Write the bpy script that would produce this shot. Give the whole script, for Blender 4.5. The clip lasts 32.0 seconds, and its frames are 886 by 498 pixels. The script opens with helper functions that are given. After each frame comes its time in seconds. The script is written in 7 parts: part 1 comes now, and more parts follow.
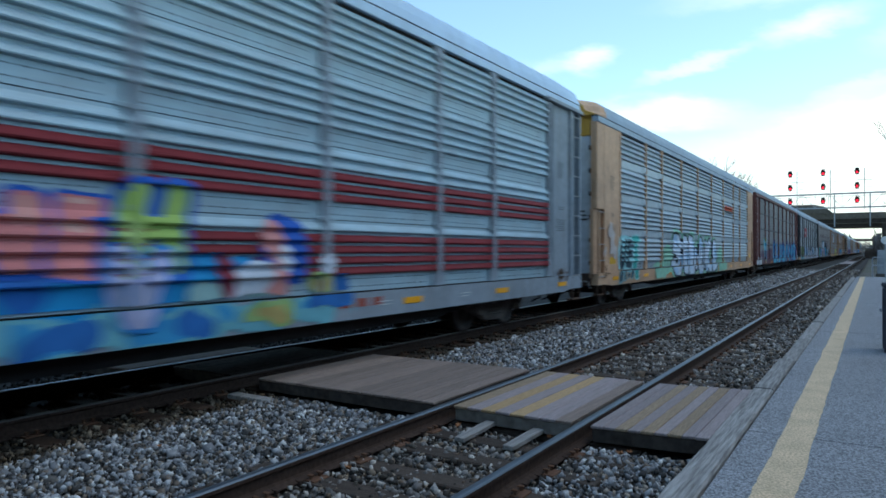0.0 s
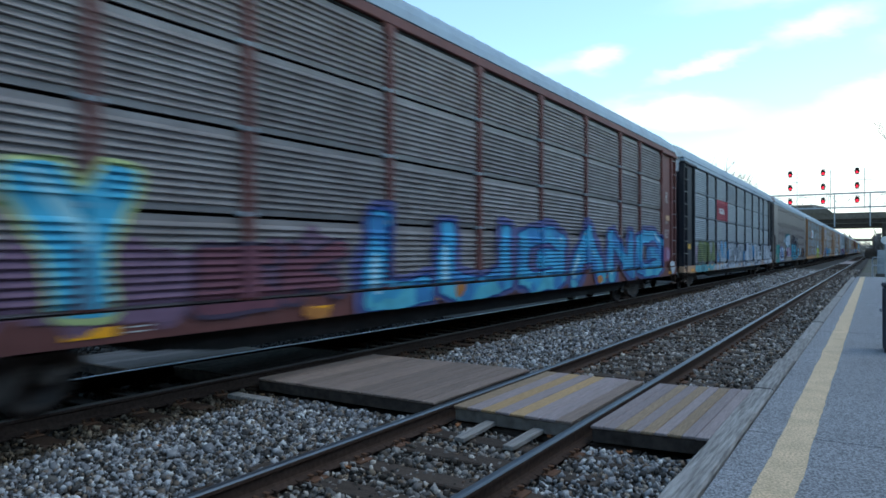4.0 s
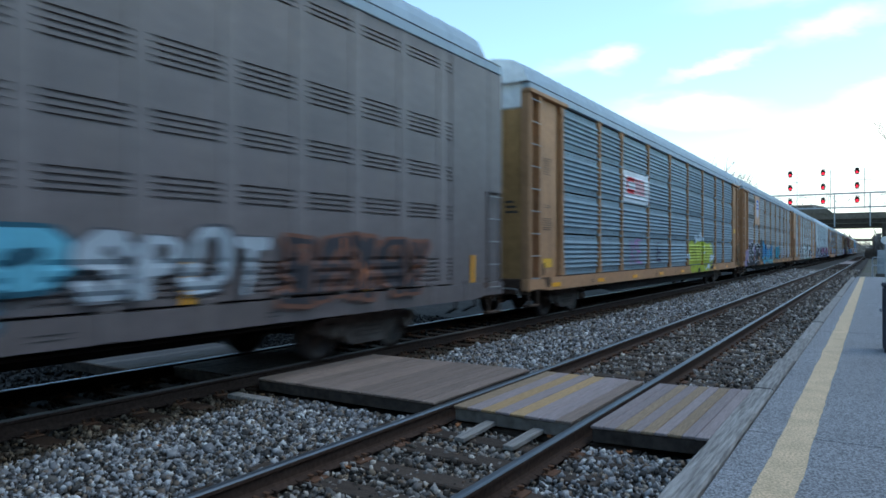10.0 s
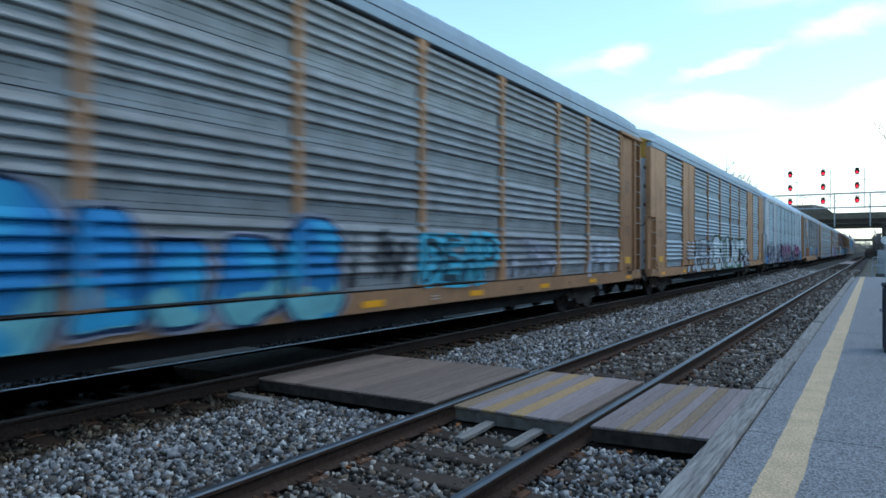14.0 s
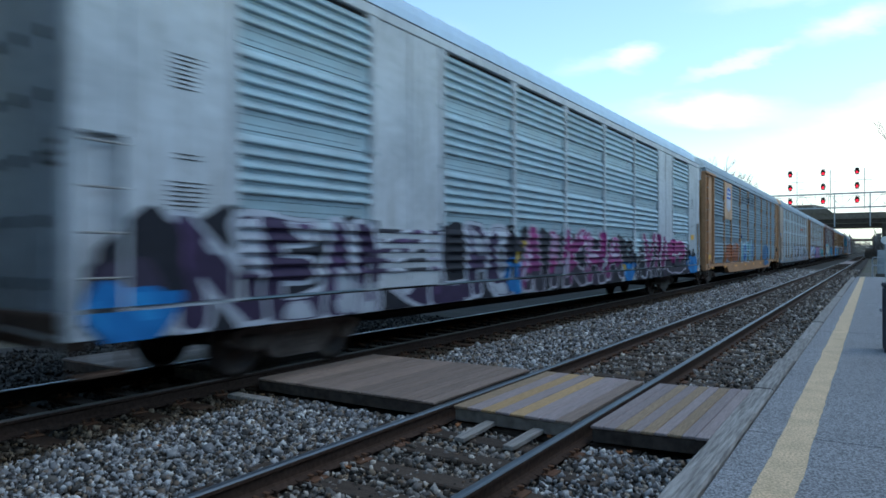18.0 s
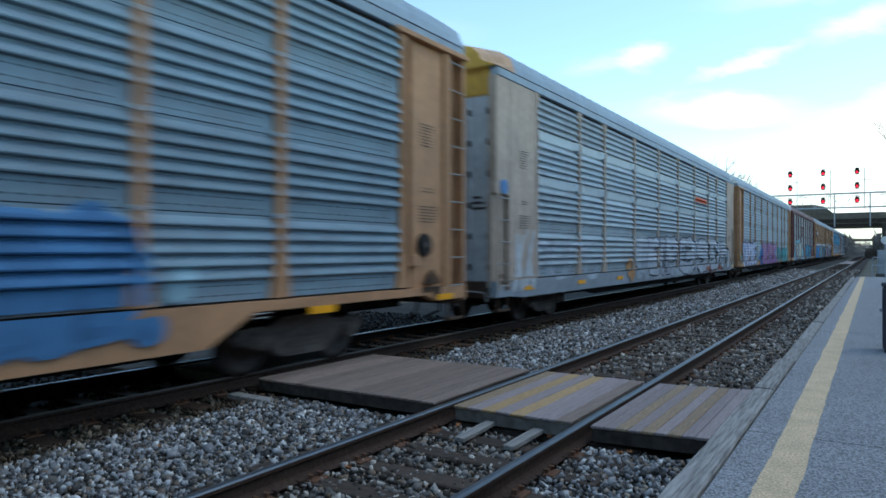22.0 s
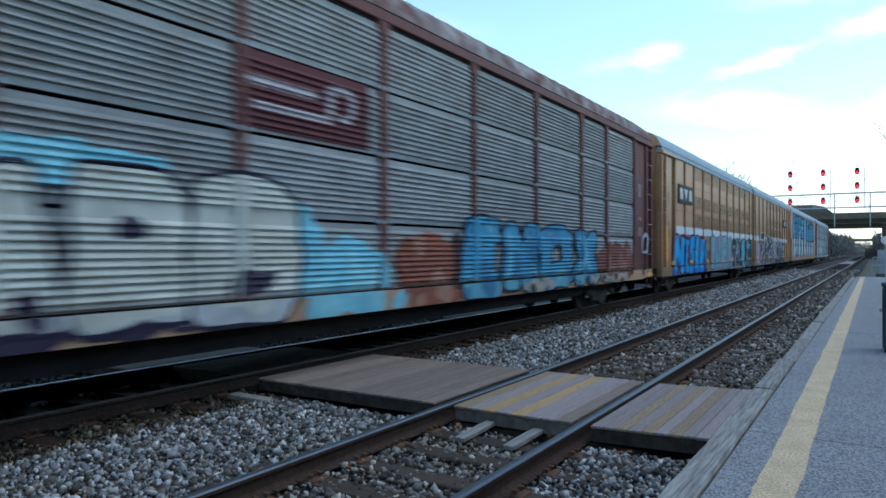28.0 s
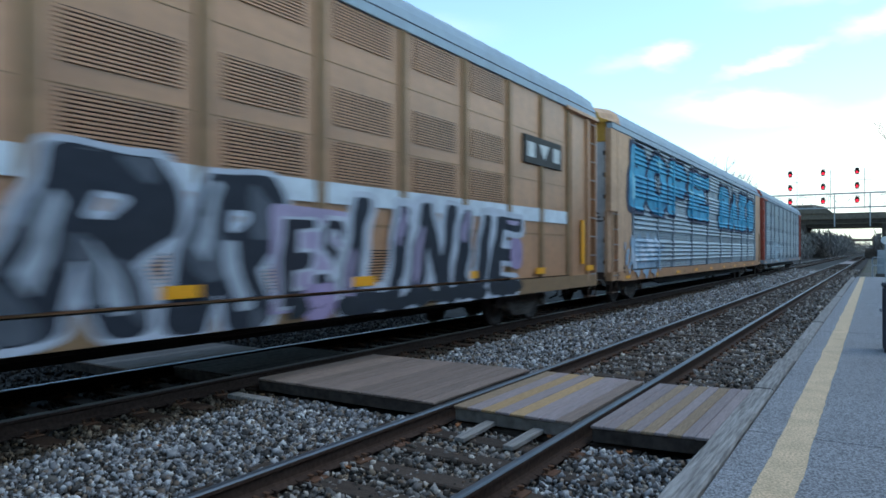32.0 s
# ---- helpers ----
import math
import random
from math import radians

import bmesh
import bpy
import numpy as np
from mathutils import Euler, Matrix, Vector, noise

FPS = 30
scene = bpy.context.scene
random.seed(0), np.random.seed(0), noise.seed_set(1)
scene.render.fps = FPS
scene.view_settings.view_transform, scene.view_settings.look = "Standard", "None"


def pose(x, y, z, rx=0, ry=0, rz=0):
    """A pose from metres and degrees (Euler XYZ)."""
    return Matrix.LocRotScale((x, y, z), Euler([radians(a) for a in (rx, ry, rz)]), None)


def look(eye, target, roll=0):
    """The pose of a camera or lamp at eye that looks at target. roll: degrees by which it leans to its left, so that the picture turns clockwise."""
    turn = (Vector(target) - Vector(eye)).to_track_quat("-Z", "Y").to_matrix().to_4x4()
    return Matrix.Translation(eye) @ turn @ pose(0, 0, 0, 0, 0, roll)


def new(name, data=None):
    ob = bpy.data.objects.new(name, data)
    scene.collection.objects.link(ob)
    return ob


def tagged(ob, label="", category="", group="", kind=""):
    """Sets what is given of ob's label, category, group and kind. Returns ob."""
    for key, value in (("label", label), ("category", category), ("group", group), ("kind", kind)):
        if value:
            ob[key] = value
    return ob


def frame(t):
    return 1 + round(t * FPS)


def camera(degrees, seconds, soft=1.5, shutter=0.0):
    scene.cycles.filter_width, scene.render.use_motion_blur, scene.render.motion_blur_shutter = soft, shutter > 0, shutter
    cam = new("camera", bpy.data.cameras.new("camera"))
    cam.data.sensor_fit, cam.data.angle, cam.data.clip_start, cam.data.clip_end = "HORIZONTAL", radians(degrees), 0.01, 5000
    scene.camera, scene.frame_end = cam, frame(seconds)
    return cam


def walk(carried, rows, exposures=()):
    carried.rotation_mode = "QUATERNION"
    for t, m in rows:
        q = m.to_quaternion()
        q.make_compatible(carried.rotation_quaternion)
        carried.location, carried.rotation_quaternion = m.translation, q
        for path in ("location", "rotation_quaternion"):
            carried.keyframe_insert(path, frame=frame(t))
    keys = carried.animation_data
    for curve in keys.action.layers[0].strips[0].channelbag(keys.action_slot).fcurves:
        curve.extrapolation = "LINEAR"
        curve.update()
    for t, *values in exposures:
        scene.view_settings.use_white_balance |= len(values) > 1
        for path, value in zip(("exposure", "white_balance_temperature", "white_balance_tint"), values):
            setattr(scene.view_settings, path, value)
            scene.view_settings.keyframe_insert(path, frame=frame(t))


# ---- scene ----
# ---- camera, fixed on the platform ----
YAW = radians(32.48)
EYE = (0.0, 0.0, 1.628)
AIM = (-math.sin(YAW), math.cos(YAW), 1.628 + math.tan(radians(0.15)))
cam = camera(66.3, 32.0, soft=1.65, shutter=0.58)
walk(cam, [(0.0, look(EYE, AIM)), (32.0, look(EYE, AIM))],
     [(0.0, 0.0), (3.0, 0.05), (6.0, 0.43), (7.0, 0.33), (10.0, 0.2), (14.0, 0.2), (17.0, 0.06), (19.0, 0.0), (20.0, 0.04), (23.0, 0.14), (25.0, 0.14), (28.0, 0.22), (30.0, 0.24), (32.0, 0.2)])
scene.view_settings.use_white_balance = True
scene.view_settings.white_balance_temperature = 6600
scene.view_settings.white_balance_tint = 2

# ---- light: open shade under a bright evening sky ----
SUN_EL, SUN_AZ = radians(60), radians(62)   # azimuth counted from +y towards +x
world = bpy.data.worlds.new("sky")
scene.world = world
world.use_nodes = True
wn, wl = world.node_tree.nodes, world.node_tree.links
sky = wn.new("ShaderNodeTexSky")
sky.sky_type, sky.sun_disc = "NISHITA", False
sky.sun_elevation, sky.sun_rotation = SUN_EL, SUN_AZ
sky.air_density, sky.dust_density, sky.ozone_density = 1.0, 0.6, 2.0
wn["Background"].inputs[1].default_value = 0.28
haze = wn.new("ShaderNodeVectorMath")
haze.operation = "MULTIPLY"
haze.inputs[1].default_value = (0.965, 1.04, 1.0)   # thin evening haze turns the blue towards cyan
wl.new(sky.outputs[0], haze.inputs[0])
wl.new(haze.outputs[0], wn["Background"].inputs[0])
sun = new("sun", bpy.data.lights.new("sun", "SUN"))
sun.data.energy, sun.data.angle, sun.data.color = 0.3, radians(30), (1.0, 0.97, 0.94)
sun.matrix_basis = look((0, 0, 60), (-math.sin(SUN_AZ) * 50, -math.cos(SUN_AZ) * 50, 60 - 50 * math.tan(SUN_EL)))

# ---- mesh helpers ----
class MB:
    """Collects vertices and faces; each face has a material slot and a smooth flag."""
    def __init__(self):
        self.v, self.f, self.m, self.s = [], [], [], []

    def add(self, verts, faces, mi=0, smooth=False):
        n = len(self.v)
        self.v.extend(verts)
        for fc in faces:
            self.f.append(tuple(i + n for i in fc))
            self.m.append(mi)
            self.s.append(smooth)
        return self

    def box(self, x0, x1, y0, y1, z0, z1, mi=0):
        vs = [(x, y, z) for x in (x0, x1) for y in (y0, y1) for z in (z0, z1)]
        return self.add(vs, [(0, 1, 3, 2), (4, 6, 7, 5), (0, 4, 5, 1), (2, 3, 7, 6), (0, 2, 6, 4), (1, 5, 7, 3)], mi)

    def cbox(self, x0, x1, y0, y1, z0, z1, c=0.01, mi=0):
        """A box with chamfered edges."""
        lo, hi = (x0, y0, z0), (x1, y1, z1)
        vs, ix = [], {}
        for sx in (0, 1):
            for sy in (0, 1):
                for sz in (0, 1):
                    sg = (sx, sy, sz)
                    for a in range(3):
                        p = []
                        for b in range(3):
                            e = (hi if sg[b] else lo)[b]
                            if b != a:
                                e += -c if sg[b] else c
                            p.append(e)
                        ix[(sg, a)] = len(vs)
                        vs.append(tuple(p))
        fs = []
        for a in range(3):
            b, d = (a + 1) % 3, (a + 2) % 3
            for s in (0, 1):
                q = []
                for sb, sd in ((0, 0), (1, 0), (1, 1), (0, 1)):
                    g = [0, 0, 0]
                    g[a], g[b], g[d] = s, sb, sd
                    q.append(ix[(tuple(g), a)])
                fs.append(q if s else q[::-1])
            for sb in (0, 1):
                for sd in (0, 1):
                    g0, g1 = [0, 0, 0], [0, 0, 0]
                    g0[a], g1[a] = 0, 1
                    g0[b] = g1[b] = sb
                    g0[d] = g1[d] = sd
                    g0, g1 = tuple(g0), tuple(g1)
                    q = [ix[(g0, b)], ix[(g1, b)], ix[(g1, d)], ix[(g0, d)]]
                    fs.append(q if sb == sd else q[::-1])
        for sx in (0, 1):
            for sy in (0, 1):
                for sz in (0, 1):
                    g = (sx, sy, sz)
                    q = [ix[(g, 0)], ix[(g, 1)], ix[(g, 2)]]
                    fs.append(q if (sx + sy + sz) % 2 else q[::-1])
        return self.add(vs, fs, mi)

    def prism(self, prof, y0, y1, mi=0, caps=True, smooth=False):
        """A closed outline of (x, z) drawn out along y."""
        n = len(prof)
        vs = [(x, y0, z) for x, z in prof] + [(x, y1, z) for x, z in prof]
        fs = [(i, (i + 1) % n, n + (i + 1) % n, n + i) for i in range(n)]
        if caps:
            fs += [tuple(range(n))[::-1], tuple(range(n, 2 * n))]
        return self.add(vs, fs, mi, smooth)

    def plate(self, prof, x0, x1, mi=0):
        """A closed outline of (y, z) drawn out along x."""
        n = len(prof)
        vs = [(x0, y, z) for y, z in prof] + [(x1, y, z) for y, z in prof]
        fs = [(i, (i + 1) % n, n + (i + 1) % n, n + i) for i in range(n)]
        fs += [tuple(range(n))[::-1], tuple(range(n, 2 * n))]
        return self.add(vs, fs, mi)

    def sheet(self, prof, y0, y1, mi=0):
        """An open line of (x, z) drawn out along y."""
        n = len(prof)
        vs = [(x, y0, z) for x, z in prof] + [(x, y1, z) for x, z in prof]
        return self.add(vs, [(i, n + i, n + i + 1, i + 1) for i in range(n - 1)], mi)

    def cyl(self, p0, p1, r0, r1=None, n=10, mi=0, caps=True):
        r1 = r0 if r1 is None else r1
        p0, p1 = Vector(p0), Vector(p1)
        d = (p1 - p0).normalized()
        a = d.orthogonal().normalized()
        b = d.cross(a)
        vs = []
        for p, r in ((p0, r0), (p1, r1)):
            for i in range(n):
                t = 2 * math.pi * i / n
                vs.append(tuple(p + r * (math.cos(t) * a + math.sin(t) * b)))
        self.add(vs, [(i, (i + 1) % n, n + (i + 1) % n, n + i) for i in range(n)], mi, True)
        if caps:
            self.add(vs, [tuple(range(n))[::-1], tuple(range(n, 2 * n))], mi)
        return self

    def mesh(self, name, mats):
        me = bpy.data.meshes.new(name)
        me.from_pydata(self.v, [], self.f)
        for m in (mats if isinstance(mats, (list, tuple)) else [mats]):
            me.materials.append(m)
        me.polygons.foreach_set("material_index", self.m)
        me.polygons.foreach_set("use_smooth", self.s)
        bm = bmesh.new()
        bm.from_mesh(me)
        bmesh.ops.recalc_face_normals(bm, faces=bm.faces)
        bm.to_mesh(me)
        bm.free()
        me.update()
        return me


def part(name, mb, material, parent=None, label="", at=None):
    """One mesh object under a thing or a part. mb may be a finished mesh, shared between alike pieces."""
    me = mb if isinstance(mb, bpy.types.Mesh) else mb.mesh(name, material)
    ob = new(name, me)
    if parent is not None:
        ob.parent = parent
    if at is not None:
        ob.location = at
    if label:
        ob["label"] = label
    return ob


def thing(name, label, category, at=(0, 0, 0), group="", kind=""):
    ob = new(name)
    ob.location = at
    ob.empty_display_size = 0.2
    return tagged(ob, label, category, group, kind)


# ---- materials ----
MATS = {}


def surface(name, color, rough=0.7, metal=0.0, spread=0.25, grain=18.0, patch=1.6, bump=0.2, streak=(1, 1, 1),
            tint=None, rand=0.0, island=False, tint_amount=0.5, spec=None, grime=None, skew=1.0, palette=None, sharp=0.22):
    """Painted, rusty, wooden or mineral surface: grain and patches in object space, patches lean towards tint."""
    if name in MATS:
        return MATS[name]
    m = bpy.data.materials.new(name)
    m.use_nodes = True
    n, l = m.node_tree.nodes, m.node_tree.links
    b = n["Principled BSDF"]
    b.inputs["Roughness"].default_value = rough
    b.inputs["Metallic"].default_value = metal
    b.inputs["Specular IOR Level"].default_value = (0.5 if rough < 0.7 else 0.18) if spec is None else spec
    tc = n.new("ShaderNodeTexCoord")
    mp = n.new("ShaderNodeMapping")
    mp.inputs["Scale"].default_value = streak
    l.new(tc.outputs["Object"], mp.inputs[0])
    fine, big = n.new("ShaderNodeTexNoise"), n.new("ShaderNodeTexNoise")
    fine.inputs["Scale"].default_value, fine.inputs["Detail"].default_value = grain, 4
    big.inputs["Scale"].default_value, big.inputs["Detail"].default_value = patch, 5
    big.inputs["Roughness"].default_value = 0.65
    l.new(mp.outputs[0], fine.inputs["Vector"])
    l.new(mp.outputs[0], big.inputs["Vector"])
    ramp = n.new("ShaderNodeMapRange")
    ramp.inputs[1].default_value, ramp.inputs[2].default_value = 0.38, 0.68
    l.new(big.outputs["Fac"], ramp.inputs[0])
    mix = n.new("ShaderNodeMix")
    mix.data_type = "RGBA"
    t = tint or tuple(c * (1 - spread) for c in color)
    mix.inputs[6].default_value, mix.inputs[7].default_value = (*color, 1), (*t, 1)
    k = n.new("ShaderNodeMath")
    k.operation = "MULTIPLY"
    k.inputs[1].default_value = tint_amount if tint else 1.0
    l.new(ramp.outputs[0], k.inputs[0])
    l.new(k.outputs[0], mix.inputs[0])
    val = n.new("ShaderNodeMapRange")
    val.inputs[1].default_value, val.inputs[2].default_value = 0.5 - sharp, 0.5 + sharp
    val.inputs[3].default_value, val.inputs[4].default_value = 1 - spread, 1 + spread
    l.new(fine.outputs["Fac"], val.inputs[0])
    out = val.outputs[0]
    if rand or island:
        src = n.new("ShaderNodeNewGeometry").outputs["Random Per Island"] if island else n.new("ShaderNodeObjectInfo").outputs["Random"]
        rr = n.new("ShaderNodeMapRange")
        rr.inputs[3].default_value, rr.inputs[4].default_value = 1 - rand, 1 + rand
        pw = n.new("ShaderNodeMath")
        pw.operation = "POWER"
        pw.inputs[1].default_value = skew
        l.new(src, pw.inputs[0])
        l.new(pw.outputs[0], rr.inputs[0])
        mul = n.new("ShaderNodeMath")
        mul.operation = "MULTIPLY"
        l.new(out, mul.inputs[0])
        l.new(rr.outputs[0], mul.inputs[1])
        out = mul.outputs[0]
    sc = n.new("ShaderNodeVectorMath")
    sc.operation = "SCALE"
    if palette:
        # each loose piece takes one of several colours
        cr = n.new("ShaderNodeValToRGB")
        cr.color_ramp.interpolation = "CONSTANT"
        while len(cr.color_ramp.elements) < len(palette):
            cr.color_ramp.elements.new(0.5)
        for e, (at, c) in zip(cr.color_ramp.elements, palette):
            e.position, e.color = at, (*c, 1)
        l.new(n.new("ShaderNodeNewGeometry").outputs["Random Per Island"], cr.inputs[0])
        l.new(cr.outputs[0], sc.inputs[0])
    else:
        l.new(mix.outputs[2], sc.inputs[0])
    l.new(out, sc.inputs["Scale"])
    col = sc.outputs[0]
    if grime:
        # runs of dirt or rust: tall thin noise
        gm = n.new("ShaderNodeMapping")
        gm.inputs["Scale"].default_value = (1, 9, 0.5)
        l.new(tc.outputs["Object"], gm.inputs[0])
        gn = n.new("ShaderNodeTexNoise")
        gn.inputs["Scale"].default_value, gn.inputs["Detail"].default_value = 1.6, 4
        l.new(gm.outputs[0], gn.inputs["Vector"])
        gr = n.new("ShaderNodeMapRange")
        gr.inputs[1].default_value, gr.inputs[2].default_value = 0.52, 0.78
        gr.inputs[4].default_value = grime[3]
        l.new(gn.outputs["Fac"], gr.inputs[0])
        g2 = n.new("ShaderNodeMix")
        g2.data_type = "RGBA"
        g2.inputs[7].default_value = (*grime[:3], 1)
        l.new(gr.outputs[0], g2.inputs[0])
        l.new(col, g2.inputs[6])
        col = g2.outputs[2]
    l.new(col, b.inputs["Base Color"])
    if bump:
        bp = n.new("ShaderNodeBump")
        bp.inputs["Strength"].default_value, bp.inputs["Distance"].default_value = bump, 0.01
        l.new(fine.outputs["Fac"], bp.inputs["Height"])
        l.new(bp.outputs[0], b.inputs["Normal"])
    MATS[name] = m
    return m


def glow(name, color, strength):
    m = bpy.data.materials.new(name)
    m.use_nodes = True
    b = m.node_tree.nodes["Principled BSDF"]
    b.inputs["Base Color"].default_value = (*color, 1)
    b.inputs["Emission Color"].default_value = (*color, 1)
    b.inputs["Emission Strength"].default_value = strength
    return m


def stone_mix(k, warm):
    """Crushed rock of several sorts, from near black to white."""
    rows = [(0.0, (0.06, 0.057, 0.056)), (0.2, (0.12, 0.112, 0.105)), (0.29, (0.17, 0.135, 0.11)), (0.38, (0.175, 0.18, 0.195)), (0.56, (0.26, 0.265, 0.28)),
            (0.72, (0.30, 0.26, 0.22)), (0.78, (0.37, 0.385, 0.41)), (0.93, (0.6, 0.61, 0.62))]
    return [(a, (r * k * (1 + warm), g * k, b * k * (1 - warm))) for a, (r, g, b) in rows]


M_STONE = surface("ballast_stone", (0.3, 0.3, 0.3), 0.8, spread=0.25, grain=40, patch=6, bump=0.3, palette=stone_mix(0.97, 0.05))
M_STONE2 = surface("dirty_ballast_stone", (0.2, 0.2, 0.2), 0.85, spread=0.25, grain=40, patch=5, bump=0.3, palette=stone_mix(0.74, 0.14))
# stones under the train: its shade is put into their colour
M_STONE3 = surface("train_shade_ballast_stone", (0.07, 0.07, 0.07), 0.85, spread=0.25, grain=40, patch=5, bump=0.3, palette=stone_mix(0.14, 0.1))
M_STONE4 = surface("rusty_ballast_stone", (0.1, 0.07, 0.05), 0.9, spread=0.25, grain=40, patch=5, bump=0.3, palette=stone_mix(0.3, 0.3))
# stones beyond the far rail, coloured dark for the train's shade
M_STONE5 = surface("train_shade_far_stone", (0.1, 0.07, 0.05), 0.9, spread=0.25, grain=40, patch=5, bump=0.3, palette=stone_mix(0.13, 0.1))
# near black: the shade in the gaps between stones is in this colour
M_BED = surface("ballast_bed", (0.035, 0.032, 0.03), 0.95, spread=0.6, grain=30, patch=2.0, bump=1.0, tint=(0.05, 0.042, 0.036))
M_SOIL = surface("yard_ground", (0.11, 0.10, 0.09), 0.95, spread=0.35, grain=3.0, patch=0.08, bump=0.6, tint=(0.09, 0.10, 0.055), tint_amount=0.7)
M_RAIL = surface("rusty_rail_side", (0.045, 0.027, 0.02), 0.9, 0.0, spread=0.3, grain=25, patch=2, bump=0.3, tint=(0.07, 0.045, 0.034))
M_RAILTOP = surface("polished_rail_head", (0.15, 0.165, 0.185), 0.42, 0.85, spread=0.15, grain=3, patch=0.6, bump=0.0, streak=(40, 1, 1))
M_RAILTOP2 = surface("worn_rail_head", (0.36, 0.38, 0.41), 0.34, 0.85, spread=0.15, grain=3, patch=0.6, bump=0.0, streak=(40, 1, 1))
M_RAILTOP3 = surface("brown_dull_rail_head", (0.13, 0.11, 0.10), 0.5, 0.5, spread=0.2, grain=3, patch=0.6, bump=0.0, streak=(40, 1, 1))
# rail side with the train's shadow put into its colour
M_RAILB = surface("shade_black_rail_side", (0.014, 0.012, 0.011), 0.8, 0.0, spread=0.3, grain=25, patch=2, bump=0.3, tint=(0.03, 0.022, 0.018))
M_TIE = surface("creosoted_tie", (0.05, 0.036, 0.028), 0.9, spread=0.4, grain=14, patch=3, bump=0.6, streak=(0.6, 8, 8), tint=(0.09, 0.068, 0.055), rand=0.25)
M_TIE2 = surface("rust_stained_tie", (0.07, 0.04, 0.026), 0.9, spread=0.4, grain=14, patch=3, bump=0.6, streak=(0.6, 8, 8), tint=(0.035, 0.025, 0.02), rand=0.3)
M_PLATE = surface("rusty_plate", (0.15, 0.075, 0.045), 0.85, 0.2, spread=0.35, grain=25, patch=6, bump=0.4)
M_PLANKG = surface("grey_crossing_plank", (0.25, 0.185, 0.155), 0.8, spread=0.22, grain=9, patch=2.2, bump=0.5, streak=(9, 0.8, 3), tint=(0.12, 0.09, 0.072), rand=0.2)
M_PLANKB = surface("blue_grey_plank", (0.285, 0.228, 0.225), 0.75, spread=0.2, grain=9, patch=2.2, bump=0.4, streak=(9, 0.8, 3), tint=(0.17, 0.14, 0.125), rand=0.12)
M_PLANKY = surface("tan_worn_plank", (0.30, 0.21, 0.135), 0.8, spread=0.25, grain=9, patch=2.6, bump=0.4, streak=(9, 0.8, 3), tint=(0.2, 0.15, 0.11), rand=0.12)
M_PLANKO = surface("ochre_plank", (0.40, 0.255, 0.125), 0.8, spread=0.25, grain=9, patch=2.6, bump=0.4, streak=(9, 0.8, 3), tint=(0.23, 0.165, 0.11), rand=0.1)
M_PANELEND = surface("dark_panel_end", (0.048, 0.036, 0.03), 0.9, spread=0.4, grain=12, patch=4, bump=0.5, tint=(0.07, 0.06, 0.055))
M_PANELEND2 = surface("grey_panel_end", (0.15, 0.13, 0.115), 0.9, spread=0.35, grain=12, patch=4, bump=0.5, tint=(0.09, 0.075, 0.06))
M_TIMBER = surface("weathered_edge_timber", (0.27, 0.255, 0.243), 0.88, spread=0.36, sharp=0.16, grain=6, patch=2.2, bump=1.0, streak=(10, 0.5, 4), tint=(0.15, 0.13, 0.115), rand=0.15)
M_ASPH = surface("platform_asphalt", (0.25, 0.25, 0.262), 0.9, spread=0.46, sharp=0.09, grain=70, patch=0.7, bump=0.6, tint=(0.2, 0.198, 0.205))
M_YEL = surface("worn_yellow_line", (0.64, 0.47, 0.305), 0.8, spread=0.25, sharp=0.11, grain=55, patch=3.5, bump=0.4, tint=(0.38, 0.29, 0.18))
M_LEAF = surface("dead_leaf", (0.30, 0.13, 0.06), 0.8, spread=0.3, grain=30, patch=8, bump=0.2)
# ---- ground ----
TA, TB = -3.10, -7.82      # centre lines of the near and the far track
HALF = 0.755               # centre to rail-head centre


def ground_sheet():
    mb = MB()
    mb.add([(-2600, -900, -0.42), (2600, -900, -0.42), (2600, 4200, -0.42), (-2600, 4200, -0.42)], [(0, 1, 2, 3)])
    ob = part("ground", mb, M_SOIL)
    return tagged(ob, "brown gravelly ground with dry grass", "ground", kind="structure")


ground_sheet()


def bed_height(x, y):
    return -0.235 + 0.03 * noise.noise((x * 0.9, y * 0.9, 0)) + 0.02 * noise.noise((x * 4, y * 4, 7))


def ballast_bed():
    """The bed of both tracks: uneven near the camera, a long strip beyond."""
    xs = [-15.2, -14.0] + list(np.arange(-13.0, -1.1, 0.3)) + [-1.02]
    ys = list(np.arange(-14, 2, 2.0)) + list(np.arange(2, 26, 0.3)) + list(np.arange(26, 90, 4.0)) + [120, 200, 400, 900]
    v, f = [], []
    for y in ys:
        for x in xs:
            z = -0.40 if x < -14.1 else bed_height(x, y)
            v.append((x, y, z))
    n = len(xs)
    for j in range(len(ys) - 1):
        for i in range(n - 1):
            f.append((j * n + i, j * n + i + 1, (j + 1) * n + i + 1, (j + 1) * n + i))
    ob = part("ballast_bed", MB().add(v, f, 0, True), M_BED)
    return tagged(ob, "ballast bed under both tracks, near black for shade between stones", "ballast", kind="structure")


ballast_bed()


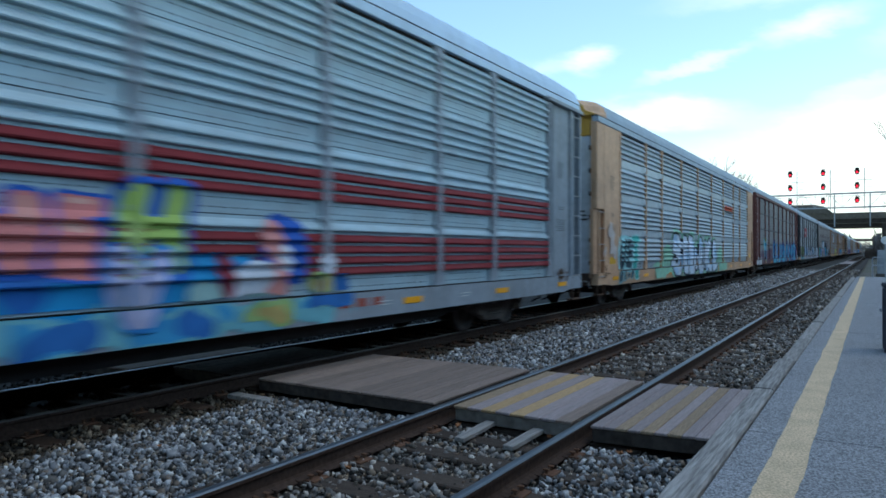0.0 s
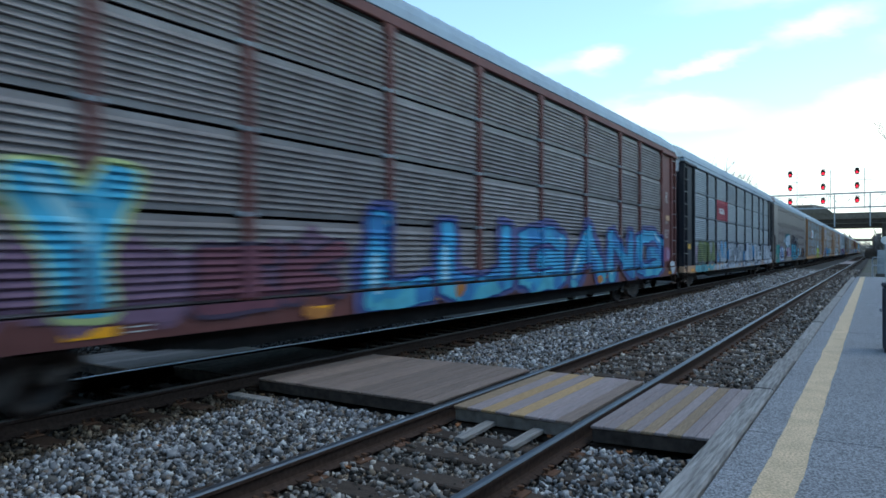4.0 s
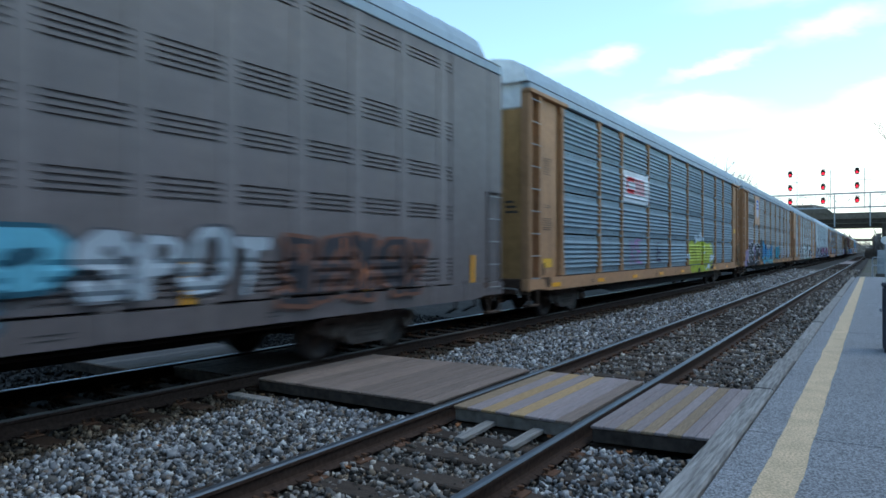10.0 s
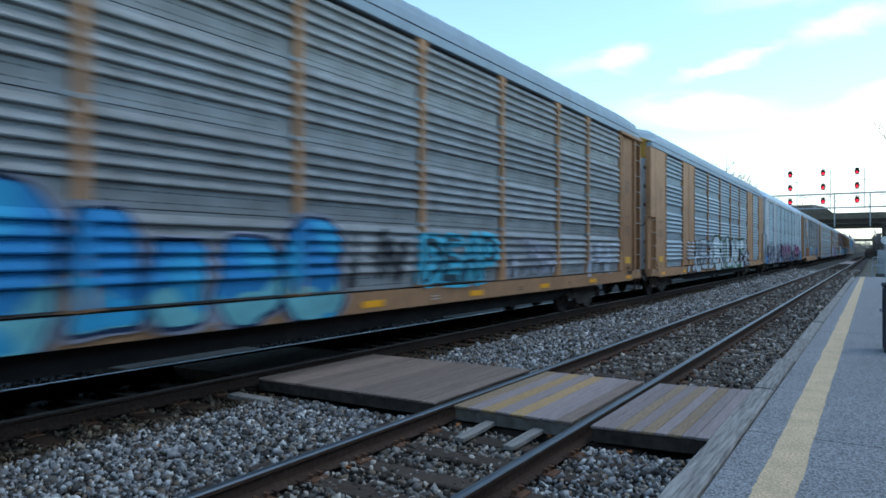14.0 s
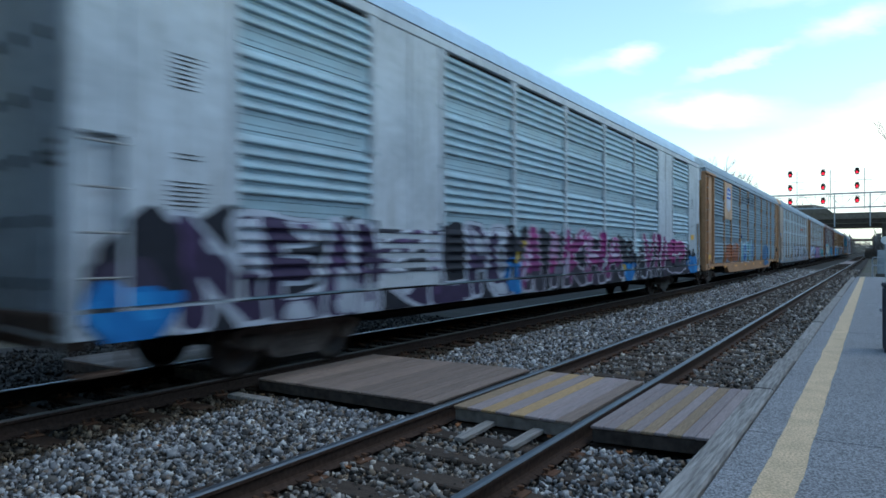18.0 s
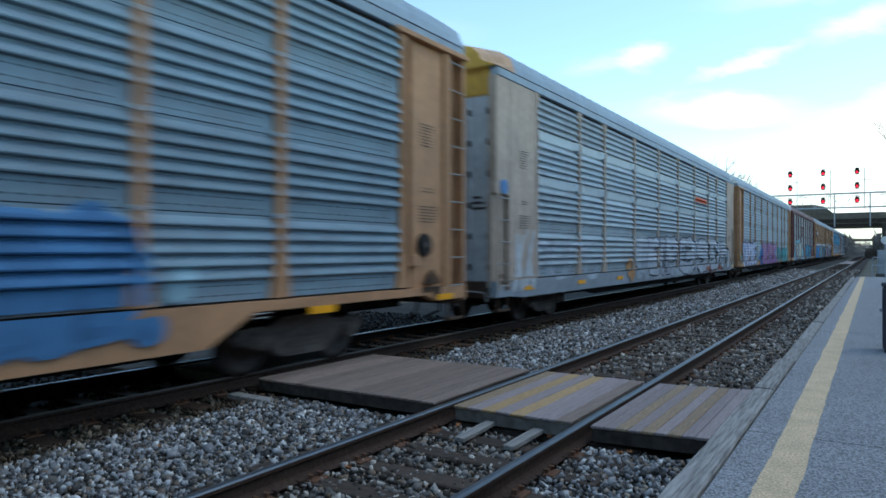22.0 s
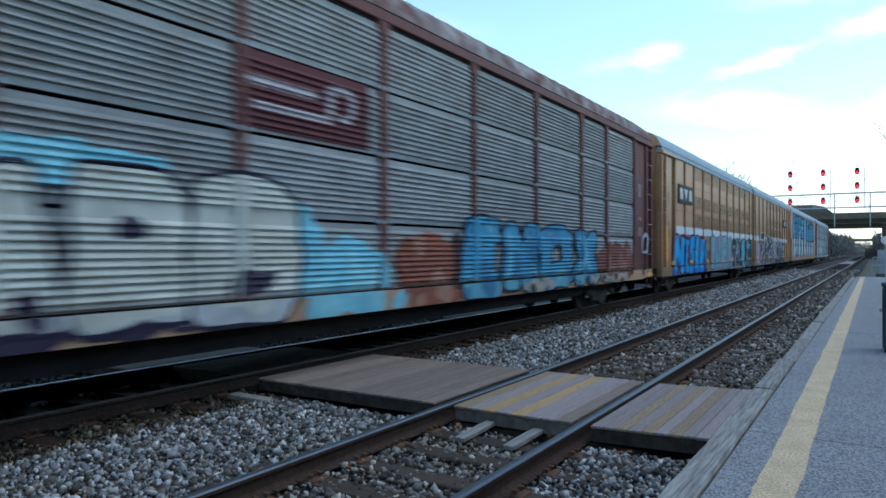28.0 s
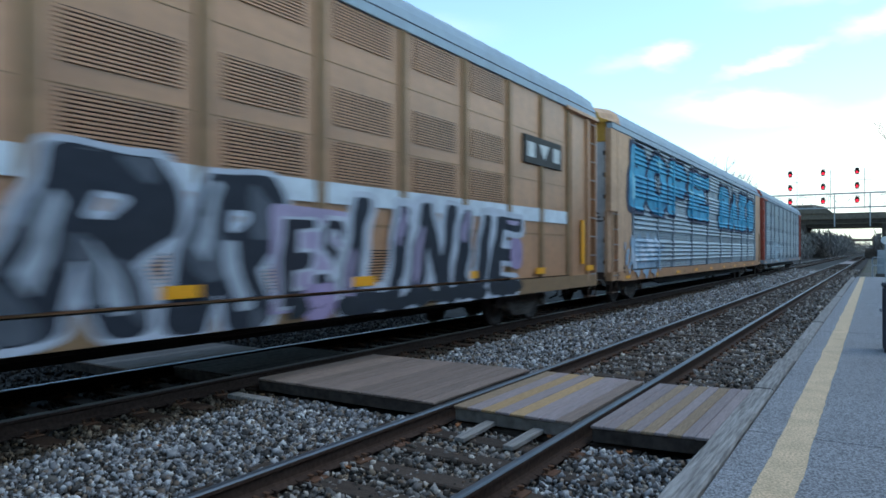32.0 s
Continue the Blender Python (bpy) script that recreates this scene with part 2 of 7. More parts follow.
def stones(name, x0, x1, y0, y1, count, size, low, seed, mat=None):
    """Loose crushed stone, thrown at random and left uneven."""
    rg = np.random.default_rng(seed)
    if low:
        base = np.array([(1, 0, 0), (-1, 0, 0), (0, 1, 0), (0, -1, 0), (0, 0, 1), (0, 0, -1)], float)
        tri = np.array([(0, 2, 4), (2, 1, 4), (1, 3, 4), (3, 0, 4), (2, 0, 5), (1, 2, 5), (3, 1, 5), (0, 3, 5)])
    else:
        # a broken block: eight corners, some knocked in
        base = np.array([(x, y, z) for x in (-1, 1) for y in (-1, 1) for z in (-1, 1)], float) * 0.72
        tri = np.array([int(c) for c in "013032" "467475" "045051" "237276" "026064" "157173"]).reshape(-1, 3)
    k = len(base)
    x = rg.uniform(x0, x1, count)
    y = rg.uniform(y0, y1, count)
    keep = np.ones(count, bool)
    for c in (TA, TB):
        for s in (-HALF, HALF):
            keep &= np.abs(x - c - s) > 0.085
    for a, b in CLEAR_X:
        keep &= ~((x > a) & (x < b) & (y > CROSS_Y0 - 0.02) & (y < CROSS_Y1 + 0.02))
    # tie tops lie mostly bare between the rails
    for c in (TA, TB):
        on = (np.abs(x - c) < 1.3) & (np.abs(((y - TIE0 + TIE_STEP / 2) % TIE_STEP) - TIE_STEP / 2) < 0.115)
        keep &= ~(on & (rg.random(count) > (0.55 if c == TA else 0.12)))
    x, y = x[keep], y[keep]
    m = len(x)
    s = size * rg.lognormal(0, 0.28, m)
    q = rg.normal(size=(m, 4))
    q /= np.linalg.norm(q, axis=1)[:, None]
    w, a, b, c = q.T
    rot = np.stack([1 - 2 * (b * b + c * c), 2 * (a * b - c * w), 2 * (a * c + b * w), 2 * (a * b + c * w), 1 - 2 * (a * a + c * c),
                    2 * (b * c - a * w), 2 * (a * c - b * w), 2 * (b * c + a * w), 1 - 2 * (a * a + b * b)], 1).reshape(m, 3, 3)
    shape = base[None] * rg.uniform(0.55, 1.25, (m, k, 3)) * rg.uniform(0.38, 1.25, (m, 1, 3))
    pts = np.einsum("mij,mkj->mki", rot, shape) * s[:, None, None]
    z = np.array([bed_height(p, r) for p, r in zip(x, y)]) + rg.uniform(-0.03, 0.045, m)
    pts += np.stack([x, y, z], 1)[:, None, :]
    me = bpy.data.meshes.new(name)
    faces = (tri[None] + (np.arange(m) * k)[:, None, None]).reshape(-1, 3)
    me.vertices.add(m * k)
    me.vertices.foreach_set("co", pts.reshape(-1))
    me.loops.add(faces.size)
    me.loops.foreach_set("vertex_index", faces.reshape(-1).astype(np.int32))
    me.polygons.add(len(faces))
    me.polygons.foreach_set("loop_start", np.arange(0, faces.size, 3, dtype=np.int32))
    me.materials.append(mat or M_STONE)
    me.update(calc_edges=True)
    return tagged(new(name, me), "loose grey and bluish crushed stone ballast", "gravel", kind="stuff")


CROSS_Y0, CROSS_Y1 = 6.1, 8.5
CLEAR_X = [(-6.75, -3.98), (-3.8, -2.4), (-2.26, -0.95), (-8.45, -7.15), (-10.5, -8.7)]
TIE0, TIE_STEP = 0.62, 0.565
stones("ballast_stones", -6.3, -3.86, 2.0, 9.5, 27500, 0.024, False, 1)
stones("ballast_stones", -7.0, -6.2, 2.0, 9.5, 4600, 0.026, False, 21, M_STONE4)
stones("ballast_stones", -3.86, -2.34, 2.0, 9.5, 11500, 0.025, False, 11, M_STONE2)
stones("ballast_stones", -2.34, -1.13, 2.0, 9.5, 12000, 0.024, False, 12)
stones("ballast_stones", -6.45, -3.86, 9.5, 17.0, 15500, 0.030, False, 2)
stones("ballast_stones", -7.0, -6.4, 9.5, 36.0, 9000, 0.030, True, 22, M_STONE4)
stones("ballast_stones", -3.86, -1.13, 9.5, 17.0, 13000, 0.030, False, 13, M_STONE2)
stones("ballast_stones", -6.45, -3.86, 17.0, 36.0, 16000, 0.045, True, 3)
stones("ballast_stones", -3.86, -1.13, 17.0, 36.0, 10000, 0.045, True, 14, M_STONE2)
stones("ballast_stones", -7.0, -3.86, 36.0, 75.0, 9000, 0.07, True, 4)
stones("ballast_stones", -3.86, -1.13, 36.0, 75.0, 6000, 0.06, True, 15, M_STONE2)
stones("ballast_stones", -6.4, -3.86, -9.0, 2.0, 11000, 0.04, True, 31)
stones("ballast_stones", -3.86, -1.13, -9.0, 2.0, 9000, 0.04, True, 32, M_STONE2)
stones("ballast_stones", -8.5, -6.4, -9.0, 1.0, 5000, 0.04, True, 33, M_STONE4)
# both lots darkened in colour to give the shade under the train
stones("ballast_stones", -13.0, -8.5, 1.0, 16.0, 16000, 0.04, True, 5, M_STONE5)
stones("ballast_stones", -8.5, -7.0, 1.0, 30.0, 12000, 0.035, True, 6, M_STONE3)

# ---- tracks ----
RAIL_SIDE = [(-0.076, -0.181), (0.076, -0.181), (0.076, -0.171), (0.02, -0.152), (0.009, -0.135), (0.009, -0.06), (0.036, -0.042), (0.037, -0.014)]
RAIL_HEAD = [(-0.037, -0.014), (-0.030, -0.003), (-0.016, 0.0), (0.016, 0.0), (0.030, -0.003), (0.037, -0.014)]


def rail(parent, x, head, side=None):
    r = part("rail", MB().prism(RAIL_SIDE + [(-a, b) for a, b in RAIL_SIDE[:1:-1]], -60, 700), side or M_RAIL, parent, at=(x, 0, 0))
    part("rail_head", MB().prism(RAIL_HEAD, -60, 700), head, r, "bright worn running surface")


def track(x, ties, head, label, wood=None, near=None, far=None):
    t = thing("track", label, "railway track", (x, 0, 0), kind="structure")
    rail(t, -HALF, head, far)
    rail(t, HALF, near or head)
    tie = MB().cbox(-1.3, 1.3, -0.115, 0.115, -0.37, -0.186, 0.012).mesh("tie", wood or M_TIE)
    plate = MB().cbox(-0.17, 0.17, -0.09, 0.09, -0.190, -0.174, 0.004).mesh("tie_plate", M_PLATE)
    spike = MB().cbox(-0.012, 0.012, -0.012, 0.012, -0.18, -0.150, 0.004).cbox(-0.022, 0.03, -0.017, 0.017, -0.152, -0.138, 0.005).mesh("spike", M_PLATE)
    anchor = MB().cbox(-0.10, 0.10, -0.012, 0.012, -0.20, -0.158, 0.004).mesh("rail_anchor", M_RAIL)
    for i in range(-20, ties):
        y = TIE0 + i * TIE_STEP
        o = part("tie", tie, None, t, at=(random.uniform(-0.03, 0.03), y + random.uniform(-0.02, 0.02), random.uniform(-0.006, 0.004)))
        o.rotation_euler.z = random.uniform(-0.012, 0.012)
        if 0 < y < 22 and not CROSS_Y0 - 0.2 < y < CROSS_Y1 + 0.2:
            for s in (-HALF, HALF):
                part("tie_plate", plate, None, t, at=(s, y, 0))
                for dx in (-0.1, 0.1):
                    for dy in (-0.05, 0.05):
                        o = part("spike", spike, None, t, at=(s + dx, y + dy, 0))
                        o.rotation_euler.z = 0 if dx < 0 else math.pi
                if y < 12:
                    for dy in (-0.16, 0.16):
                        part("rail_anchor", anchor, None, t, at=(s, y + dy, 0))
    rest = MB()
    for i in range(ties, 420):
        y = TIE0 + i * TIE_STEP
        rest.box(-1.3, 1.3, y - 0.11, y + 0.11, -0.3, -0.186)
    tagged(part("far_ties", rest, M_TIE, t), kind="stuff")
    return t


track(TA, 100, M_RAILTOP, "railway track with worn bright rails on dark wooden ties")
track(TB, 60, M_RAILTOP2, "railway track with rusty rails under the passing train", M_TIE2, M_RAILTOP3, M_RAILB)

# ---- the plank crossing ----
def crossing(label, x0, x1, count, mats, z0, z1, end, y0=CROSS_Y0, y1=CROSS_Y1, thick=0.16):
    """Planks along the track on a frame, its top going from z0 at x0 to z1 at x1."""
    t = thing("crossing_panel", label, "crossing panel", ((x0 + x1) / 2, (y0 + y1) / 2, (z0 + z1) / 2), group="plank crossing panels")
    t.rotation_euler.y = -math.atan2(z1 - z0, x1 - x0)
    w, d = (x1 - x0) / count, (y1 - y0) / 2
    for i in range(count):
        a = -(x1 - x0) / 2 + i * w
        mb = MB().cbox(a + 0.002, a + w - 0.002, -d + random.uniform(-0.004, 0.004), d + random.uniform(-0.004, 0.004), -0.03, random.uniform(-0.004, 0.0), 0.006)
        part("plank", mb, mats[i % len(mats)], t)
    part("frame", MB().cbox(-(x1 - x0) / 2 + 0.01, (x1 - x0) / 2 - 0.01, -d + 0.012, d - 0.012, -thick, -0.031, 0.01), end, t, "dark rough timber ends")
    return t


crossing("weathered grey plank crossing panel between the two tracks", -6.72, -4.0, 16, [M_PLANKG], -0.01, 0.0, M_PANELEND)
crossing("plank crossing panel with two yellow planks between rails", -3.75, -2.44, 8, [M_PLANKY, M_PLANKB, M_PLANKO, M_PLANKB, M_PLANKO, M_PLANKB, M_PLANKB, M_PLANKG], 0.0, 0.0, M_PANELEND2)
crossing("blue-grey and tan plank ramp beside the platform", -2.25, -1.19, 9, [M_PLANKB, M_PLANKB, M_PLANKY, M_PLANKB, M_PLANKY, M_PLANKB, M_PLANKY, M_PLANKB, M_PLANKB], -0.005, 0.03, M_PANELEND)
# planks take the dark end colour to paint the shade under the train
crossing("plank crossing panel under the train, coloured dark for its shade", -8.46, -7.17, 6, [M_PANELEND], -0.02, -0.02, M_PANELEND)
crossing("grey plank crossing panel beyond the far track", -10.45, -8.72, 8, [M_PLANKG], -0.01, -0.01, M_PANELEND, 5.6, 8.0)


crossing("pale plank crossing panel far down the near track", -3.75, -2.44, 6, [M_PLANKB], 0.0, 0.0, M_PANELEND2, 98.0, 122.0)


def offcut(x, y, rz, length):
    ob = part("timber_offcut", MB().cbox(-0.055, 0.055, -length / 2, length / 2, -0.02, 0.025, 0.006), M_TIMBER)
    ob.location, ob.rotation_euler.z = (x, y, -0.145), rz
    ob.rotation_euler.x = 0.03
    return tagged(ob, "short grey weathered board lying on the ties", "board", group="loose boards")


offcut(-3.31, 5.80, 0.02, 0.66)
offcut(-2.79, 5.82, -0.02, 0.68)
o = part("timber_offcut", MB().cbox(-0.3, 0.3, -0.08, 0.08, -0.03, 0.03, 0.008), M_TIMBER)
o.location = (-6.45, 5.72, -0.17)
tagged(o, "short grey board lying on the ballast", "board", group="loose boards")


def leaf(x, y, z, s, rz):
    mb, n = MB(), 12
    rg = random.Random(int(x * 1000) + int(y * 77))
    ring = []
    for i in range(n):
        a = 2 * math.pi * i / n
        r = s * (1.0 if i % 2 else 0.55) * rg.uniform(0.8, 1.15)
        ring.append((r * math.cos(a), 0.7 * r * math.sin(a), 0.35 * s * (i % 2) + rg.uniform(0, 0.4) * s))
    top = [(a * 0.98, b * 0.98, c + 0.002) for a, b, c in ring]
    mb.add([(0, 0, 0)] + ring + [(0, 0, 0.002)] + top, [(0, 1 + (i + 1) % n, 1 + i) for i in range(n)] + [(n + 1, n + 2 + i, n + 2 + (i + 1) % n) for i in range(n)])
    ob = part("leaf", mb, M_LEAF)
    ob.location, ob.rotation_euler.z = (x, y, z), rz
    return tagged(ob, "dry brown fallen leaf on the stones", "leaf", group="fallen leaves")


for i, (x, y, z, s) in enumerate([(-1.88, 5.86, -0.16, 0.055), (-1.82, 5.92, -0.15, 0.045), (-3.62, 5.98, -0.17, 0.05), (-3.6, 5.93, -0.17, 0.045), (-2.55, 5.97, -0.17, 0.05),
                                  (-2.62, 6.02, -0.16, 0.04), (-5.6, 3.9, -0.19, 0.04), (-3.66, 4.3, -0.17, 0.05), (-7.3, 5.2, -0.15, 0.05), (-8.9, 5.3, -0.15, 0.05), (-9.3, 5.2, -0.15, 0.06)]):
    leaf(x, y, z, s, i * 1.3)

# ---- platform ----
PZ = 0.05


def platform():
    t = thing("platform", "low grey asphalt station platform with expansion joints", "platform", (0, 0, 0), kind="structure")
    cuts = [-8.0, -2.3, 6.47, 15.25, 24.0, 32.8, 41.0, 48.6]
    for a, b in zip(cuts, cuts[1:]):
        nx, ny = 8, int((b - a) / 0.5)
        mb = MB().cbox(-0.945, 4.6, a + 0.013, b - 0.013, -0.4, PZ, 0.006)
        part("slab", mb, M_ASPH, t)
    part("joint_filler", MB().box(-0.94, 4.58, -7.9, 48.5, -0.39, PZ - 0.022), M_PANELEND, t)
    cuts = [-8.0, -3.0, 1.4, 5.55, 8.45, 10.9, 13.6, 17.0, 19.4, 23.0, 27.0, 31.0, 35.0, 39.0, 43.0, 46.5]
    for i, (a, b) in enumerate(zip(cuts, cuts[1:])):
        n, v, f = 14, [], []
        dx, dz = random.uniform(-0.012, 0.012), random.uniform(-0.012, 0.012)
        for j in range(n + 1):
            y = a + 0.006 + (b - a - 0.012) * j / n
            wl, wr = 0.014 * noise.noise((y * 2.3, 3, i)), 0.008 * noise.noise((y * 2.0, 9, i))
            c = 0.018 + 0.012 * noise.noise((y * 3.1, 5, i))
            for x, z in ((-1.175 + wl, -0.2), (-1.175 + wl, PZ - c), (-1.175 + wl + c, PZ + 0.012), (-1.06, PZ + 0.014 + 0.004 * noise.noise((y * 4, 1, i))), (-0.972 + wr, PZ + 0.012), (-0.958 + wr, PZ - 0.006), (-0.958 + wr, -0.2)):
                v.append((x + dx, y, z + dz))
        for j in range(n):
            for q in range(6):
                f.append((j * 7 + q, j * 7 + q + 1, j * 7 + q + 8, j * 7 + q + 7))
        f += [tuple(range(7))[::-1], tuple(range(n * 7, n * 7 + 7))]
        part("edge_timber", MB().add(v, f), M_TIMBER, t, "weathered grey squared timber")
    v, f, ys = [], [], np.arange(-6, 48.3, 0.12)
    for j, y in enumerate(ys):
        a = -0.672 + 0.022 * noise.noise((y * 1.1, 2, 0)) + 0.013 * noise.noise((y * 7, 2, 1)) - 0.0012 * y
        b = -0.425 + 0.018 * noise.noise((y * 1.0, 6, 0)) + 0.013 * noise.noise((y * 8, 4, 1)) - 0.0012 * y
        v += [(a, y, PZ + 0.004), (b, y, PZ + 0.004), (a, y, PZ - 0.01), (b, y, PZ - 0.01)]
        if j:
            k = 4 * j
            f += [(k - 4, k - 3, k + 1, k), (k - 4, k, k + 2, k - 2), (k - 3, k - 1, k + 3, k + 1)]
    part("yellow_line", MB().add(v, f), M_YEL, t, "worn yellow safety line")


platform()


def light_block_wall():
    """An unseen wall, added to close the platform behind the camera and cut low sky light."""
    t = thing("wall_light_block", "unseen dark brick wall added behind the platform to cut light", "wall", (0, 0, 0), kind="structure")
    brick = surface("dark_brick", (0.16, 0.10, 0.08), 0.85, spread=0.25, grain=9, patch=0.7, bump=0.3, tint=(0.11, 0.08, 0.07))
    part("wall", MB().cbox(5.6, 5.95, -45, 34, -0.4, 4.3, 0.02), brick, t)
    part("eave", MB().cbox(4.6, 6.4, -45.5, 34.5, 4.31, 4.55, 0.03), M_PANELEND, t)


light_block_wall()


def embankment():
    """Unseen banks, added behind the train and on the right to block low light."""
    rg, v, f = random.Random(5), [], []
    ys = list(np.arange(-120, 176, 6.0))
    for y in ys:
        for x, z in ((-15.4, -0.42), (-17.5, 1.1), (-19.5, 2.7), (-22.5, 3.6), (-40.0, 3.8), (-41.0, -0.42)):
            v.append((x + rg.uniform(-0.4, 0.4), y, z + (rg.uniform(-0.25, 0.25) if z > 0 else 0)))
    for j in range(len(ys) - 1):
        f += [(6 * j + q, 6 * j + q + 1, 6 * j + q + 7, 6 * j + q + 6) for q in range(5)]
    tagged(part("embankment", MB().add(v, f), M_SOIL), "unseen earth bank added beyond the far track to block light", "embankment", kind="structure")
    # second bank, out of view: darkens what the car sides reflect
    v, f, ys = [], [], list(np.arange(35.5, 300, 6.0))
    for y in ys:
        for x, z in ((8.2, -0.42), (9.8, 1.4), (12.0, 3.2), (16.0, 4.4), (30.0, 4.6), (31.0, -0.42)):
            v.append((x + rg.uniform(-0.4, 0.4), y, z + (rg.uniform(-0.25, 0.25) if z > 0 else 0)))
    for j in range(len(ys) - 1):
        f += [(6 * j + q, 6 * j + q + 1, 6 * j + q + 7, 6 * j + q + 6) for q in range(5)]
    tagged(part("embankment", MB().add(v, f), M_SOIL), "unseen earth bank added on the right to darken reflections", "embankment", kind="structure")


embankment()
# ---- the train ----
SIDE = 1.62                # outer face of the posts, from the car's centre line
FLOOR, EAVE = 1.05, 5.08
ROWS = 4
RH = (EAVE - FLOOR) / ROWS
POSTS = [1.92, 4.55, 6.48, 9.28, 12.09, 14.90, 17.70, 20.50, 22.45, 25.08]

M_DARK = surface("underframe_black", (0.018, 0.017, 0.017), 0.8, 0.1, spread=0.4, grain=9, patch=2, bump=0.3, tint=(0.04, 0.03, 0.026))
# black that paints shade in gaps and openings; also the rubber bellows
M_INNER = surface("gap_shade_and_rubber", (0.015, 0.015, 0.016), 0.9, spread=0.3, grain=4, bump=0)
M_WHEEL = surface("wheel_steel", (0.05, 0.042, 0.04), 0.6, 0.5, spread=0.35, grain=12, patch=4, bump=0.3, tint=(0.1, 0.06, 0.04))
M_TRUCK = surface("truck_casting", (0.11, 0.092, 0.085), 0.85, 0.1, spread=0.4, grain=10, patch=3, bump=0.4, tint=(0.17, 0.13, 0.105))
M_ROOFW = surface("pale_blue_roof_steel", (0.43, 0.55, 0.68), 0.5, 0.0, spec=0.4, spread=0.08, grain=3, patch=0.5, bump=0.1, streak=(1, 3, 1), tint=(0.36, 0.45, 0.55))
M_ROOF = surface("roof_steel", (0.275, 0.34, 0.405), 0.62, 0.0, spec=0.25, spread=0.1, grain=3, patch=0.5, bump=0.12, streak=(1, 3, 1), tint=(0.22, 0.255, 0.29), rand=0.1)
M_ROOFD = surface("rusty_maroon_roof_edge", (0.13, 0.06, 0.055), 0.75, 0.1, spread=0.3, grain=3, patch=1.8, bump=0.2, tint=(0.34, 0.32, 0.32), tint_amount=0.8)
M_REFL = surface("amber_reflector", (0.85, 0.36, 0.01), 0.4, spread=0.08, grain=30, bump=0.0)
M_WARN = surface("yellow_notice", (0.72, 0.38, 0.02), 0.5, spread=0.1, grain=20, bump=0.0)
M_BAR = surface("stencil_black", (0.06, 0.055, 0.052), 0.7, spread=0.2, grain=20, bump=0.0)
M_BARW = surface("stencil_white", (0.55, 0.55, 0.54), 0.7, spread=0.12, grain=20, bump=0.0)
M_GALV = surface("galvanised_panel", (0.28, 0.352, 0.395), 0.52, 0.08, spec=0.45, spread=0.10, grain=6, patch=1.3, bump=0.05, streak=(1, 1, 2.5), tint=(0.25, 0.27, 0.29), rand=0.13, tint_amount=0.95, grime=(0.2, 0.16, 0.13, 0.45))
M_GALVW = surface("pale_blue_panel", (0.315, 0.43, 0.485), 0.52, 0.08, spec=0.45, spread=0.10, grain=6, patch=1.3, bump=0.05, streak=(1, 1, 2.5), tint=(0.27, 0.33, 0.36), rand=0.1, tint_amount=0.95, grime=(0.3, 0.3, 0.3, 0.3))
M_GALVN = surface("steel_grey_panel", (0.235, 0.265, 0.29), 0.52, 0.08, spec=0.45, spread=0.10, grain=6, patch=1.3, bump=0.05, streak=(1, 1, 2.5), tint=(0.19, 0.205, 0.22), rand=0.13, tint_amount=0.95, grime=(0.16, 0.13, 0.11, 0.45))
M_GALVB = surface("dull_panel", (0.25, 0.26, 0.265), 0.52, 0.08, spec=0.45, spread=0.12, grain=6, patch=1.3, bump=0.06, streak=(1, 1, 2.5), tint=(0.17, 0.16, 0.155), rand=0.14, tint_amount=0.95, grime=(0.16, 0.12, 0.10, 0.5))
M_GALVC = surface("blue_grey_panel", (0.185, 0.26, 0.305), 0.66, 0.04, spec=0.28, spread=0.10, grain=6, patch=1.3, bump=0.05, streak=(1, 1, 2.5), tint=(0.16, 0.2, 0.235), rand=0.12, tint_amount=0.95, grime=(0.2, 0.18, 0.16, 0.35))
M_GALVD = surface("dark_weathered_panel", (0.255, 0.265, 0.275), 0.52, 0.08, spec=0.45, spread=0.13, grain=6, patch=1.3, bump=0.06, streak=(1, 1, 2.5), tint=(0.17, 0.165, 0.16), rand=0.15, tint_amount=0.95, grime=(0.10, 0.08, 0.07, 0.5))
M_GALVE = surface("brown_weathered_panel", (0.20, 0.18, 0.175), 0.52, 0.08, spec=0.45, spread=0.13, grain=6, patch=1.3, bump=0.06, streak=(1, 1, 2.5), tint=(0.13, 0.105, 0.10), rand=0.15, tint_amount=0.95, grime=(0.08, 0.05, 0.05, 0.5))
M_BAND = surface("bright_new_strip", (0.38, 0.43, 0.465), 0.45, 0.15, spread=0.08, grain=6, patch=1.2, bump=0.03, tint=(0.36, 0.4, 0.43))


def body_paint(name, c, dirt=(0.14, 0.10, 0.07), gloss=0.62):
    return surface(name, c, gloss, 0.0, spec=0.3 if gloss > 0.5 else 0.5, spread=0.12, grain=7, patch=0.8, bump=0.08, tint=tuple(x * 0.72 for x in c), rand=0.06, grime=(*dirt, 0.48), tint_amount=0.8)


M_TAN = body_paint("tan_paint", (0.45, 0.232, 0.118))
M_PALE = body_paint("pale_faded_tan_paint", (0.45, 0.345, 0.275))
M_GOLD = body_paint("golden_end_paint", (0.44, 0.24, 0.095))
M_RUST = surface("rusty_end_steel", (0.075, 0.045, 0.032), 0.85, 0.0, spread=0.35, grain=14, patch=3, bump=0.4, tint=(0.03, 0.024, 0.02))
M_RUNG = surface("bare_rung_steel", (0.27, 0.26, 0.25), 0.6, 0.1, spread=0.2, grain=20, patch=4, bump=0.1)
M_TAN2 = body_paint("faded_yellow_paint", (0.53, 0.315, 0.19))
M_BROWN = body_paint("golden_brown_paint", (0.45, 0.225, 0.115), gloss=0.42)
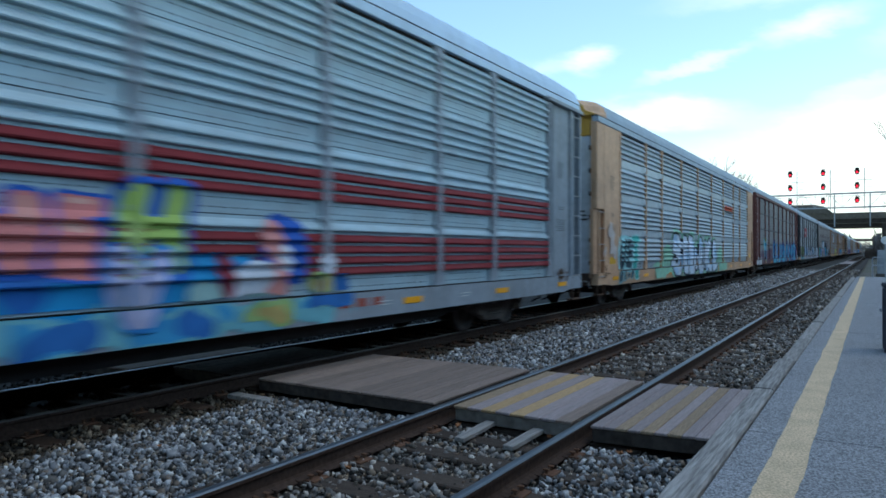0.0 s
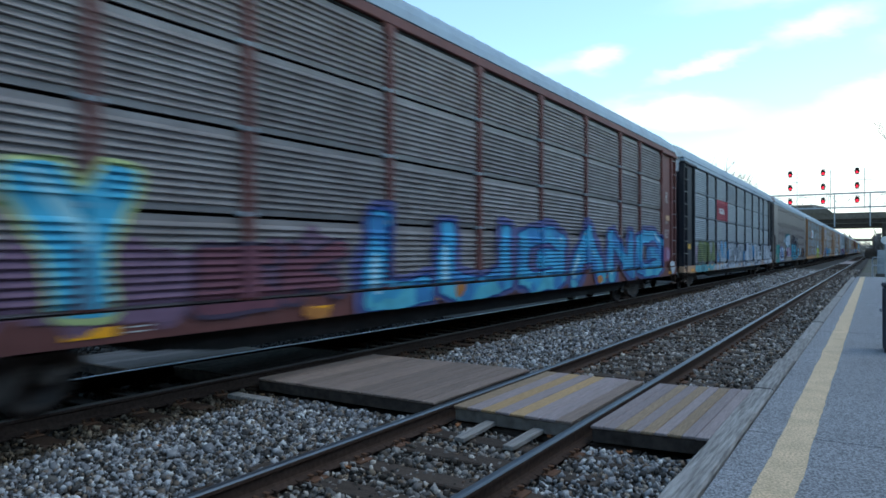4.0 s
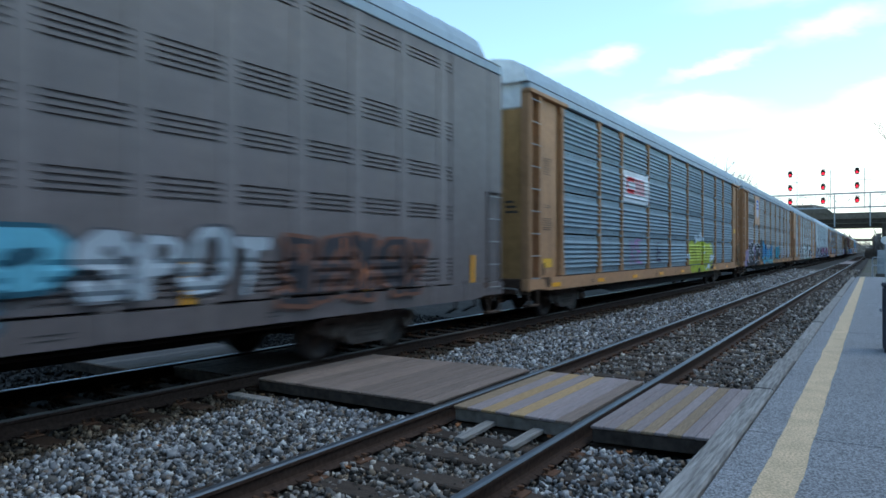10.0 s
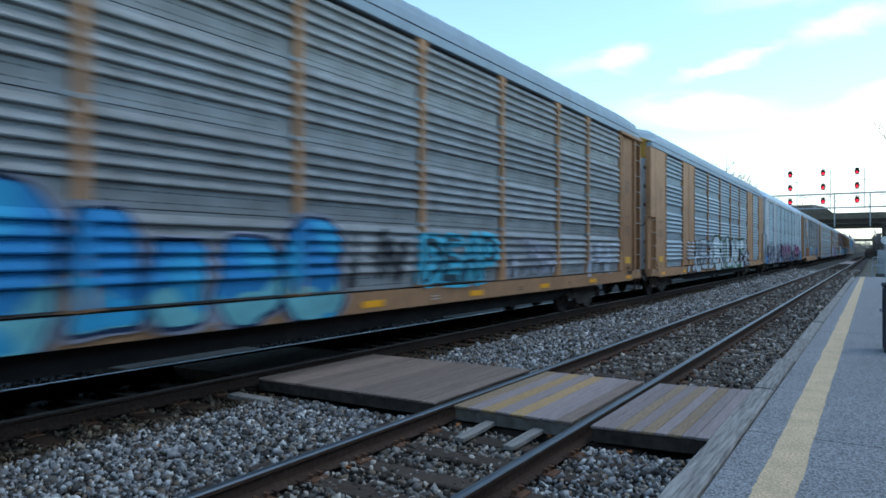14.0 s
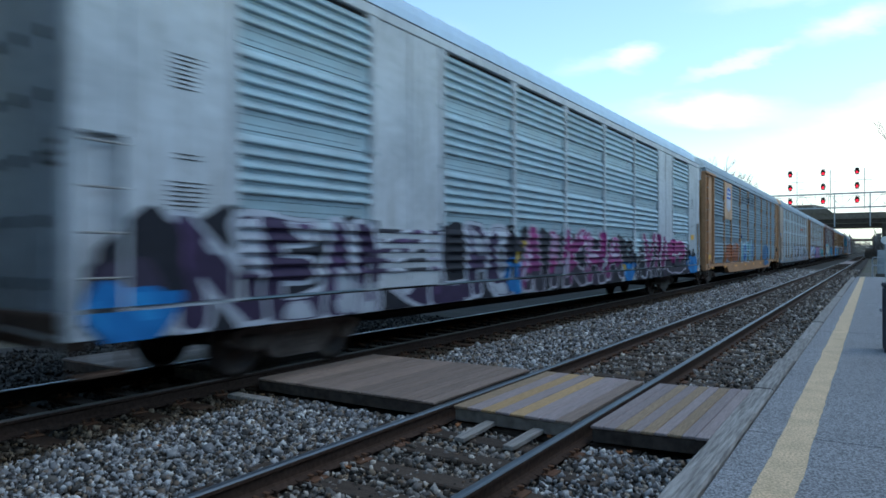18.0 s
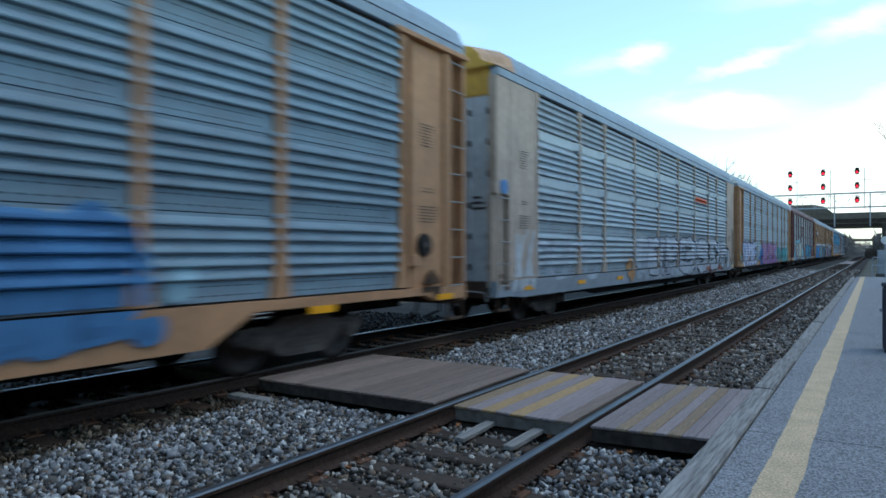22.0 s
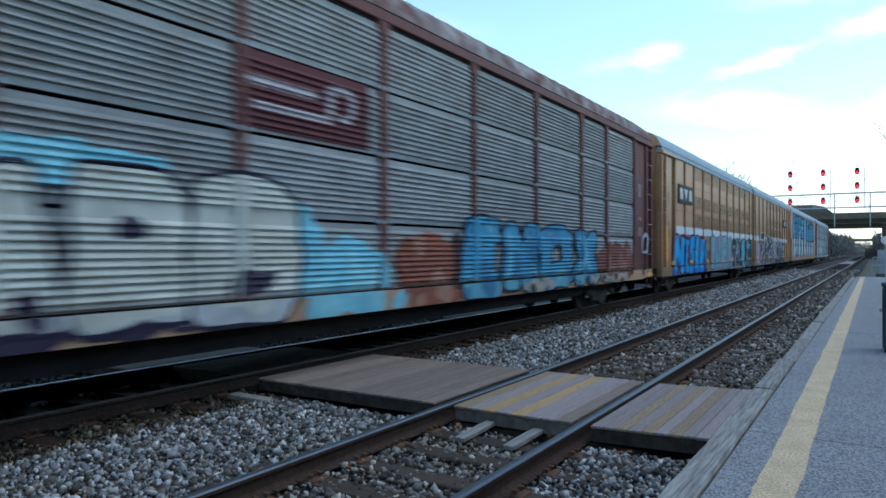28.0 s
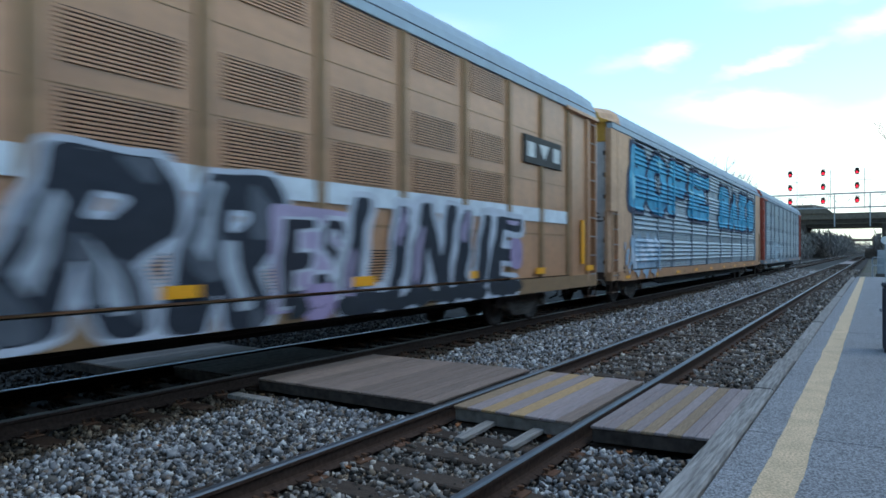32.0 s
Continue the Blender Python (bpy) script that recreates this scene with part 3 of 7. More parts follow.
M_BROWNP = body_paint("brown_post_paint", (0.27, 0.16, 0.08))
M_GREY = body_paint("grey_paint", (0.255, 0.285, 0.32))
# dirty tan, darkened further for the shade at the car ends
M_TANB = body_paint("dirty_shaded_tan_paint", (0.385, 0.2, 0.1), (0.07, 0.045, 0.035))
M_TANC = body_paint("brown_stained_tan_paint", (0.33, 0.16, 0.075), (0.07, 0.045, 0.035))
M_WHITE = body_paint("white_paint", (0.5, 0.52, 0.55))
M_MAROON = body_paint("maroon_paint", (0.15, 0.052, 0.046), (0.06, 0.03, 0.03))
M_NAVY = body_paint("navy_black_paint", (0.013, 0.014, 0.022), (0.1, 0.09, 0.08))
M_TAUPE = body_paint("taupe_paint", (0.145, 0.115, 0.112), gloss=0.5)
M_TAUPEP = body_paint("taupe_post_paint", (0.168, 0.135, 0.13), gloss=0.5)
M_RED = body_paint("red_paint", (0.34, 0.06, 0.035))
M_OLDWHITE = body_paint("dirty_white_paint", (0.82, 0.82, 0.82))
M_ORANGE = body_paint("orange_yellow_paint", (0.62, 0.34, 0.06))

# side profiles: one row of a panel as (height in the row, depth), ribs stand out
def ribs(start, count, pitch, depth, top, h):
    p = [(0.0, 0.0)]
    for i in range(count):
        z = start + i * pitch
        k = pitch / 0.126
        p += [(z, 0.0), (z + 0.010 * k, depth * 0.9), (z + 0.024 * k, depth), (z + 0.045 * k, depth * 0.82), (z + 0.098 * k, 0.0)]
    return p + [(h, 0.0)]


PROFILE = {
    "A": ribs(0.24, 5, 0.15, 0.060, 0.05, RH - 0.012),
    "B": ribs(0.15, 6, 0.118, 0.05, 0.05, RH - 0.045),
    "F": ribs(0.08, 10, 0.083, 0.036, 0.05, RH - 0.045),
}
SLOTS_C = [1.12, 1.19, 1.26, 1.33, 1.40, 1.47, 2.16, 2.23, 2.30, 2.37, 2.84, 2.91, 2.98, 3.05, 3.54, 3.61, 3.68, 3.75, 3.82, 4.72, 4.79, 4.86]


def tall_profile():
    p = [(FLOOR, 0.0)]
    for z in SLOTS_C:
        p += [(z, 0.0), (z + 0.006, -0.035), (z + 0.03, -0.035), (z + 0.034, 0.0)]
    return p + [(EAVE, 0.0)]


PROFILE_C = tall_profile()
PANEL_X = 1.545
MESHES = {}


def panel_mesh(kind, w, mat):
    key = (kind, round(w, 2), mat.name)
    if key not in MESHES:
        if kind == "C":
            pr = [(PANEL_X + 0.035 + d, z) for z, d in PROFILE_C]
        elif kind == "D":
            pr = [(PANEL_X + 0.02, FLOOR), (PANEL_X + 0.02, EAVE)]
        else:
            pr = [(PANEL_X + d, z) for z, d in PROFILE[kind]]
        z0, z1 = pr[0][1], pr[-1][1]
        mb = MB().prism(pr + [(PANEL_X - 0.03, z1), (PANEL_X - 0.03, z0)], 0.0, w)
        # vent holes in rows on the flat part, drawn as black quads
        for z, gap, size, h in {"A": ((0.06, 0.17, 0.075, 0.016), (0.17, 0.17, 0.075, 0.016)), "B": ((0.06, 0.09, 0.03, 0.014), (0.895, 0.09, 0.03, 0.014))}.get(kind, ()):
            for i in range(int((w - 0.3) / gap)):
                y = 0.16 + i * gap
                mb.add([(PANEL_X + 0.002, y, z), (PANEL_X + 0.002, y + size, z), (PANEL_X + 0.002, y + size, z + h), (PANEL_X + 0.002, y, z + h)], [(0, 1, 2, 3)], 1)
        MESHES[key] = mb.mesh("panel", [mat, M_INNER])
    return MESHES[key]


def skin(car, y, z):
    """How far the near side stands out at (y, z)."""
    out = np.full(y.shape, PANEL_X)
    kind = car["kind"]
    if kind in PROFILE:
        zz = (z - FLOOR) % RH
        a = np.array(PROFILE[kind])
        out = PANEL_X + np.interp(zz, a[:, 0], a[:, 1])
    elif kind == "C":
        a = np.array(PROFILE_C)
        out = PANEL_X + 0.035 + np.interp(z, a[:, 0], a[:, 1])
    else:
        out = out + 0.047
    for p in car["posts"]:
        out = np.where(np.abs(y - p) < car["post_w"] / 2 + 0.02, SIDE, out)
    ends = (y < car["posts"][0]) | (y > car["posts"][-1])
    out = np.where(ends, SIDE - 0.02, out)
    return np.where(z < FLOOR, SIDE, out)


# ---- lettering and spray paint ----
STROKES = dict(A="002640 1333", C="45361605011030 41", D="00062644422000", E="46060040 0333", H="0006 4046 0343", I="2026", K="0006 460340",
               L="060040", N="00064046", O="163645413010010516", P="00063645443303", R="00063645443303 2340", S="4536160504334241301001",
               T="0646 2620", U="060110304146", X="0046 0640", Y="062346 2320", B="0006364533033342413000", M="0006234640", W="0610233046",
               F="000646 0333", G="45361605011030414323", V="062046", Z="06460040", J="4641301001", h="0006 0314344340", n="0005 0415354440", i="2024", a="44040110304144", e="024243341403011041")


def glyph(ch, rg):
    """Strokes of one letter in a unit box; ? is an unreadable wild letter."""
    if ch in STROKES:
        src = [[(int(w[i]) / 4, int(w[i + 1]) / 6) for i in range(0, len(w), 2)] for w in STROKES[ch].split()]
    else:
        # mirrored and bent letter shapes, so that nothing can be read
        w = STROKES[rg.choice("BCDEKNPRSY")]
        up, bend = rg.random() < 0.5, rg.uniform(-0.25, 0.25)
        src = []
        for q in w.split():
            pts = [(1 - int(q[i]) / 4, int(q[i + 1]) / 6) for i in range(0, len(q), 2)]
            src.append([(a + bend * math.sin(3 * b), (1 - b) if up else b) for a, b in pts])
        src.append([(rg.random(), 0.0), (rg.random(), 0.5), (rg.random(), 1.0)])
    return src


def distance(pts, lines):
    d = np.full(pts.shape[:-1], 9.0)
    for ln in lines:
        for a, b in zip(ln, ln[1:]):
            a, b = np.array(a), np.array(b)
            ab = b - a
            t = np.clip(((pts - a) @ ab) / max(1e-9, ab @ ab), 0, 1)
            q = np.abs(pts - a - t[..., None] * ab)
            d = np.minimum(d, (q[..., 0] ** 3.5 + (1.25 * q[..., 1]) ** 3.5) ** (1 / 3.5))
    return d


def sprayed(mb, car, ys, zs, field, off, slot):
    """Faces wherever field < 0, lying on the ribs and posts of the side."""
    y, z = np.meshgrid(ys, zs, indexing="ij")
    ins = field < 0
    n = ins[:-1, :-1].astype(int) + ins[1:, :-1] + ins[1:, 1:] + ins[:-1, 1:]
    quads, loose = [], []
    for i, j in zip(*np.nonzero(n)):
        ring = ((i, j), (i + 1, j), (i + 1, j + 1), (i, j + 1))
        if n[i, j] == 4:
            quads.append([(ys[a], zs[b]) for a, b in ring])
            continue
        poly = []
        for q in range(4):
            p, r = ring[q], ring[(q + 1) % 4]
            fp, fr = field[p], field[r]
            if fp < 0:
                poly.append((ys[p[0]], zs[p[1]]))
            if (fp < 0) != (fr < 0):
                t = fp / (fp - fr)
                poly.append((ys[p[0]] + t * (ys[r[0]] - ys[p[0]]), zs[p[1]] + t * (zs[r[1]] - zs[p[1]])))
        if len(poly) > 2:
            loose.append(poly)
    polys = quads + loose
    if not polys:
        return
    flat = np.array([p for q in polys for p in q])
    x = skin(car, flat[:, 0], flat[:, 1]) + off
    verts = [(float(a), float(b), float(c)) for a, (b, c) in zip(x, flat)]
    faces, k = [], 0
    for q in polys:
        faces.append(tuple(range(k, k + len(q))))
        k += len(q)
    mb.add(verts, faces, slot)


def z_lines(car, z0, z1):
    zs = set(np.arange(z0, z1, 0.05).round(3))
    if car["kind"] in PROFILE:
        for r in range(ROWS):
            for h, _ in PROFILE[car["kind"]]:
                if z0 < FLOOR + r * RH + h < z1:
                    zs.add(round(FLOOR + r * RH + h, 3))
    zs |= {z0, z1}
    for e in (FLOOR - 0.014, FLOOR - 0.01, FLOOR + 0.026, FLOOR + 0.03):
        if z0 < e < z1:
            zs.add(e)
    out = []
    for q in sorted(zs):
        if not out or q - out[-1] > 0.003:
            out.append(q)
    return np.array(out)


def paint(c):
    key = "spray_%02x%02x%02x" % tuple(int(255 * x) for x in c)
    return surface(key, c, 0.65, 0.0, spec=0.12, spread=0.14, grain=5, patch=1.4, bump=0.0, tint=tuple(0.72 * x + 0.008 for x in c), tint_amount=0.8)


def layer_up(car):
    """Each coat of paint lies a little above the one before it."""
    car["coats"] = car.get("coats", 0) + 1
    return 0.003 + 0.0022 * car["coats"]


def coats(car, ys, zs, layers, label, name="graffiti", parent=None, offs=None):
    """One sprayed piece: its coats in order, each a field below zero where there is paint."""
    _, z = np.meshgrid(ys, zs, indexing="ij")
    seam = (z > FLOOR - 0.012) & (z < FLOOR + 0.028)
    mb, mats = MB(), []
    for i, (fld, c) in enumerate(layers):
        mats.append(paint(c))
        sprayed(mb, car, ys, zs, np.where(seam, 1.0, fld), offs[i] if offs else layer_up(car), i)
    me = bpy.data.meshes.new(name)
    me.from_pydata(mb.v, [], mb.f)
    for m in mats:
        me.materials.append(m)
    me.polygons.foreach_set("material_index", mb.m)
    return part(name, me, None, parent or car["ob"], label)


def grid(car, y0, y1, z0, z1, seed):
    ys = np.arange(y0, y1, 0.045)
    zs = z_lines(car, max(z0, car["low"] + 0.005), z1)
    y, z = np.meshgrid(ys, zs, indexing="ij")
    wob = 0.03 * np.sin(y * 5.1 + seed) + 0.022 * np.sin(z * 9.0 + y * 2.3 + seed * 2)
    return ys, zs, y, z, wob


def blobs(car, color, spots, label, seed=1, second=None, rough=0.06):
    """Sprayed patches (y, z, half width, half height), those that touch as one; second is a streaky upper coat."""
    rest, offs = list(spots), [layer_up(car)] + ([layer_up(car)] if second else [])
    while rest:
        group = [rest.pop(0)]
        for p in group:
            near = [q for q in rest if abs(p[0] - q[0]) < p[2] + q[2] + 0.15 and abs(p[1] - q[1]) < p[3] + q[3] + 0.15]
            group += near
            rest = [q for q in rest if q not in near]
        patch(car, color, group, label, seed, second, rough, offs)


def patch(car, color, spots, label, seed, second, rough, offs):
    lo, hi = min(q[0] - q[2] for q in spots) - 0.3, max(q[0] + q[2] for q in spots) + 0.3
    ys, zs, y, z, wob = grid(car, lo, hi, min(q[1] - q[3] for q in spots) - 0.2, min(EAVE - 0.1, max(q[1] + q[3] for q in spots) + 0.2), seed)
    d = np.full(y.shape, 9.0)
    for cy, cz, ry, rz in spots:
        u, v = np.abs(y + wob - cy) / ry, np.abs(z + wob - cz) / rz
        d = np.minimum(d, ((u ** 2.6 + v ** 2.6) ** (1 / 2.6) - 1) * min(ry, rz))
    d = d + rough * (np.sin(7 * y + 3 * z + seed) + 0.6 * np.sin(13 * y - 9 * z)) * 0.6
    layers = [(d, color)]
    if second:
        layers.append((np.maximum(d + 0.05, 0.25 - np.sin(3.3 * y + seed) * np.sin(5.1 * z + 2.1 * y) - 0.3 * np.sin(11 * y)), second))
    tagged(coats(car, ys, zs, layers, label, "spray_patch", None, offs), label, kind="stuff")


def graffiti(car, word, at, z0, z1, fill, edge=None, back=None, shine=None, weight=0.13, lean=0.1, seed=1, label="", low=None, edge_w=0.06, back_w=0.18, tone=None, rim=None, wide=0.8, slope=0.0, under=None):
    """A sprayed word: at holds its two ends, or the bounds of every letter; coats: shadow, outline, letters,
    a lower tone, streaks, shine and a thin outer line. slope lowers the letters along the car."""
    rg = random.Random(seed * 101 + len(word))
    if len(at) == 2:
        at = [at[0] + (at[1] - at[0]) * i / len(word) for i in range(len(word) + 1)]
    pad = weight + edge_w + back_w
    ys, zs, y, z, wob = grid(car, at[0] - pad, at[-1] + pad, z0 - 0.1, min(EAVE - 0.08, z1 + pad), seed)
    pts = np.stack([y + wob, z + 0.6 * wob], -1)
    wt = weight * (1.18 - 0.34 * np.clip((z - z0) / (z1 - z0), 0, 1)) + 0.025 * np.sin(2.9 * y + 4.1 * z + seed)
    d, bodies, lines_all = np.full(y.shape, 9.0), [], []
    for ch, a0, a1 in zip(word, at, at[1:]):
        top = z1 - slope * (a0 - at[0]) + rg.uniform(-0.1, 0.06)
        base, w = z0 + rg.uniform(-0.03, 0.07) + weight, a1 - a0
        inset = min(0.5 * w * 0.7, weight * 0.95 + (1 - wide) * w * 0.3)
        lines = [[(a0 + inset + (w - 2 * inset) * a + lean * (b - 0.5), base + (top - weight - base) * b) for a, b in ln] for ln in glyph(ch, rg)]
        lines_all.append(lines)
        # narrow letters get thinner strokes, so that their counters stay open
        e = distance(pts, lines) + max(0.0, weight - max(0.05, (w - 0.12) / 3.8))
        d = np.minimum(d, e)
        bodies = [np.maximum(q, -(e - wt - (edge_w * 0.8 if edge else 0))) for q in bodies] + [e - wt]
    layers = []
    if under:
        # the ground between and behind the letters, with a wavy upper edge
        fld = np.maximum(np.maximum(z - z1 + slope * (y - at[0]) + 0.12 + 0.1 * np.sin(2.7 * y + seed) + 0.05 * np.sin(6.1 * y), at[0] - y), y - at[-1])
        layers.append((np.minimum(fld, d - wt - edge_w), under))
    if back:
        layers.append((d - wt - edge_w - back_w * (0.75 + 0.35 * np.sin(2.3 * y + 3.1 * z + seed)), back))
    if edge:
        layers.append((d - wt - edge_w - 0.012 * np.sin(4 * y + seed), edge))
    if rim:
        cut = 0.02 * np.sin(3.7 * y + 2.1 * z + seed)
        layers.append((np.maximum(np.abs(d - wt - edge_w - 0.035) - 0.022, -cut - 0.008), rim))
    if layers:
        piece = coats(car, ys, zs, layers, label)
    else:
        piece = None
    offs = [layer_up(car) for _ in range(1 + bool(low) + bool(tone) + bool(shine))]
    for body, lines in zip(bodies, lines_all):
        layers = [(body, fill)]
        if low:
            layers.append((np.maximum(body + 0.004, z - low[3] + 0.12 * np.sin(4.7 * y + seed) + 0.06 * np.sin(11 * y)), low[:3]))
        if tone:
            layers.append((np.maximum(body + 0.02, 0.3 - np.sin(2.9 * y + seed) * np.sin(4.3 * z + 1.7 * y) - 0.25 * np.sin(9 * y)), tone))
        if shine:
            s = distance(pts + np.array([0.03, -0.05]), [ln[:2] for ln in lines])
            layers.append((np.maximum(np.maximum(s - wt * 0.32, body + wt * 0.25), 0.1 - np.sin(3.1 * y + 2.3 * z + seed)), shine))
        coats(car, ys, zs, layers, "" if piece else label, "letter", piece, offs)


def band(car, y0, y1, z0, z1, color, label, name="painted_band", off=0.003, mat=None):
    """A painted field that follows the ribs."""
    ys = np.linspace(y0, y1, max(2, int((y1 - y0) / 0.25)))
    zs = z_lines(car, z0, z1)
    mb = MB()
    sprayed(mb, car, ys, zs, np.full((len(ys), len(zs)), -1.0), off, 0)
    me = bpy.data.meshes.new(name)
    me.from_pydata(mb.v, [], mb.f)
    me.materials.append(mat or paint(color))
    part(name, me, None, car["ob"], label)


def bars(car, y0, y1, z0, z1, n, mat, x=SIDE - 0.018, label="row of small illegible stencil lettering", seed=0):
    """Unreadable stencil lines as plain bars."""
    rg = random.Random(seed + n)
    mb = MB()
    n = 2 * n
    h = (z1 - z0) / n
    for i in range(n):
        mb.box(x, x + 0.006, y0, y0 + (y1 - y0) * rg.uniform(0.7, 1.0), z0 + i * h, z0 + i * h + 0.24 * h)
    tagged(part("stencil", mb, mat, car["ob"]), label, kind="stuff")


# ---- building one car ----
WHEEL = None


def wheel_mesh():
    """A railway wheel on its side: tread, flange, dished plate and hub, drawn round the axle."""
    prof = [(-0.075, 0.02), (-0.075, 0.11), (-0.02, 0.16), (-0.02, 0.33), (-0.06, 0.36), (-0.06, 0.445), (-0.03, 0.452), (-0.02, 0.425), (0.07, 0.418), (0.075, 0.36), (0.03, 0.33), (0.03, 0.17), (0.085, 0.11), (0.085, 0.02)]
    n, v, f = 24, [], []
    for i in range(n):
        a = 2 * math.pi * i / n
        v += [(x, r * math.cos(a), r * math.sin(a)) for x, r in prof]
    k = len(prof)
    for i in range(n):
        for j in range(k - 1):
            f.append((i * k + j, i * k + j + 1, ((i + 1) % n) * k + j + 1, ((i + 1) % n) * k + j))
    return MB().add(v, f, 0, True).mesh("wheel", M_WHEEL)


def truck_meshes():
    fr = MB()
    arch = [(-1.28, 0.50), (-1.22, 0.60), (-0.95, 0.64), (-0.62, 0.62), (-0.42, 0.74), (0.42, 0.74), (0.62, 0.62), (0.95, 0.64), (1.22, 0.60), (1.28, 0.50), (1.12, 0.40), (0.72, 0.46),
            (0.52, 0.24), (0.36, 0.19), (-0.36, 0.19), (-0.52, 0.24), (-0.72, 0.46), (-1.12, 0.40)]
    fr.plate(arch, 0.93, 1.06)
    for s in (-1, 1):
        fr.cbox(1.05, 1.13, s * 0.89 - 0.12, s * 0.89 + 0.12, 0.34, 0.56, 0.03)
    # one coil spring, wound round its upright axis
    v, f, n = [], [], 44
    for i in range(n + 1):
        a = 2 * math.pi * i / 9
        for dr, dz in ((0.018, 0.0), (0.0, 0.018), (-0.018, 0.0), (0.0, -0.018)):
            v.append(((0.07 + dr) * math.cos(a), (0.07 + dr) * math.sin(a), 0.25 + 0.33 * i / n + dz))
        if i:
            f += [(4 * i - 4 + q, 4 * i - 4 + (q + 1) % 4, 4 * i + (q + 1) % 4, 4 * i + q) for q in range(4)]
    spring = MB().add(v, f, 0, True)
    bol = MB().cbox(-0.95, 0.95, -0.24, 0.24, 0.42, 0.68, 0.03)
    axle = MB().cyl((-0.8, 0, 0), (0.8, 0, 0), 0.08, n=12)
    cap = MB().cyl((1.12, 0, 0), (1.18, 0, 0), 0.1, 0.085, n=12)
    return dict(frame=fr.mesh("side_frame", M_TRUCK), spring=spring.mesh("spring", M_TRUCK), bolster=bol.mesh("bolster", M_DARK), axle=axle.mesh("axle", M_DARK), cap=cap.mesh("axle_cap", M_TRUCK), wheel=wheel_mesh())


TRUCK = truck_meshes()


def truck(parent, y):
    t = part("truck", TRUCK["bolster"], None, parent, "dark cast steel two-axle bogie", at=(0, y, 0))
    for s in (1, -1):
        o = part("side_frame", TRUCK["frame"], None, t)
        if s < 0:
            o.rotation_euler.z = math.pi
        for dy in (-0.2, 0.0, 0.2):
            part("spring", TRUCK["spring"], None, t, at=(s * 1.0, dy, 0))
    for dy in (-0.89, 0.89):
        part("axle", TRUCK["axle"], None, t, at=(0, dy, 0.425))
        part("axle_cap", TRUCK["cap"], None, t, at=(0, dy, 0.425))
        for s in (1, -1):
            o = part("wheel", TRUCK["wheel"], None, t, at=(s * 0.755, dy, 0.425))
            if s > 0:
                o.rotation_euler.z = math.pi


def roof_profile():
    half = [(1.60, EAVE + 0.185), (1.57, EAVE + 0.34), (1.50, EAVE + 0.50), (1.26, EAVE + 0.68), (0.85, EAVE + 0.76), (0.4, EAVE + 0.79), (0.0, EAVE + 0.80)]
    return half + [(-a, b) for a, b in half[-2::-1]]


def roof_mesh(length, mat, cap_mat, end_mat, front_plain, rear_plain):
    """Arched roof, its ends sloping in, with a low rib at each sheet joint."""
    pr, mb = roof_profile(), MB()
    n = len(pr)
    ys = [0.0, 0.25, 0.8]
    y = 1.2
    while y < length - 1.0:
        ys += [y, y + 0.02, y + 0.06, y + 0.08]
        y += 0.61
    ys += [length - 0.8, length - 0.25, length]
    v, f = [], []
    for j, y in enumerate(ys):
        e = min(y, length - y)
        slope = 0.2 if (front_plain if y < length / 2 else rear_plain) else 0.03
        sx = 1 - slope * (1 - min(1, e / 0.8))
        sz = 1 - 0.45 * slope * (1 - min(1, e / 0.8))
        rib = 0.014 if 3 <= j < len(ys) - 3 and (j - 3) % 4 in (1, 2) else 0.0
        for x, z in pr:
            zz = EAVE + 0.185 + (z - EAVE - 0.185) * sz + rib
            v.append((x * (sx if z > EAVE + 0.2 else 1), y, zz))
    for j in range(len(ys) - 1):
        for i in range(n - 1):
            f.append((j * n + i, j * n + i + 1, (j + 1) * n + i + 1, (j + 1) * n + i))
    mb.add(v, f, 0)
    mb.m = [1 if (ys[min(q // (n - 1), len(ys) - 2)] < 0.8 or ys[min(q // (n - 1), len(ys) - 2)] >= length - 0.81) else 0 for q in range(len(mb.f))]
    mb.add(v, [tuple(range(n)), tuple(range((len(ys) - 1) * n, len(ys) * n))[::-1]], 2)
    return mb.mesh("roof", [mat, cap_mat, end_mat])


def post_mesh(w, kind, mat):
    key = ("post", round(w, 3), kind, mat.name)
    if key not in MESHES:
        h, mb = w / 2, MB()
        if kind in ("A", "B", "F"):
            mb.plate([(-h, 1.7), (-h * 2.4, FLOOR), (h * 2.4, FLOOR), (h, 1.7), (h, EAVE - 0.25), (h * 1.9, EAVE - 0.1), (h * 1.9, EAVE), (-h * 1.9, EAVE), (-h * 1.9, EAVE - 0.1), (-h, EAVE - 0.25)], PANEL_X - 0.05, SIDE - 0.012)
            mb.box(SIDE - 0.014, SIDE, -h * 0.55, h * 0.55, FLOOR, EAVE)
        else:
            mb.cbox(PANEL_X - 0.05, SIDE if kind == "D" else PANEL_X + 0.05, -h, h, FLOOR, EAVE, 0.01)
        MESHES[key] = mb.mesh("post", mat)
    return MESHES[key]


def ladder(parent, y0, y1, z0, z1, mat, n, x=SIDE, back=None):
    l = part("ladder", MB().cbox(x - 0.05, x, y0, y0 + 0.05, z0, z1, 0.006).cbox(x - 0.05, x, y1 - 0.05, y1, z0, z1, 0.006), mat, parent)
    for i in range(n):
        z = z0 + 0.08 + (z1 - z0 - 0.16) * i / (n - 1)
        part("rung", MB().cyl((x - 0.01, y0 + 0.01, z), (x - 0.01, y1 - 0.01, z), 0.014, n=6), M_RUNG, l)


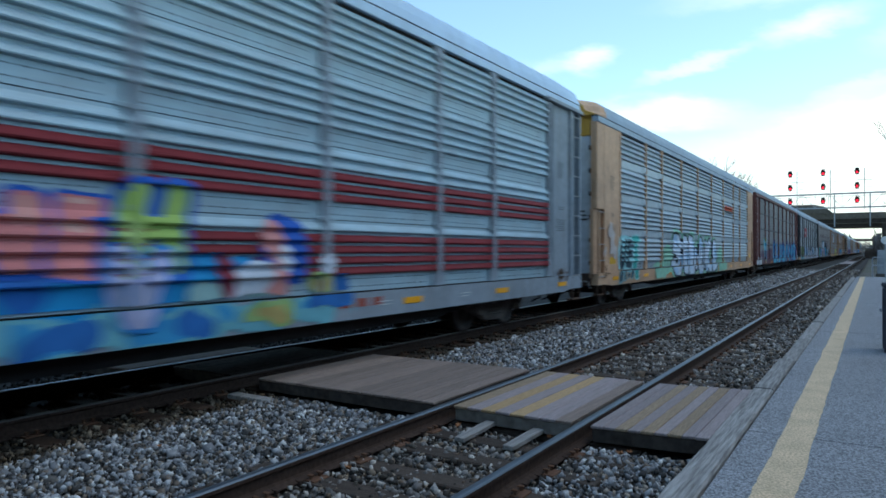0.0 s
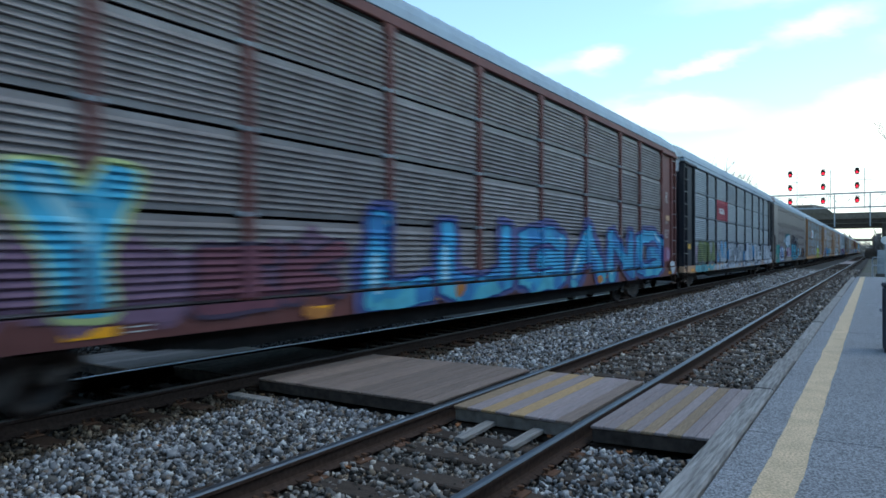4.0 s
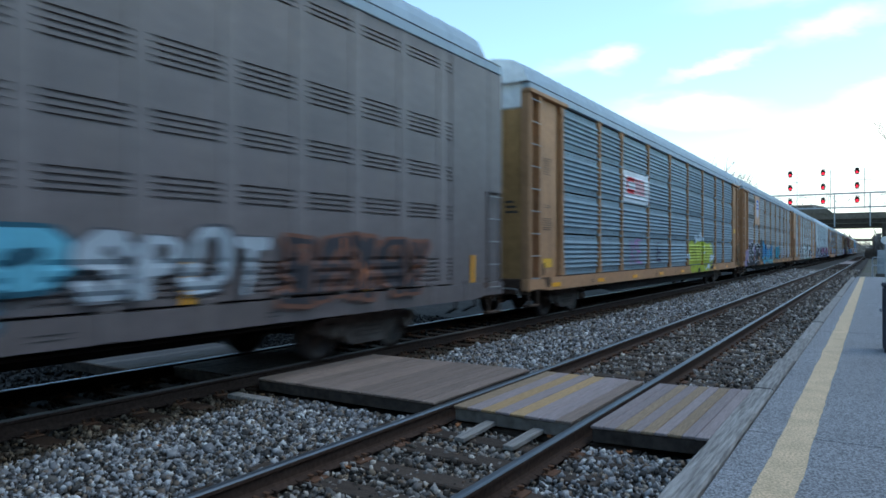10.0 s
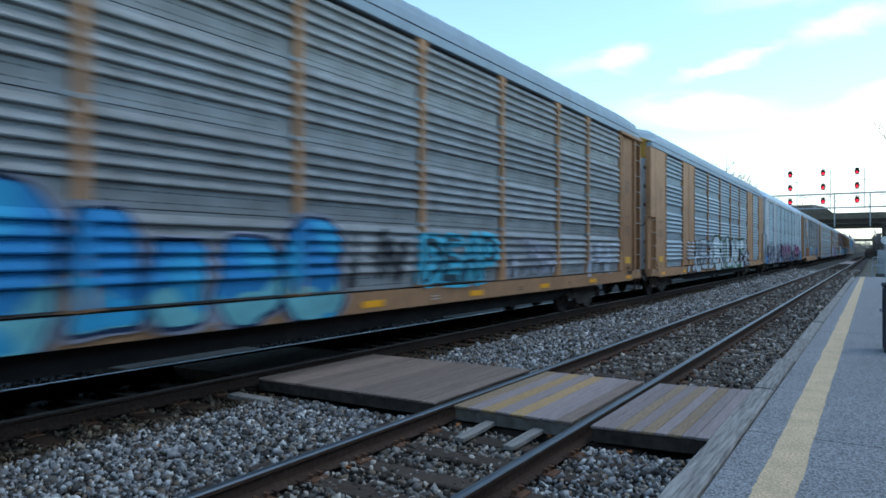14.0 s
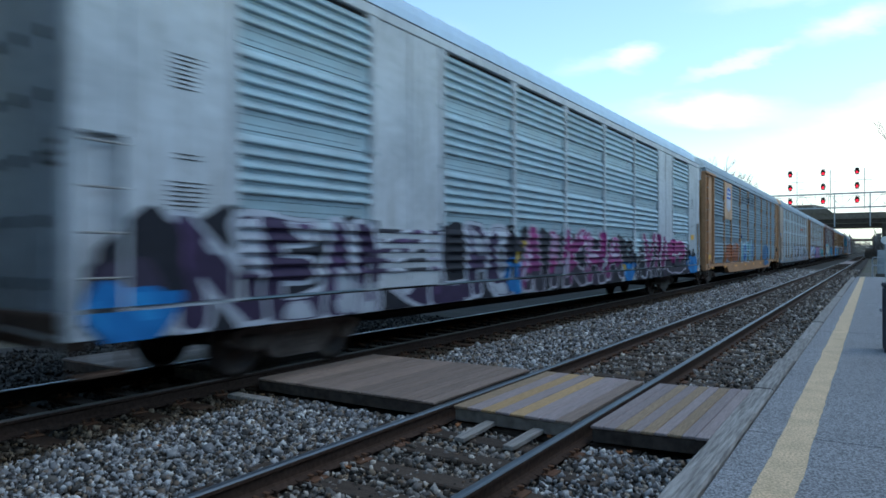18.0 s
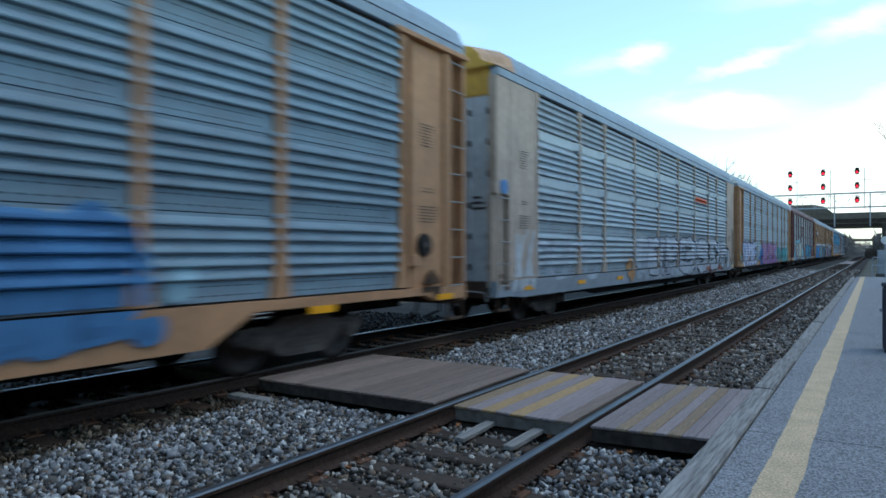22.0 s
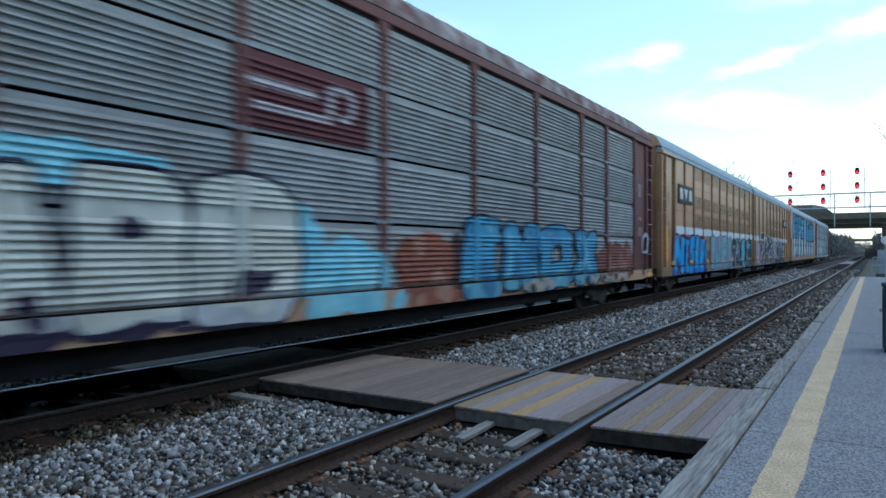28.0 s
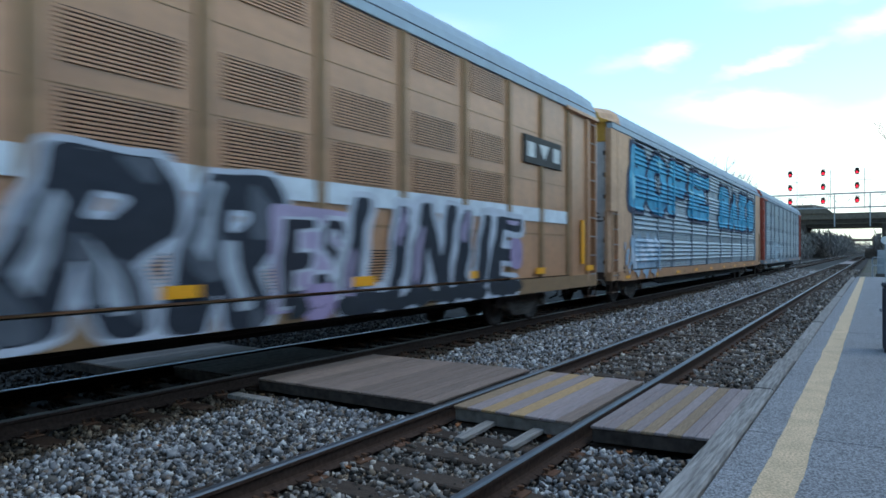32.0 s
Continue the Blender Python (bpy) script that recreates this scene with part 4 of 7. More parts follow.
def car_end(car, rear):
    """The end of a car: folding end doors, ladder, corner pillars and door pocket."""
    ob, ln, body, style = car["ob"], car["length"], car["body"], car["rear_end" if rear else "front_end"]

    def yy(a, b):
        return (ln - b, ln - a) if rear else (a, b)
    if style == "plain_bellows":
        a, b = yy(-0.02, 0.12)
        part("end_frame", MB().cbox(-1.55, 1.56, a, b, 0.9, EAVE + 0.1, 0.02), body, ob)
        return
    # the doors across the end, three folded leaves a side, with a clean upper board
    lower = car["end_low"]
    for s in (-1, 1):
        a, b = yy(0.12, 0.2)
        x0, x1 = sorted((s * 0.01, s * 1.42))
        d = part("end_door", MB().cbox(x0, x1, a, b, 1.0, 4.72, 0.02), lower, ob)
        for q in (0.47, 0.95):
            x = s * q
            a2, b2 = yy(0.09, 0.13)
            part("hinge_strip", MB().cbox(x - 0.03, x + 0.03, a2, b2, 1.05, 4.68, 0.01), lower, d)
    a, b = yy(0.11, 0.21)
    part("end_board", MB().cbox(-1.43, 1.43, a, b, 4.73, EAVE + 0.3, 0.02), car["end_top"], ob, "upper board of the end wall")
    # pillars and pocket on both sides
    for s in (1, -1):
        if style == "cage":
            a, b = yy(0.02, 0.1)
            x0, x1 = sorted((s * 1.42, s * SIDE))
            part("corner_pillar", MB().cbox(x0, x1, a, b, 0.75, EAVE, 0.012), body, ob)
            a, b = yy(0.56, 0.68)
            part("corner_pillar", MB().cbox(x0, x1, a, b, 0.8, EAVE, 0.012), body, ob)
            a, b = yy(0.1, 0.56)
            x0, x1 = sorted((s * 1.40, s * 1.44))
            part("recess_back", MB().box(x0, x1, a, b, 0.85, EAVE), car.get("recess", body), ob)
            a, b = yy(0.68, 1.62)
            x0, x1 = sorted((s * 1.44, s * 1.555))
            part("door_pocket", MB().cbox(x0, x1, a, b, 1.0, EAVE - 0.06, 0.015), body, ob)
            a, b = yy(1.62, 1.90)
            x0, x1 = sorted((s * 1.42, s * 1.47))
            part("shadow_gap", MB().box(x0, x1, a, b, FLOOR, EAVE), car["end_low"], ob)
            a, b = yy(-0.02, 2.1)
            x0, x1 = sorted((s * 1.45, s * (SIDE + 0.05)))
            part("header", MB().cbox(x0, x1, a, b, EAVE - 0.06, EAVE + 0.03, 0.012), body, ob)
        else:
            a, b = yy(0.0, 1.9)
            x0, x1 = sorted((s * 1.42, s * 1.60))
            a1, b1 = yy(0.55, 1.9)
            part("end_panel", MB().cbox(x0, x1, a1, b1, 0.98, EAVE, 0.015), body, ob)
            a1, b1 = yy(0.0, 0.546)
            part("end_panel", MB().cbox(x0, x1, a1, b1, 2.75, EAVE, 0.015), body, ob)
            x0, x1 = sorted((s * 1.40, s * 1.5))
            part("recess_back", MB().box(x0, x1, a1, b1, 0.9, 2.76), body, ob)
    a, b = yy(0.06, 0.6)
    if style == "cage":
        ladder(ob, a + 0.02, b - 0.02, 0.95, EAVE - 0.1, body, 9, SIDE + 0.01)
    else:
        ladder(ob, a - 0.03, b - 0.06, 0.85, 2.75, body, 5, SIDE + 0.02)
    # step, coupler, hose and draft box
    a, b = yy(0.05, 0.55)
    part("step", MB().cbox(1.44, SIDE, a, b, 0.42, 0.46, 0.008).box(1.56, 1.6, a, a + 0.03, 0.44, 0.95).box(1.56, 1.6, b - 0.03, b, 0.44, 0.95), M_RUST, ob)
    a, b = yy(-0.62, 0.3)
    part("coupler", MB().cbox(-0.13, 0.13, a, b, 0.72, 0.96, 0.03), M_TRUCK, ob)
    a, b = yy(-0.28, -0.24)
    part("brake_hose", MB().cyl((0.45, a, 0.75), (0.4, a - (0.1 if rear else -0.1), 0.4), 0.025, n=6).cyl((0.4, a, 0.42), (0.15, a, 0.3), 0.025, n=6), M_DARK, ob)
    a, b = yy(0.02, 0.24)
    part("end_sill", MB().cbox(-1.5, 1.5, a, b, 0.68, 1.02, 0.02), M_RUST, ob, "rusty dark end sill")
    # uncoupling lever along the end, and stencil lines and hinge knuckles on the doors
    a, b = yy(-0.03, 0.0)
    part("uncoupling_lever", MB().cyl((0.2, a, 0.86), (1.35, a, 0.80), 0.016, n=6).cyl((1.35, a, 0.80), (1.42, a, 0.62), 0.016, n=6), M_RUNG, ob)
    if style != "plain_bellows":
        a, b = yy(0.075, 0.118)
        knuckle = MESHES.setdefault("knuckle", MB().cbox(-0.035, 0.035, -0.02, 0.02, -0.06, 0.06, 0.008).mesh("hinge", M_DARK))
        for x in (0.02, 0.47, 0.95, 1.38) if style == "plain" else ():
            for i in range(6):
                part("hinge", knuckle, None, ob, at=(x, a, 1.3 + i * 0.62))
        a, b = yy(0.108, 0.122)
        mb = MB()
        for i in range(3):
            mb.box(1.0, 1.3 - 0.05 * i, a, b, 2.45 + 0.11 * i, 2.50 + 0.11 * i)
        tagged(part("stencil", mb, M_BAR if car["end_low"] not in (M_MAROON, M_NAVY) else M_BARW, ob), "row of small illegible stencil lettering", kind="stuff")


def auto_rack(spec):
    """A covered two-deck auto carrier. Local y runs from its leading end, z from the rail heads."""
    car = dict(kind="A", length=27.0, posts=POSTS, post_w=0.13, panel=M_GALV, body=M_TAN, sill=M_TAN, end_low=M_TAN, end_top=M_OLDWHITE, roof=M_ROOF, cap=M_ROOF,
               front_end="cage", rear_end="cage", flat_bays=(), solid=M_TAN, trucks=None, label="")
    car.update(spec)
    ob = car["ob"] = thing("auto_rack_car", car["label"], "freight car", (TB, 0, 0), group="cars of the freight train")
    low = car.setdefault("low", 0.72 if car["kind"] == "D" else 0.735)
    ln, kind, posts = car["length"], car["kind"], car["posts"]
    # under the floor
    part("centre_sill", MB().plate([(0.3, 0.6), (5.2, 0.6), (5.9, 0.40), (ln - 5.9, 0.40), (ln - 5.2, 0.6), (ln - 0.3, 0.6), (ln - 0.3, 0.968), (0.3, 0.968)], -0.38, 0.38), M_DARK, ob)
    part("deck", MB().box(-1.5, 1.5, 0.25, ln - 0.25, 0.97, 1.04), M_DARK, ob)
    for s in (1, -1):
        x0, x1 = sorted((s * 1.44, s * SIDE))
        pr = [(0.0, 0.80), (0.9, 0.78), (1.3, 0.9), (4.9, 0.9), (5.6, 0.54), (ln - 5.6, 0.54), (ln - 4.9, 0.9), (ln - 1.3, 0.9), (ln - 0.9, 0.78), (ln, 0.80), (ln, 1.022), (0.0, 1.022)]
        if not car.get("notched"):
            pr = [(0.0, 0.72), (ln, 0.72), (ln, 1.022), (0.0, 1.022)] if kind == "D" else [(0.0, low + 0.05), (0.7, low + 0.05), (1.1, low), (ln - 1.1, low), (ln - 0.7, low + 0.05), (ln, low + 0.05), (ln, 1.022), (0.0, 1.022)]
        part("side_sill", MB().plate(pr, x0, x1), car["sill"], ob)
    # added black plates: hide the lit ground beyond, give a dark underside
    if car.get("shade_skirt", True):
        for s in (1, -1):
            x0, x1 = sorted((s * 1.26, s * 1.34))
            part("inner_sill", MB().plate([(5.0, 0.97), (5.0, 0.62), (6.2, 0.46), (ln - 6.2, 0.46), (ln - 5.0, 0.62), (ln - 5.0, 0.97)], x0, x1), M_DARK, ob)
    # solid black box stands in for the unlit interior behind the gaps
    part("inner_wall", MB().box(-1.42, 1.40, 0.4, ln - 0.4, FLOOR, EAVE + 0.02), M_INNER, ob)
    part("far_wall", MB().cbox(-1.56, -1.44, 0.2, ln - 0.2, FLOOR, EAVE, 0.01), car["panel"], ob)
    # side panels and posts
    bays = list(zip(posts, posts[1:]))
    for i, (a, b) in enumerate(bays):
        if i in car["flat_bays"]:
            part("door_panel", MB().cbox(PANEL_X - 0.03, SIDE - 0.025, a + 0.02, b - 0.02, FLOOR + 0.01, EAVE, 0.01).cbox(SIDE - 0.03, SIDE - 0.012, (a + b) / 2 - 0.03, (a + b) / 2 + 0.03, FLOOR + 0.02, EAVE - 0.02, 0.006), car["solid"], ob)
            continue
        if kind in PROFILE:
            me = panel_mesh(kind, b - a, car["panel"])
            for r in range(ROWS):
                part("panel", me, None, ob, at=(random.uniform(-0.007, 0.0), a, FLOOR + r * RH))
        else:
            part("panel", panel_mesh(kind, b - a, car["panel"]), None, ob, at=(0, a, 0))
    pm = post_mesh(car["post_w"], kind, car.get("post", car["body"]))
    for p in posts:
        part("post", pm, None, ob, at=(0, p, 0))
    if kind in ("A", "B", "F"):
        clip = MESHES.setdefault("clip", MB().cbox(PANEL_X, SIDE + 0.004, -0.12, 0.12, -0.03, 0.03, 0.008).mesh("clip", M_GALV))
        for p in posts[1:-1]:
            for r in range(1, ROWS):
                part("clip", clip, None, ob, at=(-0.012, p, FLOOR + r * RH))
    if kind in PROFILE:
        # black strip laid on the panels as shade under the eave
        part("eave_gap", MB().box(PANEL_X - 0.01, PANEL_X + 0.007, posts[0], posts[-1], EAVE - 0.05, EAVE - 0.008), M_INNER, ob, "black strip painting the shade below the roof edge")
    # another black strip, painted shade between top rail and roof
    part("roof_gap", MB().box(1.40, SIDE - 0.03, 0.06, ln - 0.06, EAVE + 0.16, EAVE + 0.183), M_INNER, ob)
    part("top_rail", MB().cbox(1.44, SIDE - 0.002, 0.05, ln - 0.05, EAVE, EAVE + 0.158, 0.012), car.get("rail", car["roof"]), ob)
    part("far_top_rail", MB().cbox(-SIDE, -1.44, 0.05, ln - 0.05, EAVE, EAVE + 0.18, 0.012), car["body"], ob)
    part("roof", roof_mesh(ln, car["roof"], car["cap"], car["end_top"], car["front_end"] == "plain", car["rear_end"] == "plain"), None, ob, "ribbed sheet steel roof")
    if kind == "D":
        vent = MESHES.get("vent")
        if not vent:
            # black backing paints the shade between the slats
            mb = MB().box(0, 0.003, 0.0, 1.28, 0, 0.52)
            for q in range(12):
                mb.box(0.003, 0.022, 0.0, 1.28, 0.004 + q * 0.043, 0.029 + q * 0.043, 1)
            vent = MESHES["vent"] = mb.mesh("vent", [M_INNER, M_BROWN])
        for a, b in bays:
            if b - a < 1.6 or a < 4.9:
                continue
            for z in (4.55, 3.36, 2.60, 1.12):
                o = part("vent", vent, None, ob, "louvred ventilation panel", at=(PANEL_X + 0.022, a + (b - a - 1.28) / 2, z))
        for a, b in bays:
            band(car, a + 0.1, b - 0.1, 2.27, 2.56, (0.62, 0.66, 0.7), "white painted band", off=0.006)
            for z in (1.98, 2.0, 4.2, 3.15):
                part("seam", MB().box(PANEL_X + 0.02, PANEL_X + 0.027, a + 0.15, b - 0.15, z, z + 0.012), M_BROWNP, ob)
    if kind == "C":
        for q in range(int(ln / 1.13)):
            y = 0.6 + q * 1.13
            if y < ln - 0.4:
                part("stake", MB().cbox(1.5, SIDE + 0.02, y - 0.07, y + 0.07, 0.74, 1.10, 0.01), M_TAUPEP, ob)
    for y in (car["trucks"] if car["trucks"] is not None else (3.5, ln - 3.5)):
        truck(ob, y)
    car_end(car, False)
    car_end(car, True)
    for y in car.get("reflectors", np.arange(1.2, ln - 0.5, 3.05)):
        part("reflector", MB().cbox(SIDE, SIDE + 0.006, y, y + (0.12 if kind == "C" else 0.5), *( (1.05, 1.55) if kind == "C" else (1.12, 1.26) if kind == "D" else (0.80, 0.90)), 0.002), M_REFL, ob, "amber reflector strip", at=(0.005 if kind != "C" else 0.0, 0, 0))
    # under-floor brake gear seen below the sill
    part("brake_reservoir", MB().cyl((0.75, ln * 0.42, 0.72), (0.75, ln * 0.42 + 1.1, 0.72), 0.2, n=14), M_DARK, ob)
    part("train_line", MB().cyl((1.1, 5.2, 0.62), (1.1, ln - 5.2, 0.62), 0.025, n=6), M_DARK, ob)
    for q in range(8):
        y = 5.5 + q * (ln - 11) / 7
        part("cross_bearer", MB().cbox(-1.44, 1.44, y - 0.06, y + 0.06, 0.68, 0.98, 0.01), M_DARK, ob)
    return car
# ---- the cars, from the first one in view to the last ----
# where each leading end stands along the track as the film starts
FRONT = [-10.9, 17.39, 45.78, 73.72, 101.71, 129.76, 157.49, 185.83, 213.56, 241.17, 268.92, 296.42, 324.84, 352.26, 373.49, 395.0, 425.3]
GAP = 1.2
CARS = []


def length_of(k):
    return FRONT[k + 1] - FRONT[k] - GAP if k < 16 else 27.0


def scaled_posts(k):
    return [p * length_of(k) / 27.0 for p in POSTS]


def weathering(car, seed):
    """Rust and soot low on both ends, and small stencils along the sill."""
    rg, ln = random.Random(seed), car["length"]
    for y0 in (0.35, ln - 1.25):
        blobs(car, (0.10, 0.055, 0.032), [(y0 + rg.uniform(0, 0.8), 0.99 + rg.uniform(-0.03, 0.1), rg.uniform(0.14, 0.28), rg.uniform(0.05, 0.09)), (y0 + rg.uniform(0.2, 0.7), 1.08, rg.uniform(0.06, 0.12), 0.12)], "rust stain low on the end", seed, (0.05, 0.03, 0.022), 0.13)
    for i in range(7):
        y = 2.5 + (ln - 6) * (i + rg.uniform(0.1, 0.8)) / 7
        bars(car, y, y + rg.uniform(0.2, 0.4), 0.82, 0.92, 1, M_BAR if rg.random() < 0.75 else M_BARW, SIDE + 0.001, seed=seed + i)


def build(k, **spec):
    spec.setdefault("length", length_of(k))
    spec.setdefault("posts", scaled_posts(k))
    car = auto_rack(spec)
    if car["kind"] != "D":
        weathering(car, 700 + k)
    CARS.append((k, car))
    return car


def notices(car, front=True, warn=True, y=0.85, mat=None, seed=0, zw=1.25):
    """Stencils on the end pocket of a car."""
    ln = car["length"]
    a = y if front else ln - y - 0.55
    x = 1.557 if car["front_end" if front else "rear_end"] == "cage" else 1.602
    m = mat or M_BAR
    bars(car, a + 0.05, a + 0.45, 3.35, 3.75, 4, m, x, seed=seed)
    bars(car, a + 0.1, a + 0.4, 2.6, 2.7, 1, m, x, seed=seed + 1)
    if zw < 2:
        bars(car, a, a + 0.5, 2.1, 2.4, 3, m, x, seed=seed + 2)
    if warn:
        part("notice_plate", MB().cbox(x, x + 0.006, a, a + 0.5, zw, zw + 0.2, 0.002), M_WARN, car["ob"], "yellow warning notice")


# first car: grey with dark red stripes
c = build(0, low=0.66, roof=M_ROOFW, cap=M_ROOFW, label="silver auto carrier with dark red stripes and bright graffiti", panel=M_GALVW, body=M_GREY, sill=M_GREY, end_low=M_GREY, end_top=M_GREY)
for a, b in zip(c["posts"], c["posts"][1:]):
    for r, n in ((1, 3), (0, 4)):
        for q in range(n):
            zz = FLOOR + r * RH + 0.24 + q * 0.15
            band(c, a + 0.08, b - 0.08, zz, zz + 0.112, (0.20, 0.025, 0.03), "dark red stripe", "stripe")
blobs(c, (0.02, 0.24, 0.50), [(14.6, 1.25, 1.4, 0.38), (12.0, 1.4, 1.6, 0.6), (16.0, 1.32, 0.5, 0.3)], "bright blue graffiti field", 3, (0.02, 0.12, 0.40))
blobs(c, (0.16, 0.40, 0.46), [(14.4, 0.85, 3.6, 0.20), (17.0, 0.86, 0.8, 0.18)], "pale teal painted sill", 5, (0.05, 0.28, 0.52))
blobs(c, (0.03, 0.14, 0.40), [(15.7, 0.82, 0.25, 0.15), (17.85, 1.05, 0.42, 0.2), (14.2, 0.8, 0.3, 0.14)], "dark blue graffiti bubbles", 7)
blobs(c, (0.30, 0.42, 0.16), [(16.7, 0.88, 0.45, 0.15), (17.6, 1.2, 0.2, 0.18)], "yellow-green graffiti shapes", 9, (0.45, 0.34, 0.12))
graffiti(c, "HE", [13.0, 14.1, 14.75], 1.35, 2.25, (0.60, 0.20, 0.19), (0.02, 0.10, 0.42), None, (0.66, 0.36, 0.3), 0.17, seed=3, label="salmon pink graffiti letters with blue outline")
graffiti(c, "H", [14.7, 15.6], 1.35, 2.35, (0.34, 0.47, 0.12), (0.02, 0.10, 0.42), None, (0.45, 0.55, 0.22), 0.17, seed=9, label="yellow-green graffiti letter with blue outline", edge_w=0.09)
graffiti(c, "V", [14.55, 15.4], 0.85, 1.75, (0.40, 0.40, 0.58), (0.03, 0.2, 0.5), None, None, 0.13, seed=10, label="lilac graffiti wedge")
blobs(c, (0.30, 0.46, 0.45), [(16.1, 1.16, 0.42, 0.10)], "pale teal graffiti shape", 4)
blobs(c, (0.02, 0.09, 0.38), [(16.98, 1.62, 0.40, 0.42)], "dark blue outline of a round head", 6)
blobs(c, (0.58, 0.24, 0.22), [(16.8, 1.72, 0.19, 0.22), (16.82, 1.25, 0.2, 0.16)], "salmon pink round face shape", 8)
blobs(c, (0.58, 0.60, 0.66), [(17.05, 1.55, 0.12, 0.2), (16.45, 1.28, 0.26, 0.2), (17.75, 1.45, 0.16, 0.1)], "white graffiti shapes", 2, (0.4, 0.2, 0.22))
blobs(c, (0.22, 0.03, 0.05), [(16.1, 1.38, 0.1, 0.2)], "dark red graffiti dab", 1)
for q in range(3):
    band(c, 18.0 + 0.36 * q, 18.22 + 0.36 * q, 0.83, 0.95, (0.36, 0.08, 0.05), "worn red company mark", "mark", 0.006)
notices(c, True), notices(c, False, False)

c = build(1, low=0.66, label="silver auto carrier with faded yellow posts and white graffiti", body=M_TAN2, sill=M_TAN2, end_low=M_WHITE, end_top=M_ORANGE, front_end="plain", rear_end="plain", cap=M_TAN2)
for a, b in zip(c["posts"], c["posts"][1:]):
    for r in (1, 2, 3):
        band(c, a + 0.08, b - 0.08, FLOOR + r * RH + 0.03, FLOOR + r * RH + 0.22, (0.6, 0.66, 0.72), "bright strip with rows of holes", "bright_strip", 0.002, M_BAND)
band(c, 18.2, 20.4, 3.62, 3.86, (0.48, 0.08, 0.03), "faded red lettering strip", "red_strip", 0.005)
band(c, 18.2, 20.4, 3.50, 3.58, (0.03, 0.03, 0.03), "thin black strip under the red one", "black_strip", 0.005)
graffiti(c, "UE", [1.85, 2.55, 3.3], 1.08, 2.05, (0.03, 0.06, 0.08), (0.30, 0.58, 0.60), (0.30, 0.58, 0.60), None, 0.13, seed=4, label="black graffiti letters with pale teal outline", back_w=0.1)
graffiti(c, "T", [3.05, 3.9], 0.72, 2.1, (0.04, 0.34, 0.30), (0.34, 0.62, 0.62), None, None, 0.13, seed=5, label="green-blue graffiti letter")
graffiti(c, "IIII", [1.75, 3.2], 0.66, 1.2, (0.03, 0.045, 0.06), (0.2, 0.36, 0.38), None, None, 0.16, seed=6, label="black strokes on the sill")
blobs(c, (0.28, 0.52, 0.38), [(6.2, 0.95, 0.75, 0.28), (7.2, 1.3, 0.6, 0.5), (17.0, 1.2, 0.6, 0.6), (18.0, 0.95, 0.5, 0.25)], "mint green sprayed field", 5)
graffiti(c, "SONiOiKS", [7.9, 9.4, 10.45, 11.45, 12.0, 13.1, 13.5, 14.8, 16.1], 0.70, 2.36, (0.56, 0.64, 0.74), (0.025, 0.03, 0.045), (0.28, 0.52, 0.38), None, 0.23, lean=0.05, seed=6, label="white block graffiti letters with black outline", edge_w=0.1, tone=(0.36, 0.52, 0.70), slope=0.03, back_w=0.15)
blobs(c, (0.52, 0.44, 0.40), [(0.95, 2.15, 0.22, 0.13), (1.05, 1.65, 0.3, 0.14), (1.0, 1.9, 0.1, 0.2)], "faded white scrawl", 3, (0.56, 0.53, 0.52), 0.2)
notices(c, True, y=1.0), notices(c, False, y=1.0)

c = build(2, kind="F", label="weathered auto carrier with maroon posts and cyan graffiti", panel=M_GALVE, body=M_MAROON, sill=M_MAROON, end_low=M_MAROON, rail=M_MAROON)
band(c, 25.3, 25.75, 2.7, 2.88, (0.6, 0.36, 0.2), "orange notice on the maroon end", "notice_plate", 0.012)
blobs(c, (0.17, 0.10, 0.15), [(4.6, 1.3, 2.3, 0.4), (7.4, 1.45, 0.7, 0.4)], "dull mauve sprayed field", 3, (0.12, 0.07, 0.10), 0.12)
blobs(c, (0.52, 0.55, 0.58), [(1.0, 0.92, 0.75, 0.16), (2.2, 0.95, 0.7, 0.26)], "white sprayed patch on the sill", 5, (0.24, 0.30, 0.34), 0.1)
graffiti(c, "Y", [3.7, 5.1], 0.9, 2.5, (0.07, 0.36, 0.52), (0.40, 0.46, 0.20), None, (0.3, 0.55, 0.6), 0.26, lean=0.0, seed=14, label="cyan graffiti figure with pale green edge", edge_w=0.07)
graffiti(c, "EK", [5.6, 6.9, 8.2], 0.95, 1.75, (0.16, 0.06, 0.08), (0.07, 0.05, 0.08), None, None, 0.14, seed=15, label="dark red graffiti letters")
graffiti(c, "LUGANG", [8.5, 10.4, 13.4, 16.2, 19.0, 21.6, 24.9], 0.74, 2.3, (0.06, 0.32, 0.52), (0.02, 0.05, 0.18), (0.10, 0.10, 0.22), (0.36, 0.58, 0.66), 0.24, seed=16, label="large cyan graffiti letters with dark blue shadow", tone=(0.05, 0.20, 0.42), low=(0.10, 0.40, 0.50, 0.98))
blobs(c, (0.45, 0.18, 0.05), [(7.6, 0.85, 0.22, 0.08), (11.2, 1.0, 0.2, 0.12), (18.5, 0.9, 0.3, 0.1)], "orange dabs", 7)
blobs(c, (0.27, 0.10, 0.18), [(25.3, 1.5, 0.4, 0.28)], "mauve red dab on the end", 8, (0.3, 0.2, 0.3))
blobs(c, (0.5, 0.52, 0.55), [(26.1, 1.05, 0.3, 0.22)], "white sprayed patch on the ladder", 9)
notices(c, True, False, mat=M_BARW), notices(c, False, False, mat=M_BARW)

